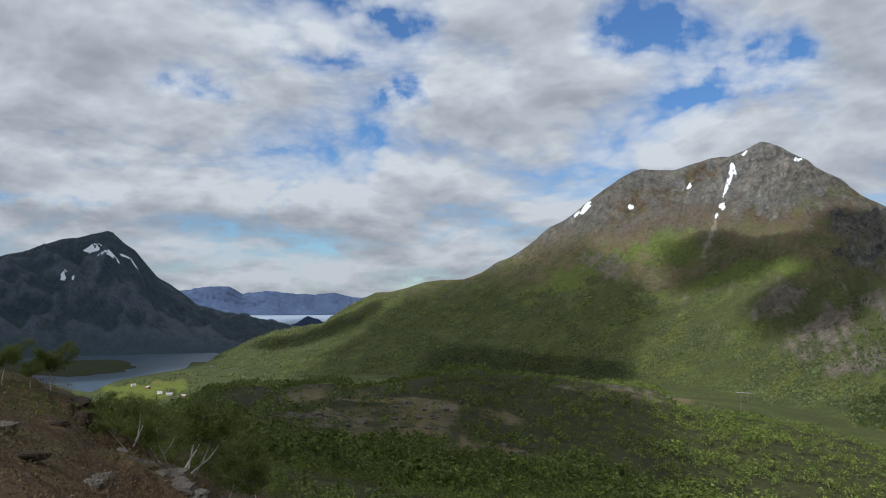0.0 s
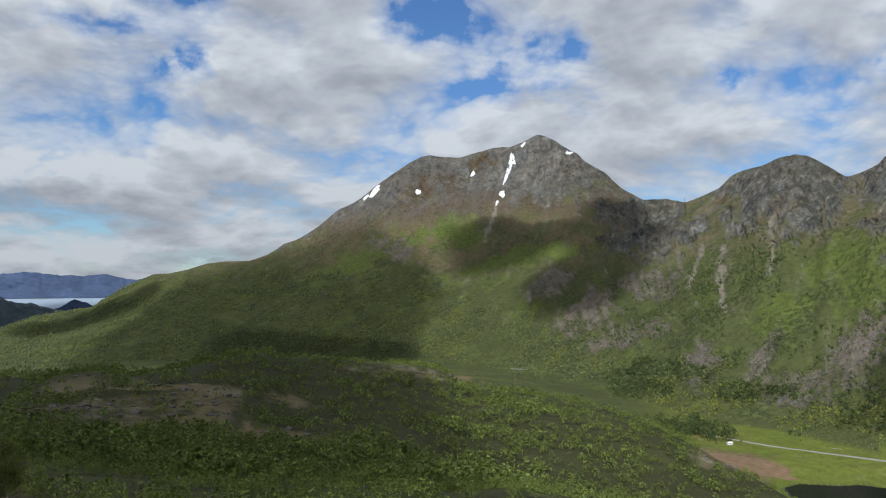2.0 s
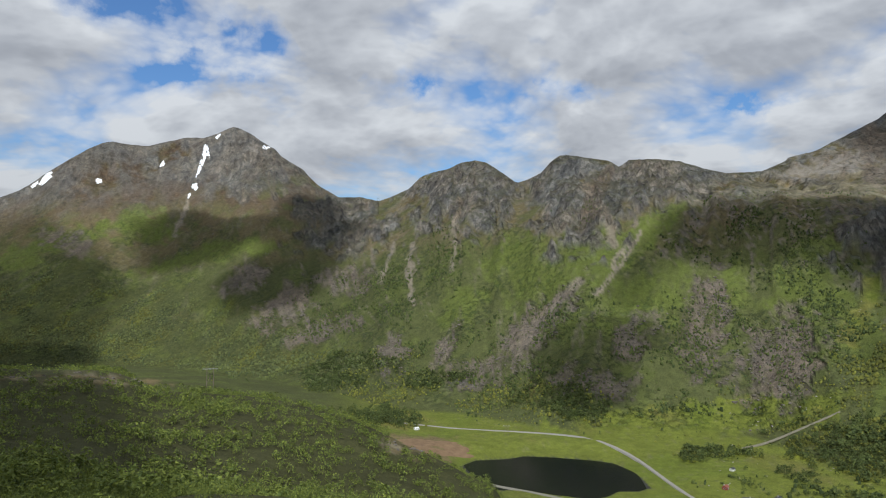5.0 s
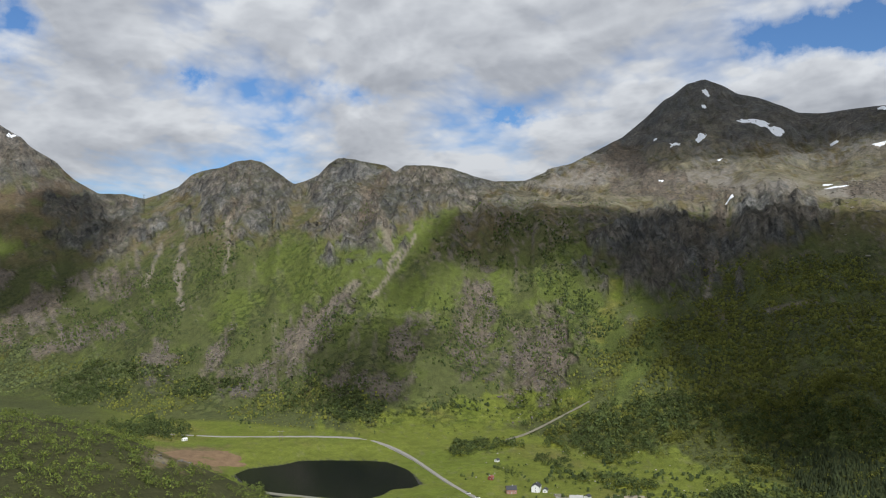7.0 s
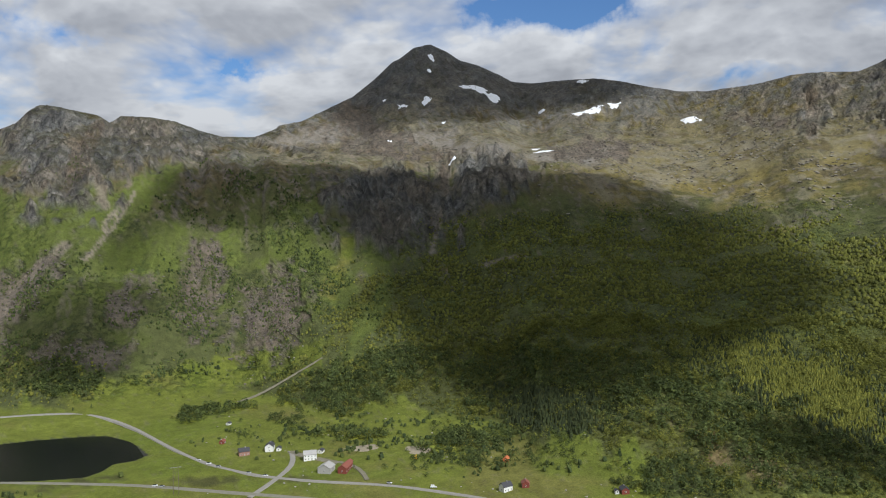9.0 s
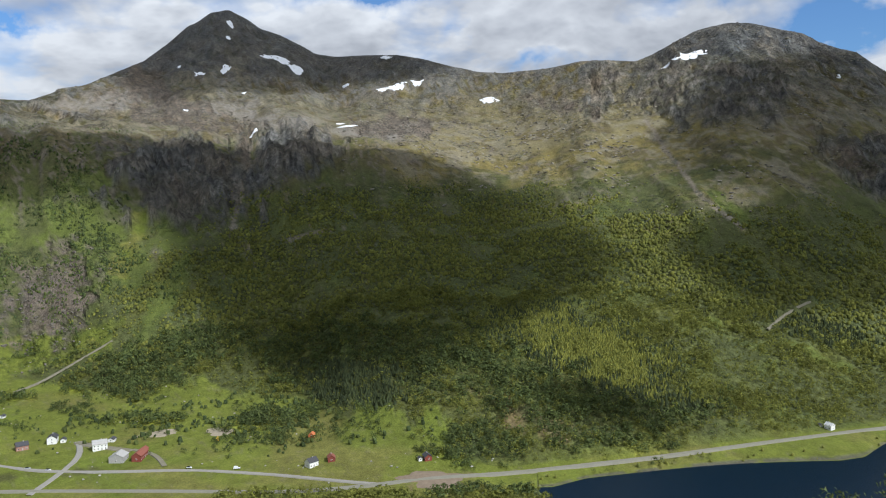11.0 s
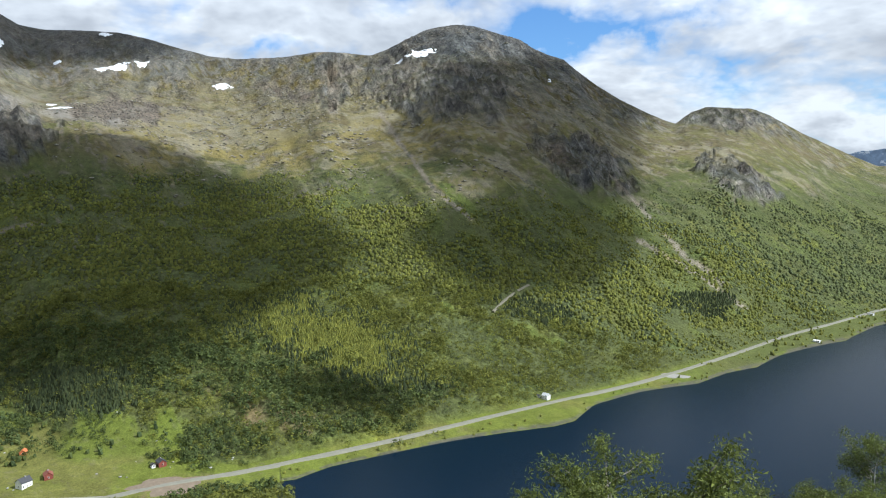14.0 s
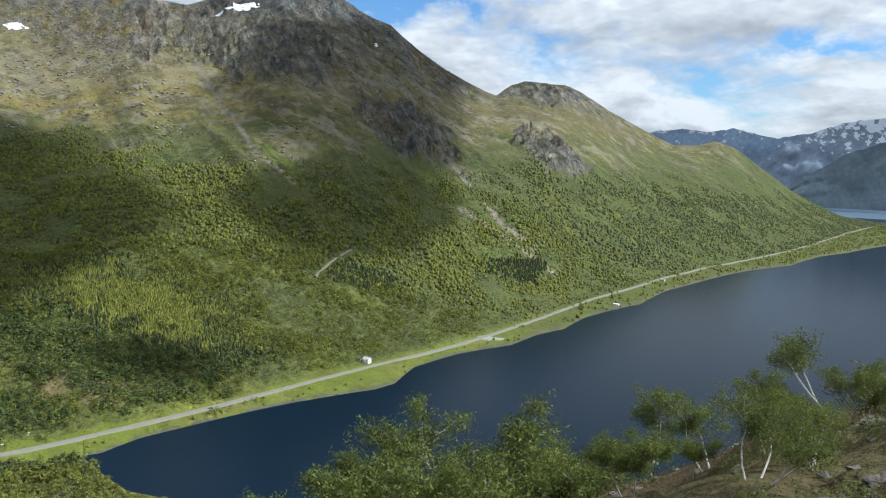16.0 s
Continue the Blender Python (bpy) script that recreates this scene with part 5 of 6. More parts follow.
def ball_shape(level):
    bm = bmesh.new()
    bmesh.ops.create_icosphere(bm, subdivisions=level, radius=1.0)
    v = np.array([p.co[:] for p in bm.verts])
    t = np.array([[p.index for p in f.verts] for f in bm.faces])
    bm.free()
    return v, t


OCTA = (np.array([(1, 0, .2), (0, 1, .2), (-1, 0, .2), (0, -1, .2), (.6, .55, 1.2), (-.6, .5, 1.35), (-.55, -.6, 1.2), (.55, -.55, 1.4)]), np.array([(0, 1, 4), (1, 5, 4), (1, 2, 5), (2, 6, 5), (2, 3, 6), (3, 7, 6), (3, 0, 7), (0, 4, 7), (4, 5, 6), (4, 6, 7)]))
ICO_V, ICO_T = ball_shape(1)
ICO = (ICO_V * (1, 1, 1) + (0, 0, 0.85), ICO_T)
cone = [(math.cos(k * 1.2566), math.sin(k * 1.2566), 0.12) for k in range(5)] + [(0.62 * math.cos(k * 1.2566 + 0.6), 0.62 * math.sin(k * 1.2566 + 0.6), 0.45) for k in range(5)] + [(0, 0, 1.0), (0, 0, 0.62)]
CONE = (np.array(cone), np.array([(k, (k + 1) % 5, 11) for k in range(5)] + [(5 + k, 5 + (k + 1) % 5, 10) for k in range(5)]))


def stuff_of(name, places, sizes, heights, shape, mat, label, category, rng, jitter=0.25, soft=False):
    v, t = repeat_shape(places, sizes, heights, shape[0], shape[1], rng, jitter)
    ob = sheet(name, v, t, mat, smooth=soft)
    return tagged(ob, label, category, kind="stuff")


def leafy(places, heights, leaves, size, rng):
    """Bushes as clouds of leaf sprays: arrays of places and triangles."""
    n = len(places)
    th = rng.random((n, leaves)) * 2 * np.pi
    u = rng.random((n, leaves)) * 2 - 0.55
    rad = rng.random((n, leaves)) ** 0.2
    c = np.stack([np.cos(th) * np.sqrt(np.clip(1 - np.clip(u, -1, 1) ** 2, 0, 1)) * rad * 0.55, np.sin(th) * np.sqrt(np.clip(1 - np.clip(u, -1, 1) ** 2, 0, 1)) * rad * 0.55, 0.55 + 0.45 * np.clip(u, -1, 1) * rad], -1)
    c = c * heights[:, None, None]
    out = c - np.array((0, 0, 0.45)) * heights[:, None, None]
    out = out / (np.linalg.norm(out, axis=-1, keepdims=True) + 1e-6) + 0.3 * rng.normal(size=out.shape)
    d = rng.normal(size=(n, leaves, 3, 3))
    out /= np.linalg.norm(out, axis=-1, keepdims=True)
    d = d - 0.85 * out[:, :, None] * (d * out[:, :, None]).sum(-1, keepdims=True)
    d /= np.linalg.norm(d, axis=-1, keepdims=True)
    c = c + places[:, None]
    v = c[:, :, None] + d * (size * heights)[:, None, None, None]
    return v.reshape(-1, 3), np.arange(n * leaves * 3).reshape(-1, 3)


rng = np.random.default_rng(5)
W1 = (np.clip(wood + 0.9 * clump, 0, 1) + 0.10 * bushy) * dry * (1 - 0.75 * conif)
def sprays(name, weight, count, lo, hi, leaves, size, mat, label, category):
    """A wood of rounded crowns made of leaf sprays."""
    p, r, gi, gj = scatter(weight, count, rng)
    h = rng.uniform(lo, hi, len(p)) * (0.55 + 0.5 * np.clip(wood + clump, 0, 1)[gi, gj]) * (0.6 + 0.8 * fbm(p[:, 0] / 35, p[:, 1] / 35, 139, 2))
    v, t = leafy(p - (0, 0, 0.3), h, leaves, size, rng)
    tagged(sheet(name, v, t, mat, smooth=False), label, category, kind="stuff")


sprays("copse", (clump * dry * (1 - conif)) * (GR < 1600) * (KK < 9.6), 5200, 4.0, 8.4, 34, 0.21, M_COPSE, "dark leafy copses on the valley floor", "woodland")
sprays("birch_wood", W1 * (GR < 1020) * (1 - 0.8 * clump * (KK < 9.6)), 15000, 3.2, 6.4, 24, 0.24, M_WOOD, "dense low birch wood on the lower mountain slopes", "woodland")
p, r, gi, gj = scatter(W1 * (GR < 1500) * (GR >= 1000) * (1 - 0.8 * clump * (KK < 9.6)), 24000, rng)
s0 = rng.uniform(1.1, 2.5, len(p)) * (0.5 + 0.6 * np.clip(wood + clump, 0, 1)[gi, gj])
stuff_of("birch_wood", p - (0, 0, 0.3), s0, s0 * rng.uniform(0.9, 1.5, len(p)), OCTA, M_WOOD, "birch wood rising to the open mountain", "woodland", rng, 0.35, True)
glades = step(fbm(GX / 38, GY / 38, 127, 3), 0.46, 0.56)
sprays("meadow_trees", blobs(GA, RISE, [(76.5, -15.3, 11.0, 1.7, 0), (62.0, -13.6, 6.0, 0.9, 0), (88.0, -17.3, 4.0, 1.2, 0), (50.0, -9.2, 10.0, 0.9, 0)], 0.8, 129) * glades * meadow * verge * ~wet * (KK > 6.1), 900, 5.0, 9.6, 60, 0.17, M_COPSE, "scattered leafy trees standing in the pasture", "trees")
p, r, gi, gj = scatter(W1 * (GR >= 1400), 34000, rng)
s0 = rng.uniform(1.4, 3.0, len(p)) * (0.5 + 0.6 * np.clip(wood + clump, 0, 1)[gi, gj])
stuff_of("birch_wood", p - (0, 0, 0.3), s0, s0 * rng.uniform(0.9, 1.4, len(p)), OCTA, M_FARWOOD, "far birch wood thinning out up the mountain", "woodland", rng, 0.3, True)
# the sunlit plantation takes the golden copy, all other stands the shaded one
sunlit_stand = blobs(GA, RISE, SPRUCES[1:2], 0.9, 113)
p, r, _, _ = scatter(conif * dry * sunlit_stand, 7200, rng)
s0 = rng.uniform(1.1, 1.9, len(p))
stuff_of("spruce_wood", p - (0, 0, 0.4), s0, s0 * rng.uniform(2.2, 3.4, len(p)), CONE, M_SPRUCE_LIT, "planted spruce wood above the lake, coloured golden as sunlit", "woodland", rng, 0.15)
p, r, _, _ = scatter(conif * dry * (1 - sunlit_stand), 3400, rng)
s0 = rng.uniform(1.4, 2.3, len(p))
stuff_of("spruce_wood", p - (0, 0, 0.4), s0, s0 * rng.uniform(2.4, 3.6, len(p)), CONE, M_SPRUCE_SHADED, "planted spruces among the birch wood, coloured dark as shaded", "woodland", rng, 0.15)
p, r, _, _ = scatter(strand * (GZ > 0.3), 2600, rng)
s0 = rng.uniform(0.5, 1.6, len(p)) * (1 + 0.6 * (p[:, 1] < -700))
stuff_of("shore_bushes", p - (0, 0, 0.2), s0, s0 * rng.uniform(1.0, 1.6, len(p)), OCTA, M_WOOD, "low leafy bushes along the water's edge", "bushes", rng, 0.35, True)
p, r, _, _ = scatter(bushy * dry * (1 - wood) * (1 - clump), 3800, rng)
s0 = rng.uniform(0.9, 2.4, len(p))
stuff_of("bushes", p - (0, 0, 0.2), s0, s0 * rng.uniform(1.1, 1.7, len(p)), OCTA, M_COPSE, "scattered dark bushes on grass and scree", "bushes", rng)


p, r, _, _ = scatter((0.25 * scree + 0.5 * bushy + 0.12 * step(n2, 0.5, 0.62) * MOUNT * (1 - 0.85 * grass)) * dry * (GA > 30) * (GA < 66) * (KK > 8.9) * (KK < 11.2), 4800, rng)
s0 = rng.uniform(0.8, 2.0, len(p))
stuff_of("bushes", p - (0, 0, 0.2), s0, s0 * rng.uniform(1.5, 2.8, len(p)), CONE, M_COPSE, "dark pointed junipers and young spruces on the scree", "bushes", rng)


# ---- leafy scrub on the near hillock ----
hill = (KK > 2.15) & (KK < 5.25) & (GA > -25) & (GA < 46)
hd = fbm(GX / 22, GY / 22, 131, 3)
scrub = hill * (0.22 + step(fbm(GX / 11, GY / 11, 133, 3) + 0.4 * (hd - 0.5), 0.42, 0.52)) * (1 - 0.93 * np.clip(heath, 0, 1)) * (GR > 34)
vs, ts, base_n = [], [], 0
for lo, hi, count, leaves, size in ((120, 190, 3200, 85, 0.115), (190, 700, 6200, 42, 0.15)):
    p, r, _, _ = scatter(scrub * (GR > lo) * (GR <= hi), count, rng)
    h = rng.uniform(1.5, 4.2, len(p)) * (0.35 + 1.3 * fbm(p[:, 0] / 18, p[:, 1] / 18, 137, 3))
    v1, t1 = leafy(p - (0, 0, 0.3), h, leaves, size, rng)
    vs.append(v1)
    ts.append(t1 + base_n)
    base_n += len(v1)
v1, t1 = np.concatenate(vs), np.concatenate(ts)
ob = sheet("birch_scrub", v1, t1, M_SCRUB, smooth=False)
tagged(ob, "dense green birch scrub covering the near hillock", "scrub", kind="stuff")
p, r, _, _ = scatter(scrub * (GR <= 120), 560, rng)
h = rng.uniform(1.2, 3.0, len(p))
v1, t1 = leafy(p - (0, 0, 0.3), h, 280, 0.06, rng)
ob = sheet("birch_scrub", v1, t1, M_SCRUB, smooth=False)
tagged(ob, "leafy green birch scrub on the slope below the heath", "scrub", kind="stuff")


# ---- roads, drawn over the ground ----
def ribbon(name, pts, width, mat, label, lift=0.35, kind="structure", category="road"):
    """A road strip with sides, laid along bearings and distances."""
    pl = [Vector(plan(a, r)) for a, r in pts]
    path = []
    for p0, p1 in zip(pl, pl[1:]):
        n = max(2, int((p1 - p0).length / 14))
        path += [p0.lerp(p1, k / n) for k in range(n)]
    path.append(pl[-1])
    for _ in range(6):
        path = [path[0]] + [(a + b * 2 + c) / 4 for a, b, c in zip(path, path[1:], path[2:])] + [path[-1]]
    zs = []
    for p in path:
        zs.append(max(on_ground(math.degrees(math.atan2(p.x, p.y)) + da, p.length + dr).z for da, dr in ((0, 0), (0, width), (0, -width), (0.2, 0), (-0.2, 0))))
    for _ in range(4):
        zs = [zs[0]] + [(a + b * 2 + c) / 4 for a, b, c in zip(zs, zs[1:], zs[2:])] + [zs[-1]]
    verts, quads = [], []
    for i, p in enumerate(path):
        d = (path[min(i + 1, len(path) - 1)] - path[max(i - 1, 0)]).normalized()
        s = Vector((d.y, -d.x))
        for q, dz in ((-0.75, -1.4), (-0.5, lift), (0.5, lift), (0.75, -1.4)):
            verts.append((*(p + s * q * width), zs[i] + dz))
    for i in range(len(path) - 1):
        for k in range(3):
            quads.append((i * 4 + k, i * 4 + k + 1, i * 4 + k + 5, i * 4 + k + 4))
    return tagged(sheet(name, np.array(verts), np.array(quads)[:, ::-1], mat, smooth=False), label, category, kind=kind)


def br(run):
    return [(a, r) for a, r, _ in run]


M_ASPHALT = material("worn_asphalt", (0.215, 0.205, 0.16), 0.9, grain=0.10, scale=0.2)
ribbon("road_shore", [(36, 870)] + br(sorted(ROAD_SHORE)), 4.8, M_ASPHALT, "pale grey two-lane road along the lake shore", 0.5)
vr = br(ROAD_VALLEY[:16])
ribbon("road_valley", vr + [(79.5, 606), (82.2, 597)], 4.2, M_ROAD, "narrow pale gravel road past the farm", 0.45)
ribbon("road_lane", br(LANE), 4.5, M_ROAD, "short gravel lane up to the farm houses", 0.5)


def trail(name, pts, width, label):
    """A bare track up a slope, through points named by bearing and rise."""
    g = [in_sight(a, e) for a, e in pts]
    return ribbon(name, [(math.degrees(math.atan2(p.x, p.y)), math.hypot(p.x, p.y)) for p in g], width, M_TRACK, label, 0.5, category="track")


M_TRACK = material("bare_track", (0.19, 0.175, 0.125), 0.95, grain=0.2, scale=0.2)
trail("road_track", pairs(58.19, -11.59, 60.57, -10.73, 62.19, -9.94, 63.20, -9.51, 64.23, -8.84), 2.4, "stony track climbing past a spruce copse")
trail("road_track", pairs(110.11, -8.75, 110.73, -7.91, 112.19, -7.19, 112.72, -6.77), 2.6, "pale forest track on the slope")
trail("road_farm_loop", pairs(65.30, -16.14, 66.61, -16.36, 67.13, -16.89, 67.33, -17.47), 4.0, "gravel yard track round the red barn")
trail("road_yard", pairs(61.87, -15.24, 63.67, -15.93, 65.30, -16.22), 7.0, "gravel farmyard")


def flat_patch(name, bearing, rise, across, deep, mat, label, category, turn=0.0, seed=1, kind="structure", lift=0.35, n=28):
    """An uneven patch that lies on the ground, thin at its edge."""
    mid = in_sight(bearing, rise)
    rng2 = np.random.default_rng(seed)
    ph = rng2.random(6) * 6.28
    rings = [(0.0, 1.0), (0.45, 1.0), (0.8, 0.8), (1.0, -0.6)]
    verts, faces = [], []
    look_r = math.hypot(mid.x, mid.y)
    base = math.atan2(mid.x, mid.y)
    for q, up in rings:
        for k in range(n):
            t = 2 * math.pi * k / n
            w = q * (1 + 0.12 * math.sin(2 * t + ph[0]) + 0.12 * math.sin(3 * t + ph[1]) + 0.12 * math.sin(5 * t + ph[2]) + 0.10 * math.sin(9 * t + ph[3]))
            u, v = w * math.cos(t), w * math.sin(t)
            c, s = math.cos(radians(turn)), math.sin(radians(turn))
            du, dv = across * u * c - deep * v * s, across * u * s + deep * v * c
            # across the sight line, and along it up the slope
            p = on_ground(math.degrees(base + du / look_r), look_r + dv)
            verts.append((p.x, p.y, p.z + lift * up))
    for i in range(len(rings) - 1):
        for k in range(n):
            faces.append((i * n + k, i * n + (k + 1) % n, (i + 1) * n + (k + 1) % n, (i + 1) * n + k))
    ob = sheet(name, np.array(verts), np.array(faces), mat)
    return tagged(ob, label, category, kind=kind)


# ---- old snow in the gullies: bearing, rise, half-width and depth in metres, turn ----
SNOWS = [(20.52, 8.94, 12, 26, 10), (20.24, 8.10, 9, 34, -14), (20.00, 7.34, 7, 22, -10), (19.80, 6.45, 9, 18, 20), (19.41, 5.84, 5, 12, 0), (21.34, 9.85, 10, 12, 0), (10.48, 6.58, 22, 18, 40), (9.75, 6.18, 12, 12, 40),
         (13.60, 6.58, 7, 13, 40), (17.65, 7.91, 8, 10, 0), (24.71, 9.27, 10, 24, -30), (75.24, 10.53, 30, 14, -10), (76.15, 10.26, 30, 14, -25), (77.04, 9.76, 26, 16, -45), (70.46, 9.21, 18, 24, 0), (72.21, 9.67, 14, 22, -30), (69.11, 9.74, 7, 9, 0),
         (72.59, 12.67, 14, 14, -20), (72.45, 11.77, 7, 12, 0), (83.86, 8.59, 50, 16, 12), (85.73, 8.85, 16, 12, 0), (80.71, 5.82, 22, 10, 0), (80.10, 5.96, 10, 12, 30), (91.00, 7.58, 28, 14, 0), (80.55, 8.65, 9, 14, 40), (74.03, 5.38, 9, 10, 0),
         (69.47, 6.79, 7, 8, 0), (83.49, 10.73, 18, 12, 0), (-24.20, 3.41, 42, 22, -25), (-23.22, 3.06, 50, 16, -10), (-21.97, 2.85, 40, 12, 0), (-25.93, 1.65, 12, 26, -20), (-25.35, 1.51, 8, 14, 0), (-23.99, 4.48, 22, 10, -20), (-21.53, 2.32, 16, 8, 0), (104.41, 10.02, 55, 12, 8), (73.42, 8.08, 8, 8, 0), (114.24, 8.00, 6, 8, 0)]
for i, (a, e, w, d, t) in enumerate(SNOWS):
    flat_patch("snow_patch", a, e, w, d, M_SNOW, "leftover patch of white summer snow on the mountain", "snow", t, 40 + i, kind="", lift=1.0, n=22)["group"] = "snow patches on the peaks"

flat_patch("gravel_lay_by", 123.18, -12.90, 17, 9, M_ROAD, "pale gravel lay-by beside the shore road", "lay-by", 8, 3, lift=0.7)
M_EARTH = material("bare_earth", (0.29, 0.25, 0.18), 0.95, grain=0.25, scale=0.25)
flat_patch("gravel_pit", 66.96, -15.26, 22, 10, M_EARTH, "bare earth beside the farm", "bare ground", 0, 5)
flat_patch("gravel_pit", 71.11, -15.56, 12, 14, M_EARTH, "bare earth beside the farm", "bare ground", 20, 6)
flat_patch("ploughed_field", 86.57, -19.63, 30, 16, material("ploughed_soil", (0.20, 0.155, 0.11), 0.95, grain=0.2, scale=0.3), "bare brown ploughed field beside the road", "field", 0, 7)
flat_patch("bog", 36.35, -12.05, 55, 34, material("brown_bog", (0.19, 0.125, 0.07), 0.95, grain=0.3, scale=0.12), "reddish brown bog beside the tarn", "bog", 0, 9)


# ---- houses ----
def box(bm, x0, x1, y0, y1, z0, z1):
    v = [bm.verts.new(c) for c in ((x0, y0, z0), (x1, y0, z0), (x1, y1, z0), (x0, y1, z0), (x0, y0, z1), (x1, y0, z1), (x1, y1, z1), (x0, y1, z1))]
    for f in ((3, 2, 1, 0), (4, 5, 6, 7), (0, 1, 5, 4), (1, 2, 6, 5), (2, 3, 7, 6), (3, 0, 4, 7)):
        bm.faces.new([v[k] for k in f])


def paint(name, col):
    return material(name, col, 0.7, grain=0.12, scale=0.8)


M_WHITE, M_RED, M_ORANGE = paint("white_paint", (0.78, 0.78, 0.75)), paint("barn_red_paint", (0.22, 0.06, 0.045)), paint("orange_paint", (0.50, 0.16, 0.06))
M_GREY, M_DARKROOF, M_REDROOF = paint("grey_board", (0.38, 0.37, 0.35)), material("dark_roof", (0.06, 0.06, 0.065), 0.6, grain=0.15, scale=1.0), material("red_tile_roof", (0.24, 0.085, 0.06), 0.7, grain=0.15, scale=1.0)
M_GLASS = material("window_glass", (0.03, 0.035, 0.04), 0.1)
M_TIMBER = material("pole_timber", (0.16, 0.13, 0.10), 0.9, grain=0.2, scale=2.0)
M_STEEL = material("galvanised_steel", (0.45, 0.46, 0.47), 0.5, 0.7, grain=0.1, scale=2.0)


def house(place, turn, length, width, eaves, ridge, walls, roofing, label, category="house", storeys=1, chimney=True):
    """A gabled house: walls, roof slabs, chimney, door, framed windows."""
    base = new("house" if category == "house" else category, None)
    base.matrix_world = Matrix.Translation(place) @ Matrix.Rotation(radians(turn), 4, "Z")
    tagged(base, label, category)
    l, w = length / 2, width / 2
    bm = bmesh.new()
    lo = [bm.verts.new((x, y, -1.2)) for x, y in ((-l, -w), (l, -w), (l, w), (-l, w))]
    hi = [bm.verts.new((x, y, eaves)) for x, y in ((-l, -w), (l, -w), (l, w), (-l, w))]
    a, b = bm.verts.new((-l, 0, ridge)), bm.verts.new((l, 0, ridge))
    bm.faces.new((lo[0], lo[1], hi[1], hi[0]))
    bm.faces.new((lo[2], lo[3], hi[3], hi[2]))
    bm.faces.new((lo[1], lo[2], hi[2], b, hi[1]))
    bm.faces.new((lo[3], lo[0], hi[0], a, hi[3]))
    part("wall", bm, walls, base)
    slope = math.atan2(ridge - eaves, w)
    run = math.hypot(ridge - eaves, w) + 0.45
    for side in (-1, 1):
        bm = bmesh.new()
        box(bm, -l - 0.4, l + 0.4, 0, run, 0.02, 0.24)
        bmesh.ops.transform(bm, matrix=Matrix.Translation((0, 0, ridge)) @ Matrix.Rotation(0 if side > 0 else math.pi, 4, "Z") @ Matrix.Rotation(-slope, 4, "X"), verts=bm.verts)
        part("roof", bm, roofing, base)
    if chimney:
        bm = bmesh.new()
        box(bm, l * 0.2, l * 0.2 + 0.7, -0.35, 0.35, ridge - 0.4, ridge + 0.9)
        part("chimney", bm, M_GREY, base, "grey brick chimney")
    n = max(2, int(length / 2.6))
    for st in range(storeys):
        z = 0.9 + 2.6 * st
        for side in (-1, 1):
            for k in range(n):
                x = -l + length * (k + 0.5) / n
                door = st == 0 and side == -1 and k == n // 2
                bm = bmesh.new()
                box(bm, x - 0.55, x + 0.55, side * w - 0.06, side * w + 0.06, 0.0 if door else z, 2.1 if door else z + 1.2)
                f = part("door" if door else "window", bm, M_GREY if door else M_WHITE, base, "grey panel door" if door else "white framed window")
                if not door:
                    bm = bmesh.new()
                    box(bm, x - 0.43, x + 0.43, side * w - 0.09, side * w + 0.09, z + 0.12, z + 1.08)
                    part("pane", bm, M_GLASS, f)
        for side in (-1, 1):
            bm = bmesh.new()
            box(bm, side * l - 0.06, side * l + 0.06, -0.55, 0.55, z, z + 1.2)
            f = part("window", bm, M_WHITE, base, "white framed window")
            bm = bmesh.new()
            box(bm, side * l - 0.09, side * l + 0.09, -0.43, 0.43, z + 0.12, z + 1.08)
            part("pane", bm, M_GLASS, f)
    return base


def at(b, e):
    return in_sight(b, e)


house(at(60.39, -15.02), 20, 11, 8, 5.2, 7.8, M_WHITE, M_DARKROOF, "white two-storey farmhouse with a dark roof in the meadow", storeys=2)
house(at(61.03, -15.07), 20, 6, 4.5, 2.6, 4.0, M_WHITE, M_DARKROOF, "low white annexe beside the farmhouse", chimney=False)
house(at(58.57, -15.18), -50, 10, 7.5, 4.0, 7.0, paint("brown_boards", (0.34, 0.19, 0.15)), M_DARKROOF, "brown wooden house with a dark roof by the lane", storeys=1)
house(at(57.12, -14.30), 10, 6, 4.5, 2.6, 4.2, M_RED, M_REDROOF, "small red outbuilding behind the bushes", chimney=False)
house(at(57.57, -13.08), 0, 5, 4, 2.2, 3.4, M_WHITE, M_DARKROOF, "tiny white hut in the upper meadow", chimney=False)
house(at(63.22, -15.83), -60, 12, 8, 5.6, 8.6, M_WHITE, M_GREY, "tall white farmhouse with a grey metal roof", storeys=2)
house(at(64.01, -15.42), 0, 6, 5, 2.6, 4.0, M_WHITE, M_DARKROOF, "small white shed behind the farmhouse", chimney=False)
house(at(64.38, -16.70), 5, 13, 12, 4.5, 7.5, M_GREY, M_GREY, "wide grey barn with a pale roof", "barn", chimney=False)
house(at(65.74, -16.70), 5, 18, 8, 4.2, 6.8, M_RED, M_REDROOF, "long red barn with a red roof in the farmyard", "barn", chimney=False)
house(at(66.03, -16.34), 5, 7, 5, 2.8, 4.4, M_RED, M_REDROOF, "small red shed behind the long barn", chimney=False)
house(at(77.60, -16.37), 0, 7, 5, 2.4, 4.2, M_ORANGE, M_ORANGE, "small orange cabin with an orange roof in the field", "cabin", chimney=False)
house(at(77.52, -18.36), -40, 9, 7, 4.2, 7.2, M_WHITE, M_DARKROOF, "white house with a black roof beside the road", storeys=1)
house(at(78.97, -18.04), 15, 8, 6, 3.0, 5.2, M_RED, M_REDROOF, "red cabin with a red roof in the meadow", "cabin")
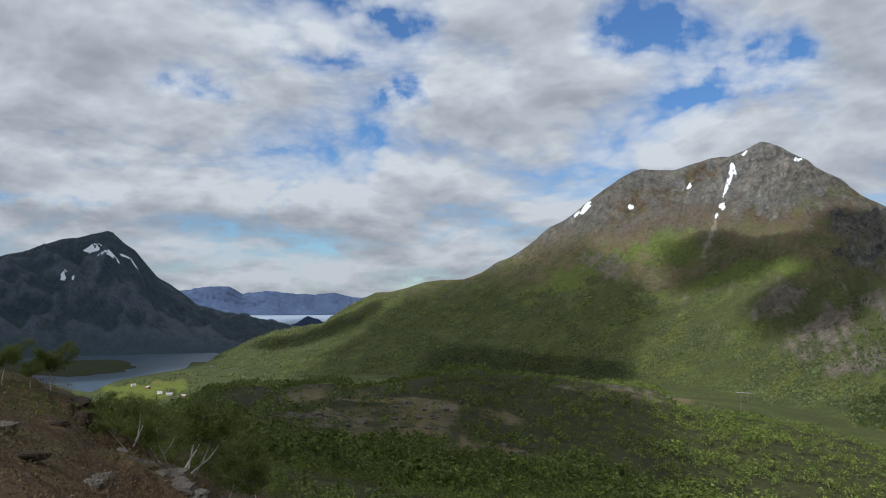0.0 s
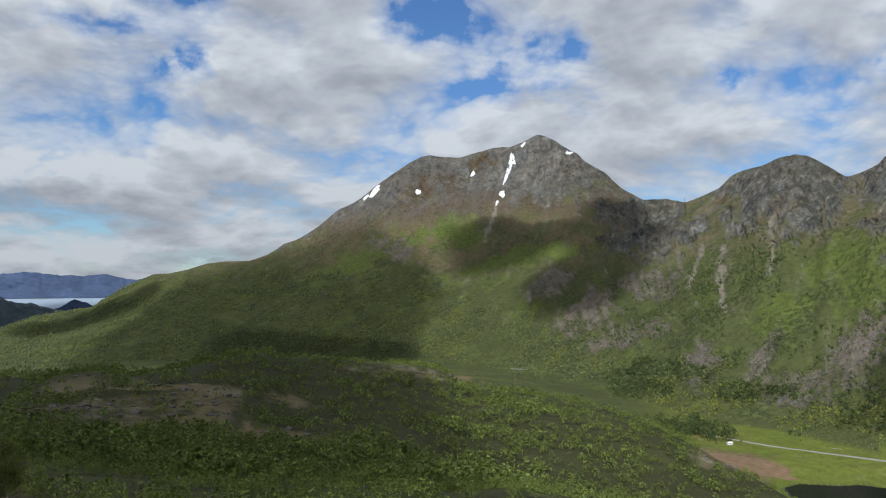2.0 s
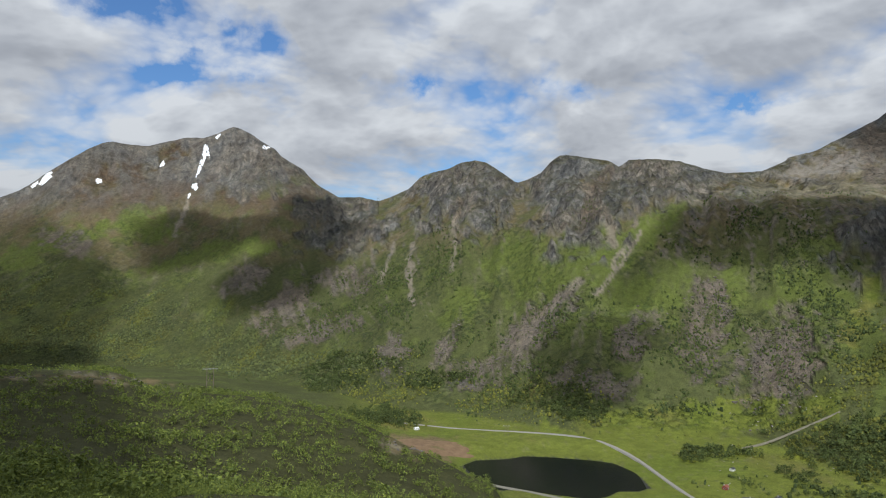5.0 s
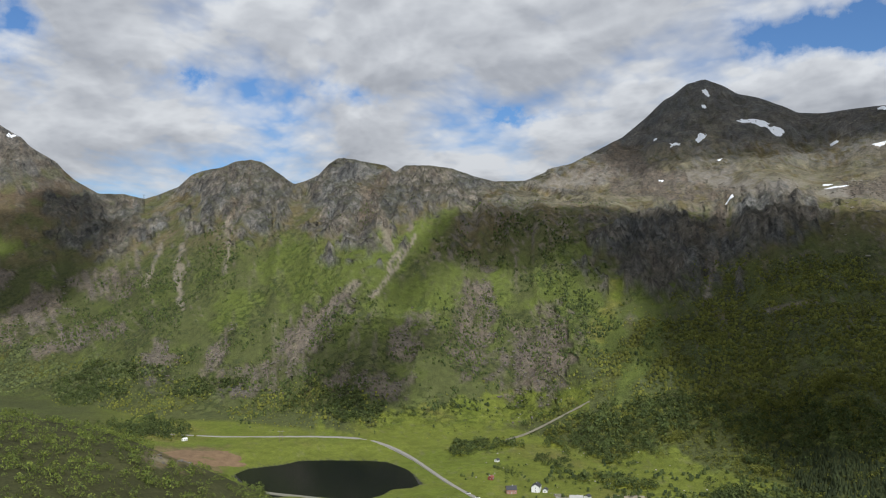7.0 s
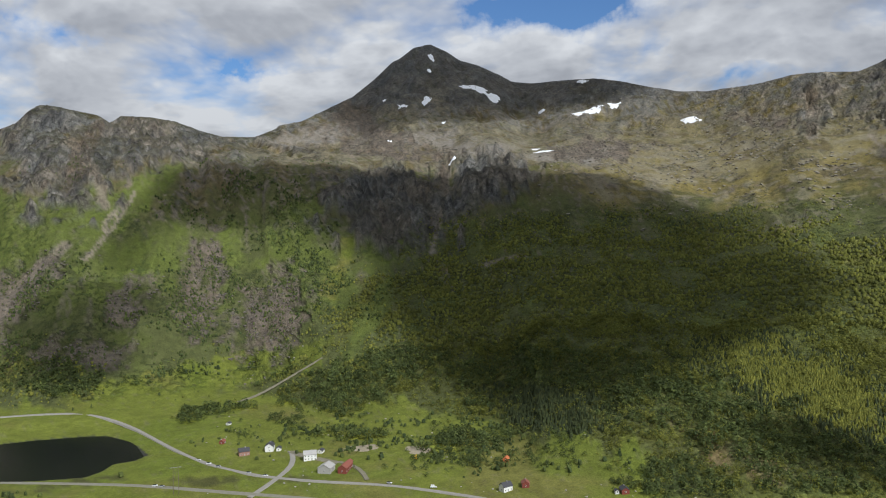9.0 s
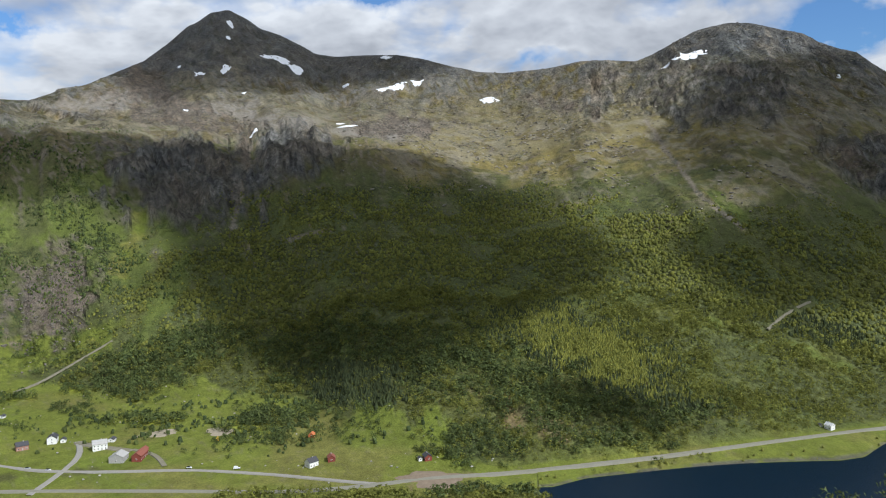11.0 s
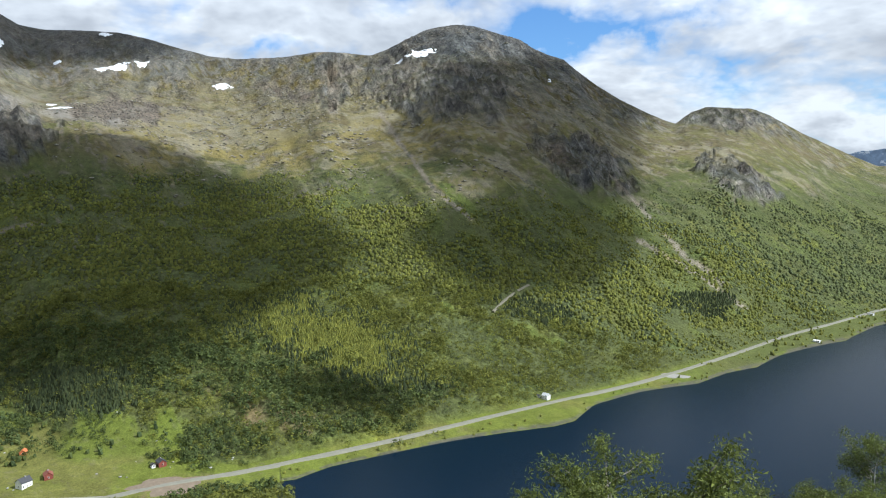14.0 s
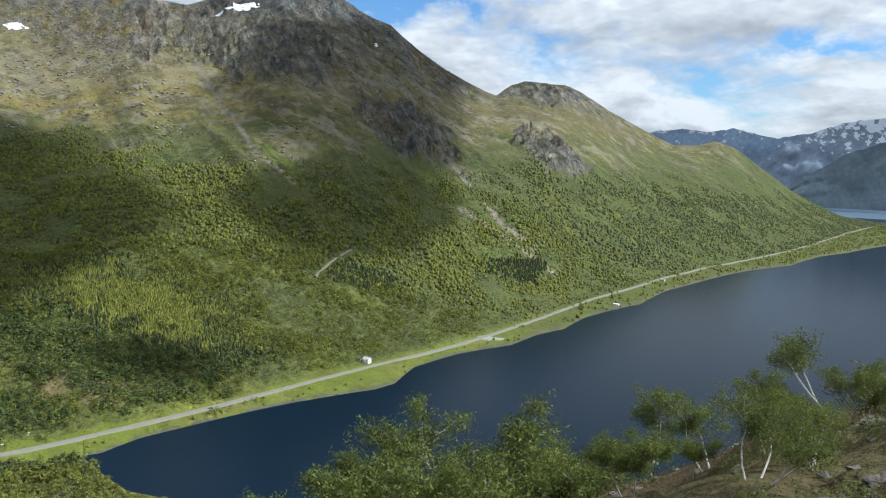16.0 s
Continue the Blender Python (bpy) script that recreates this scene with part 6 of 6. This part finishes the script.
house(at(86.07, -18.23), 20, 8, 6, 3.0, 5.0, M_RED, M_DARKROOF, "dark red cabin at the edge of the wood", "cabin")
house(at(85.53, -18.31), 20, 4, 3, 2.2, 3.2, M_WHITE, M_DARKROOF, "small white shed beside the red cabin", chimney=False)
house(at(114.01, -14.87), 30, 7, 6, 4.0, 6.2, M_WHITE, paint("pale_roof", (0.55, 0.55, 0.54)), "lone white house with a pale grey roof above the shore road", storeys=2)
house(at(113.46, -14.76), 30, 3, 2.5, 2.0, 2.8, M_WHITE, M_DARKROOF, "small pale shed beside the lone white house", chimney=False)
house(at(35.48, -10.96), 0, 6, 4, 2.4, 3.6, M_WHITE, M_WHITE, "small white hut beside the valley road", chimney=False)
house(at(132.27, -10.02), 25, 9, 5, 2.4, 3.4, M_WHITE, M_WHITE, "low white boathouse on the shore", "boathouse", chimney=False)
# a caravan, given the walls and roof of a small house
house(at(135.37, -8.04), 25, 10, 6, 2.6, 4.0, M_WHITE, M_GREY, "white caravan beside the far shore road, built as a small house", "cabin", chimney=False)
for a, e, w, t, wl in ((-19.77, -6.41, 11, 10, M_WHITE), (-20.54, -6.04, 9, -20, M_RED), (-19.15, -6.55, 14, 5, M_GREY), (-21.48, -5.85, 9, 40, M_WHITE), (-18.22, -6.70, 10, 0, M_RED)):
    house(at(a, e), t, w, 7, 3.6, 6.0, wl, M_GREY, "far small house in the village by the fjord")["group"] = "houses by the fjord"


# ---- cars ----
def car(place, turn, paintwork, label, length=4.4, height=1.5):
    """A parked or passing car: body, cabin glass, four wheels."""
    base = new("van" if height > 1.8 else "car", None)
    base.matrix_world = Matrix.Translation(place) @ Matrix.Rotation(radians(turn), 4, "Z")
    tagged(base, label, "van" if height > 1.8 else "car")
    l = length / 2
    bm = bmesh.new()
    prof = [(-l, 0.35), (l, 0.35), (l, 0.75), (l * 0.92, 0.92), (l * 0.45, 1.0), (-l * 0.95, 1.0), (-l, 0.8)]
    a = [bm.verts.new((x, -0.88, z)) for x, z in prof]
    b = [bm.verts.new((x, 0.88, z)) for x, z in prof]
    bm.faces.new(a)
    bm.faces.new(b[::-1])
    for k in range(len(prof)):
        bm.faces.new((a[k - 1], b[k - 1], b[k], a[k]))
    bmesh.ops.recalc_face_normals(bm, faces=bm.faces[:])
    part("body", bm, paintwork, base)
    bm = bmesh.new()
    prof = [(l * 0.45, 1.0), (l * 0.15, height), (-l * 0.75, height), (-l * 0.95, 1.0)]
    a = [bm.verts.new((x, -0.8, z)) for x, z in prof]
    b = [bm.verts.new((x, 0.8, z)) for x, z in prof]
    bm.faces.new(a)
    bm.faces.new(b[::-1])
    for k in range(4):
        bm.faces.new((a[k - 1], b[k - 1], b[k], a[k]))
    bmesh.ops.recalc_face_normals(bm, faces=bm.faces[:])
    part("cabin", bm, M_GLASS if height < 1.8 else paintwork, base, "dark glazed cabin" if height < 1.8 else "")
    for x in (-l * 0.62, l * 0.62):
        for y in (-0.8, 0.8):
            bm = bmesh.new()
            bmesh.ops.create_cone(bm, cap_ends=True, segments=10, radius1=0.33, radius2=0.33, depth=0.22)
            bmesh.ops.transform(bm, matrix=Matrix.Translation((x, y, 0.33)) @ Matrix.Rotation(math.pi / 2, 4, "X"), verts=bm.verts)
            part("wheel", bm, M_DARKROOF, base, "black tyre")
    return base


M_CARWHITE, M_CARSILVER = material("white_car_paint", (0.75, 0.76, 0.77), 0.3), material("silver_car_paint", (0.5, 0.52, 0.54), 0.3, 0.3)


def on_road(run, bearing, side=0.0):
    pts = sorted((a, r) for a, r, _ in run)
    a, r = zip(*pts)
    return on_ground(bearing, float(np.interp(bearing, a, r)) + side) + Vector((0, 0, 0.5))


for b, _, m in ((55.48, -15.43, M_CARWHITE), (56.16, -15.72, M_CARWHITE), (56.81, -15.93, M_CARSILVER), (58.86, -16.38, M_CARSILVER), (60.04, -16.66, M_CARWHITE), (68.94, -17.46, M_CARWHITE)):
    car(on_road(ROAD_VALLEY[2:16], b, 2.0), -b - 25, m, "small pale car on the narrow valley road")["group"] = "cars on the valley road"
for b, _, m in ((52.57, -16.86, M_CARWHITE), (53.01, -16.95, M_CARSILVER)):
    car(on_road(ROAD_SHORE, b), -b - 10, m, "pale car driving on the lake road")["group"] = "cars on the lake road"
car(on_road(ROAD_VALLEY[2:16], 72.2, 6.0), -75, M_CARWHITE, "white delivery van parked beside the road", 5.6, 2.3)


def digger(place, turn, label):
    """A tracked excavator: two tracks, house, cab, boom, stick and bucket."""
    base = new("excavator", None)
    base.matrix_world = Matrix.Translation(place) @ Matrix.Rotation(radians(turn), 4, "Z")
    tagged(base, label, "excavator")
    for y in (-1.1, 1.1):
        bm = bmesh.new()
        box(bm, -1.8, 1.8, y - 0.3, y + 0.3, 0.05, 0.85)
        bmesh.ops.bevel(bm, geom=bm.edges[:], offset=0.2, segments=1, affect="EDGES")
        part("track", bm, M_DARKROOF, base, "black crawler track")
    for name, dims, mat in (("engine_house", (-2.0, 0.7, -1.3, 1.3, 0.95, 2.1), M_DIGGER), ("cab", (0.2, 1.7, 0.1, 1.25, 0.95, 2.9), M_DIGGER), ("cab_window", (0.35, 1.73, 0.2, 1.28, 1.8, 2.7), M_GLASS)):
        bm = bmesh.new()
        box(bm, *dims)
        part(name, bm, mat, base)
    for name, a, b in (("boom", (1.2, -0.4, 1.5), (3.6, -0.4, 4.0)), ("stick", (3.6, -0.4, 4.0), (5.4, -0.4, 1.6))):
        bm = bmesh.new()
        rod(bm, a, b, 0.32, 0.22, 6)
        part(name, bm, M_DIGGER, base)
    bm = bmesh.new()
    box(bm, 4.8, 5.7, -0.9, 0.1, 0.3, 1.5)
    part("bucket", bm, M_DARKROOF, base, "dark steel bucket")
    return base


# ---- power line ----
def rod(bm, a, b, r0, r1, n=6):
    """A tapered round rod between two points."""
    a, b = Vector(a), Vector(b)
    d = (b - a).normalized()
    u = d.orthogonal().normalized()
    v = d.cross(u)
    ring = [[bm.verts.new(p + (u * math.cos(6.2832 * k / n) + v * math.sin(6.2832 * k / n)) * r) for k in range(n)] for p, r in ((a, r0), (b, r1))]
    for k in range(n):
        bm.faces.new((ring[0][k], ring[0][(k + 1) % n], ring[1][(k + 1) % n], ring[1][k]))
    bm.faces.new(ring[1])


def h_pole(place, turn, tall, label):
    """A timber twin-pole mast with a crossarm, braces and insulators."""
    base = new("power_mast", None)
    base.matrix_world = Matrix.Translation(place) @ Matrix.Rotation(radians(turn), 4, "Z")
    tagged(base, label, "power mast", group="power line masts")
    for x in (-2.2, 2.2):
        bm = bmesh.new()
        rod(bm, (x, 0, -1), (x * 0.92, 0, tall), 0.24, 0.17)
        part("pole", bm, M_TIMBER, base)
    bm = bmesh.new()
    box(bm, -4.8, 4.8, -0.12, 0.12, tall - 1.4, tall - 1.1)
    part("crossarm", bm, M_STEEL, base, "steel crossarm")
    for x0, x1 in ((-2.1, 2.1), (2.1, -2.1)):
        bm = bmesh.new()
        rod(bm, (x0, 0.15, tall * 0.5), (x1, 0.15, tall - 1.6), 0.09, 0.09, 5)
        part("brace", bm, M_TIMBER, base)
    for x in (-4.5, 0, 4.5):
        bm = bmesh.new()
        rod(bm, (x, 0, tall - 1.4), (x, 0, tall - 2.6), 0.1, 0.1, 6)
        part("insulator", bm, M_GLASS, base, "dark glass insulator")
    return base


M_DIGGER = material("yellow_machine_paint", (0.62, 0.36, 0.03), 0.5, grain=0.1, scale=2.0)
digger(at(70.93, -16.18), 20, "yellow tracked excavator standing in the meadow")
h_pole(at(42.03, -11.43), -45, 15, "timber twin-pole mast beside the valley road")
h_pole(on_ground(20.9, 520), -30, 22, "timber twin-pole mast behind the wooded hillock")
h_pole(at(32.75, 5.54), -30, 16, "far mast standing on the mountain saddle")
h_pole(at(53.93, -17.31), -55, 24, "tall steel-grey mast beside the lake road")


# ---- birches near the eye ----
def tube(bm, pts, r0, r1, n=6):
    """A tapered tube through the points."""
    rings = []
    for i, p in enumerate(pts):
        d = (pts[min(i + 1, len(pts) - 1)] - pts[max(i - 1, 0)]).normalized()
        u = d.orthogonal().normalized()
        v = d.cross(u)
        r = r0 + (r1 - r0) * i / (len(pts) - 1)
        rings.append([bm.verts.new(p + (u * math.cos(6.2832 * k / n) + v * math.sin(6.2832 * k / n)) * r) for k in range(n)])
    for a, b in zip(rings, rings[1:]):
        for k in range(n):
            bm.faces.new((a[k], a[(k + 1) % n], b[(k + 1) % n], b[k]))
    bm.faces.new(rings[-1])


def crooked(rnd, start, way, length, wander, n=6):
    pts = [Vector(start)]
    d = Vector(way).normalized()
    for _ in range(n):
        d = (d + Vector((rnd.uniform(-1, 1), rnd.uniform(-1, 1), rnd.uniform(-0.6, 0.9))) * wander).normalized()
        pts.append(pts[-1] + d * length / n)
    return pts


def birch(height, seed, stems=2, lean=0.2, leaves=2600, spread=0.45, bark=None):
    """A mountain birch: crooked pale stems, limbs, and a thin crown of small leaves."""
    rnd = random.Random(seed)
    base = new("birch_tree", None)
    tips = []
    for s in range(stems):
        t = 6.2832 * (s + rnd.random()) / stems
        bm = bmesh.new()
        l = height * rnd.uniform(0.62, 0.85)
        trunk = crooked(rnd, (0.12 * math.cos(t), 0.12 * math.sin(t), -0.35), (lean * math.cos(t) * 1.6, lean * math.sin(t) * 1.6, 1), l, 0.22, 8)
        tube(bm, trunk, 0.0125 * height, 0.004 * height, 7)
        part("trunk", bm, bark or M_BARK, base, "crooked pale birch stem")
        for k in range(rnd.randint(8, 11)):
            i = rnd.randint(5, 8)
            a = rnd.random() * 6.2832
            way = Vector((math.cos(a), math.sin(a), rnd.uniform(0.25, 1.0)))
            limb = crooked(rnd, trunk[i], way, height * rnd.uniform(0.2, spread), 0.26, 5)
            bm = bmesh.new()
            tube(bm, limb, 0.0055 * height, 0.0015 * height, 5)
            part("limb", bm, M_LIMB, base, "thin grey-brown limb")
            tips += limb[2:] * 2 + [limb[-1]] * 2
        tips += trunk[-2:]
    nr = np.random.default_rng(seed)
    c = np.array([t[:] for t in tips])[nr.integers(0, len(tips), leaves // 16)]
    c = c + nr.normal(size=c.shape) * height * 0.028
    c = np.repeat(c, 16, axis=0) + nr.normal(size=(len(c) * 16, 3)) * height * (0.034, 0.034, 0.022)
    d = nr.normal(size=(len(c), 2, 3))
    d /= np.linalg.norm(d, axis=-1, keepdims=True)
    sz = (0.029 + 0.025 * nr.random(len(c)))[:, None]
    v = np.stack([c - d[:, 0] * sz, c + d[:, 1] * sz * 0.7, c + d[:, 0] * sz], 1).reshape(-1, 3)
    crown = sheet("crown", v, np.arange(len(v)).reshape(-1, 3), M_LEAF, smooth=False)
    crown.parent = base
    crown["label"] = "airy crown of small green leaves"
    TOPS.append(float(np.percentile(v[:, 2], 99.5)))
    return base


TOPS = []
M_LIMB = material("birch_limb", (0.24, 0.21, 0.17), 0.85, grain=0.3, scale=8.0)
M_PALEBARK = material("weathered_birch_bark", (0.52, 0.49, 0.43), 0.8, grain=0.4, scale=8.0)
KINDS = [birch(3.0, 11, 2, 0.22, 12000), birch(3.0, 23, 3, 0.35, 15000, 0.45, M_PALEBARK), birch(3.0, 37, 1, 0.12, 8000), birch(3.0, 41, 4, 0.75, 9500, 0.40, M_PALEBARK), birch(3.0, 59, 3, 0.3, 18000, 0.4)]
BIRCH_LABELS = ["slender mountain birch with pale crooked stems on the heath", "bushy mountain birch with several stems on the slope", "thin single-stemmed young birch on the heath", "gnarled leaning birch with bare white branches", "full leafy birch growing below the brow"]


def plant(bearing, distance, rise_top, kind, turn, first=set()):
    """Stands a birch on the ground, so tall that its top is at that rise above the eye's level."""
    g = on_ground(bearing, distance)
    tall = EYE + distance * math.tan(radians(rise_top)) - g.z
    ob = KINDS[kind]
    scale = max(0.35, tall / TOPS[kind])
    if kind in first:
        scale /= ob.scale.x
    m = Matrix.Translation(g) @ Matrix.Rotation(radians(turn), 4, "Z") @ Matrix.Scale(scale, 4)
    if kind in first:
        ob = copy_thing(ob, m)
    else:
        ob.matrix_world = m
        first.add(kind)
    return tagged(ob, BIRCH_LABELS[kind], "birch", group="birches near the viewpoint")


def foot(bearing, rise):
    """How far off the ground lies at that rise, on the hill round the eye."""
    g = in_sight(bearing, rise)
    return math.hypot(g.x, g.y)


# bearing and rise of the foot, rise of the top, kind
for i, (b, f, e, k) in enumerate([
        (-25.98, -5.85, -2.7, 2), (-28.90, -5.35, -2.55, 2), (-27.40, -5.55, -4.1, 2), (-22.40, -8.70, -6.05, 1), (-21.30, -9.60, -6.3, 1), (-18.35, -11.50, -6.5, 3), (-17.60, -11.60, -6.6, 0),
        (133.60, -22.60, -17.6, 0), (135.50, -20.90, -15.7, 1), (142.00, -20.40, -14.9, 3), (143.00, -18.60, -13.4, 1), (145.60, -19.00, -15.4, 3), (147.40, -15.90, -10.9, 3), (150.20, -15.60, -11.9, 1),
        (138.20, -21.00, -18.0, 2), (139.40, -20.20, -15.4, 3), (144.20, -17.40, -13.9, 0), (148.90, -15.40, -12.2, 4), (131.60, -22.90, -19.2, 1)]):
    plant(b, foot(b, f), e, k, 67 * i)
# bearing and rise of the top, distance, kind: those that grow below the brow
for i, (b, e, d, k) in enumerate([
        (-19.88, -7.60, 31, 4), (-15.38, -8.90, 36, 4), (-13.43, -9.85, 33, 1), (-23.4, -6.9, 29, 4),
        (114.60, -22.34, 31, 4), (116.60, -22.00, 32, 1), (121.72, -20.16, 34, 4), (123.36, -20.95, 31, 1), (126.40, -19.41, 34, 4), (128.13, -20.47, 31, 1), (111.64, -23.62, 31, 4), (119.37, -23.01, 30, 1), (124.98, -21.06, 36, 1),
        (130.40, -20.40, 34, 4), (152.44, -10.12, 36, 0)]):
    plant(b, d, e, k, 53 * i + 20)


def outcrop(name, bearing, rise, size, stretch, seed, mat, label, category):
    """A weathered block sunk in the turf, with split and rounded edges."""
    g = in_sight(bearing, rise)
    rnd = random.Random(seed)
    bm = bmesh.new()
    bmesh.ops.create_cube(bm, size=2.0)
    bmesh.ops.subdivide_edges(bm, edges=bm.edges[:], cuts=5, use_grid_fill=True)
    off = Vector((rnd.uniform(0, 50), rnd.uniform(0, 50), rnd.uniform(0, 50)))
    for v in bm.verts:
        d = v.co.normalized() * 1.1
        v.co = v.co.lerp(d, 0.45)
        v.co *= 1 + 0.32 * noise.noise(v.co * 1.3 + off) + 0.14 * noise.noise(v.co * 4.1 + off)
        v.co = Vector((v.co.x * size * stretch[0], v.co.y * size * stretch[1], v.co.z * size * stretch[2]))
    me = bpy.data.meshes.new(name)
    bm.to_mesh(me)
    bm.free()
    me.materials.append(mat)
    ob = new(name, me)
    ob.matrix_world = Matrix.Translation(g - Vector((0, 0, size * stretch[2] * 0.35))) @ Matrix.Rotation(rnd.uniform(0, 6.28), 4, "Z") @ Matrix.Rotation(rnd.uniform(-0.2, 0.2), 4, "X")
    return tagged(ob, label, category)


M_CRAG = material("weathered_crag", (0.115, 0.098, 0.080), 0.9, grain=0.5, scale=2.5, bump=0.06, bump_scale=7.0)
M_PEAT_SHADE = material("peat_and_hollow_shade", (0.048, 0.034, 0.023), 0.95, grain=0.4, scale=4.0, bump=0.05, bump_scale=9.0)
for i, (b, e, q, st) in enumerate([(-20.30, -10.75, 0.26, (1.6, 0.9, 0.4)), (-19.30, -11.25, 0.20, (1.5, 1.0, 0.5)), (-18.70, -11.75, 0.30, (1.3, 0.9, 0.7)), (-17.90, -12.45, 0.26, (1.2, 1.0, 0.8)), (-17.30, -13.05, 0.24, (1.5, 0.9, 0.7)),
                                   (-22.90, -11.60, 0.24, (1.5, 0.8, 0.5)), (149.60, -18.90, 0.22, (1.7, 0.9, 0.45)), (147.90, -20.60, 0.15, (1.4, 1.0, 0.6)), (149.00, -15.70, 0.34, (1.5, 1.0, 0.5))]):
    outcrop("rock_outcrop", b, e, q, st, 300 + i, M_CRAG, "weathered grey-brown rock showing through the heath", "rock")["group"] = "rocks in the heath"
# near-black peat blocks put in where the turf brow shades its hollow
for i, (b, e, q, st) in enumerate([(-24.70, -6.75, 0.34, (1.8, 0.7, 0.5)), (-24.20, -7.60, 0.36, (1.2, 0.8, 0.7)), (-25.70, -7.90, 0.15, (2.2, 0.8, 0.4)), (-27.30, -9.60, 0.13, (2.4, 0.8, 0.4)), (149.20, -20.00, 0.16, (2.2, 0.8, 0.4))]):
    outcrop("peat_shade_block", b, e, q, st, 330 + i, M_PEAT_SHADE, "dark peat block put in for the shaded hollow under the turf brow", "peat")["group"] = "peat banks in the heath"


# ---- heather, dwarf shrubs and stones on the heath ----
M_HEATHER = material("heather", (0.112, 0.074, 0.038), 0.9, grain=0.55, scale=0.5, spread=0.28)
M_DWARF = material("dwarf_birch", (0.115, 0.138, 0.036), 0.8, grain=0.5, scale=0.4, transmit=0.3, spread=0.35)
M_STONE = material("lichened_stone", (0.135, 0.120, 0.098), 0.9, grain=0.35, scale=1.5, bump=0.05, bump_scale=4.0)
close = ((GR > 7) & (GR < 48) & ((GA < -13) | (GA > 112))).astype(float)
p, r, _, _ = scatter(close * (0.5 + step(n2, 0.25, 0.5)) / np.clip(GR / 14, 0.6, 3), 10500, rng)
v1, t1 = leafy(p - (0, 0, 0.05), rng.uniform(0.12, 0.42, len(p)), 28, 0.058, rng)
tagged(sheet("heather", v1, t1, M_HEATHER, smooth=False), "low brown heather and crowberry on the heath", "heather", kind="stuff")
p, r, _, _ = scatter(close * step(fbm(GX / 5, GY / 5, 151, 3), 0.5, 0.7) * (GR > 9) * (0.25 + step(GA, 100, 120)) / np.clip(GR / 14, 0.6, 3), 2600, rng)
v1, t1 = leafy(p - (0, 0, 0.05), rng.uniform(0.2, 0.75, len(p)), 60, 0.055, rng)
tagged(sheet("dwarf_birch", v1, t1, M_DWARF, smooth=False), "knee-high green dwarf birch among the heather", "shrubs", kind="stuff")
p, r, _, _ = scatter(close * (GR > 12) * (0.2 + step(fbm(GX / 3, GY / 3, 153, 3), 0.52, 0.6)), 260, rng)
s0 = rng.uniform(0.06, 0.26, len(p)) * rng.uniform(0.5, 1.0, len(p))
stuff_of("stones", p - (0, 0, 0.08), s0 * 1.3, s0 * 0.7, ICO, M_STONE, "small pale lichened stones in the heather", "stones", rng, 0.3)
p, r, _, _ = scatter(np.clip(heath, 0, 1) * hill, 260, rng)
s0 = rng.uniform(0.3, 1.0, len(p))
stuff_of("boulders", p - (0, 0, 0.3), s0 * 1.3, s0 * 0.7, ICO, M_STONE, "grey boulders on the bare top of the hillock", "boulders", rng, 0.3)
p, r, _, _ = scatter((scree + 0.3 * speck * step(GZ, 150, 300)) * dry * (GR < 2400), 5200, rng)
s0 = rng.uniform(0.8, 2.6, len(p))
stuff_of("boulders", p - (0, 0, 0.5), s0 * 1.2, s0 * 0.7, OCTA, M_STONE, "grey boulders strewn over scree and mountain pasture", "boulders", rng, 0.3)
M_PALESTONE = material("pale_field_stone", (0.34, 0.33, 0.30), 0.9, grain=0.3, scale=1.0)
p, r, _, _ = scatter(meadow * (GA > 56) * (GA < 92) * step(fbm(GX / 35, GY / 35, 211, 3), 0.5, 0.6) * verge, 330, rng)
s0 = rng.uniform(0.35, 1.1, len(p))
stuff_of("field_stones", p - (0, 0, 0.15), s0 * 1.2, s0 * 0.6, ICO, M_PALESTONE, "pale stones lying in the rough pasture", "stones", rng, 0.3)
p, r, _, _ = scatter(sunny * (GA > 78) * (GA < 118) * (1 - rock) * step(fbm(GX / 60, GY / 60, 217, 3), 0.45, 0.58) * (KK < 12.6), 1500, rng)
s0 = rng.uniform(0.8, 3.0, len(p))
M_SLAB = material("weathered_slab", (0.25, 0.228, 0.18), 0.9, grain=0.3, scale=0.6)
stuff_of("boulders", p - (0, 0, 0.6), s0 * 1.4, s0 * 0.6, ICO, M_SLAB, "pale boulders and slabs on the sunny mountain pasture", "boulders", rng, 0.35)
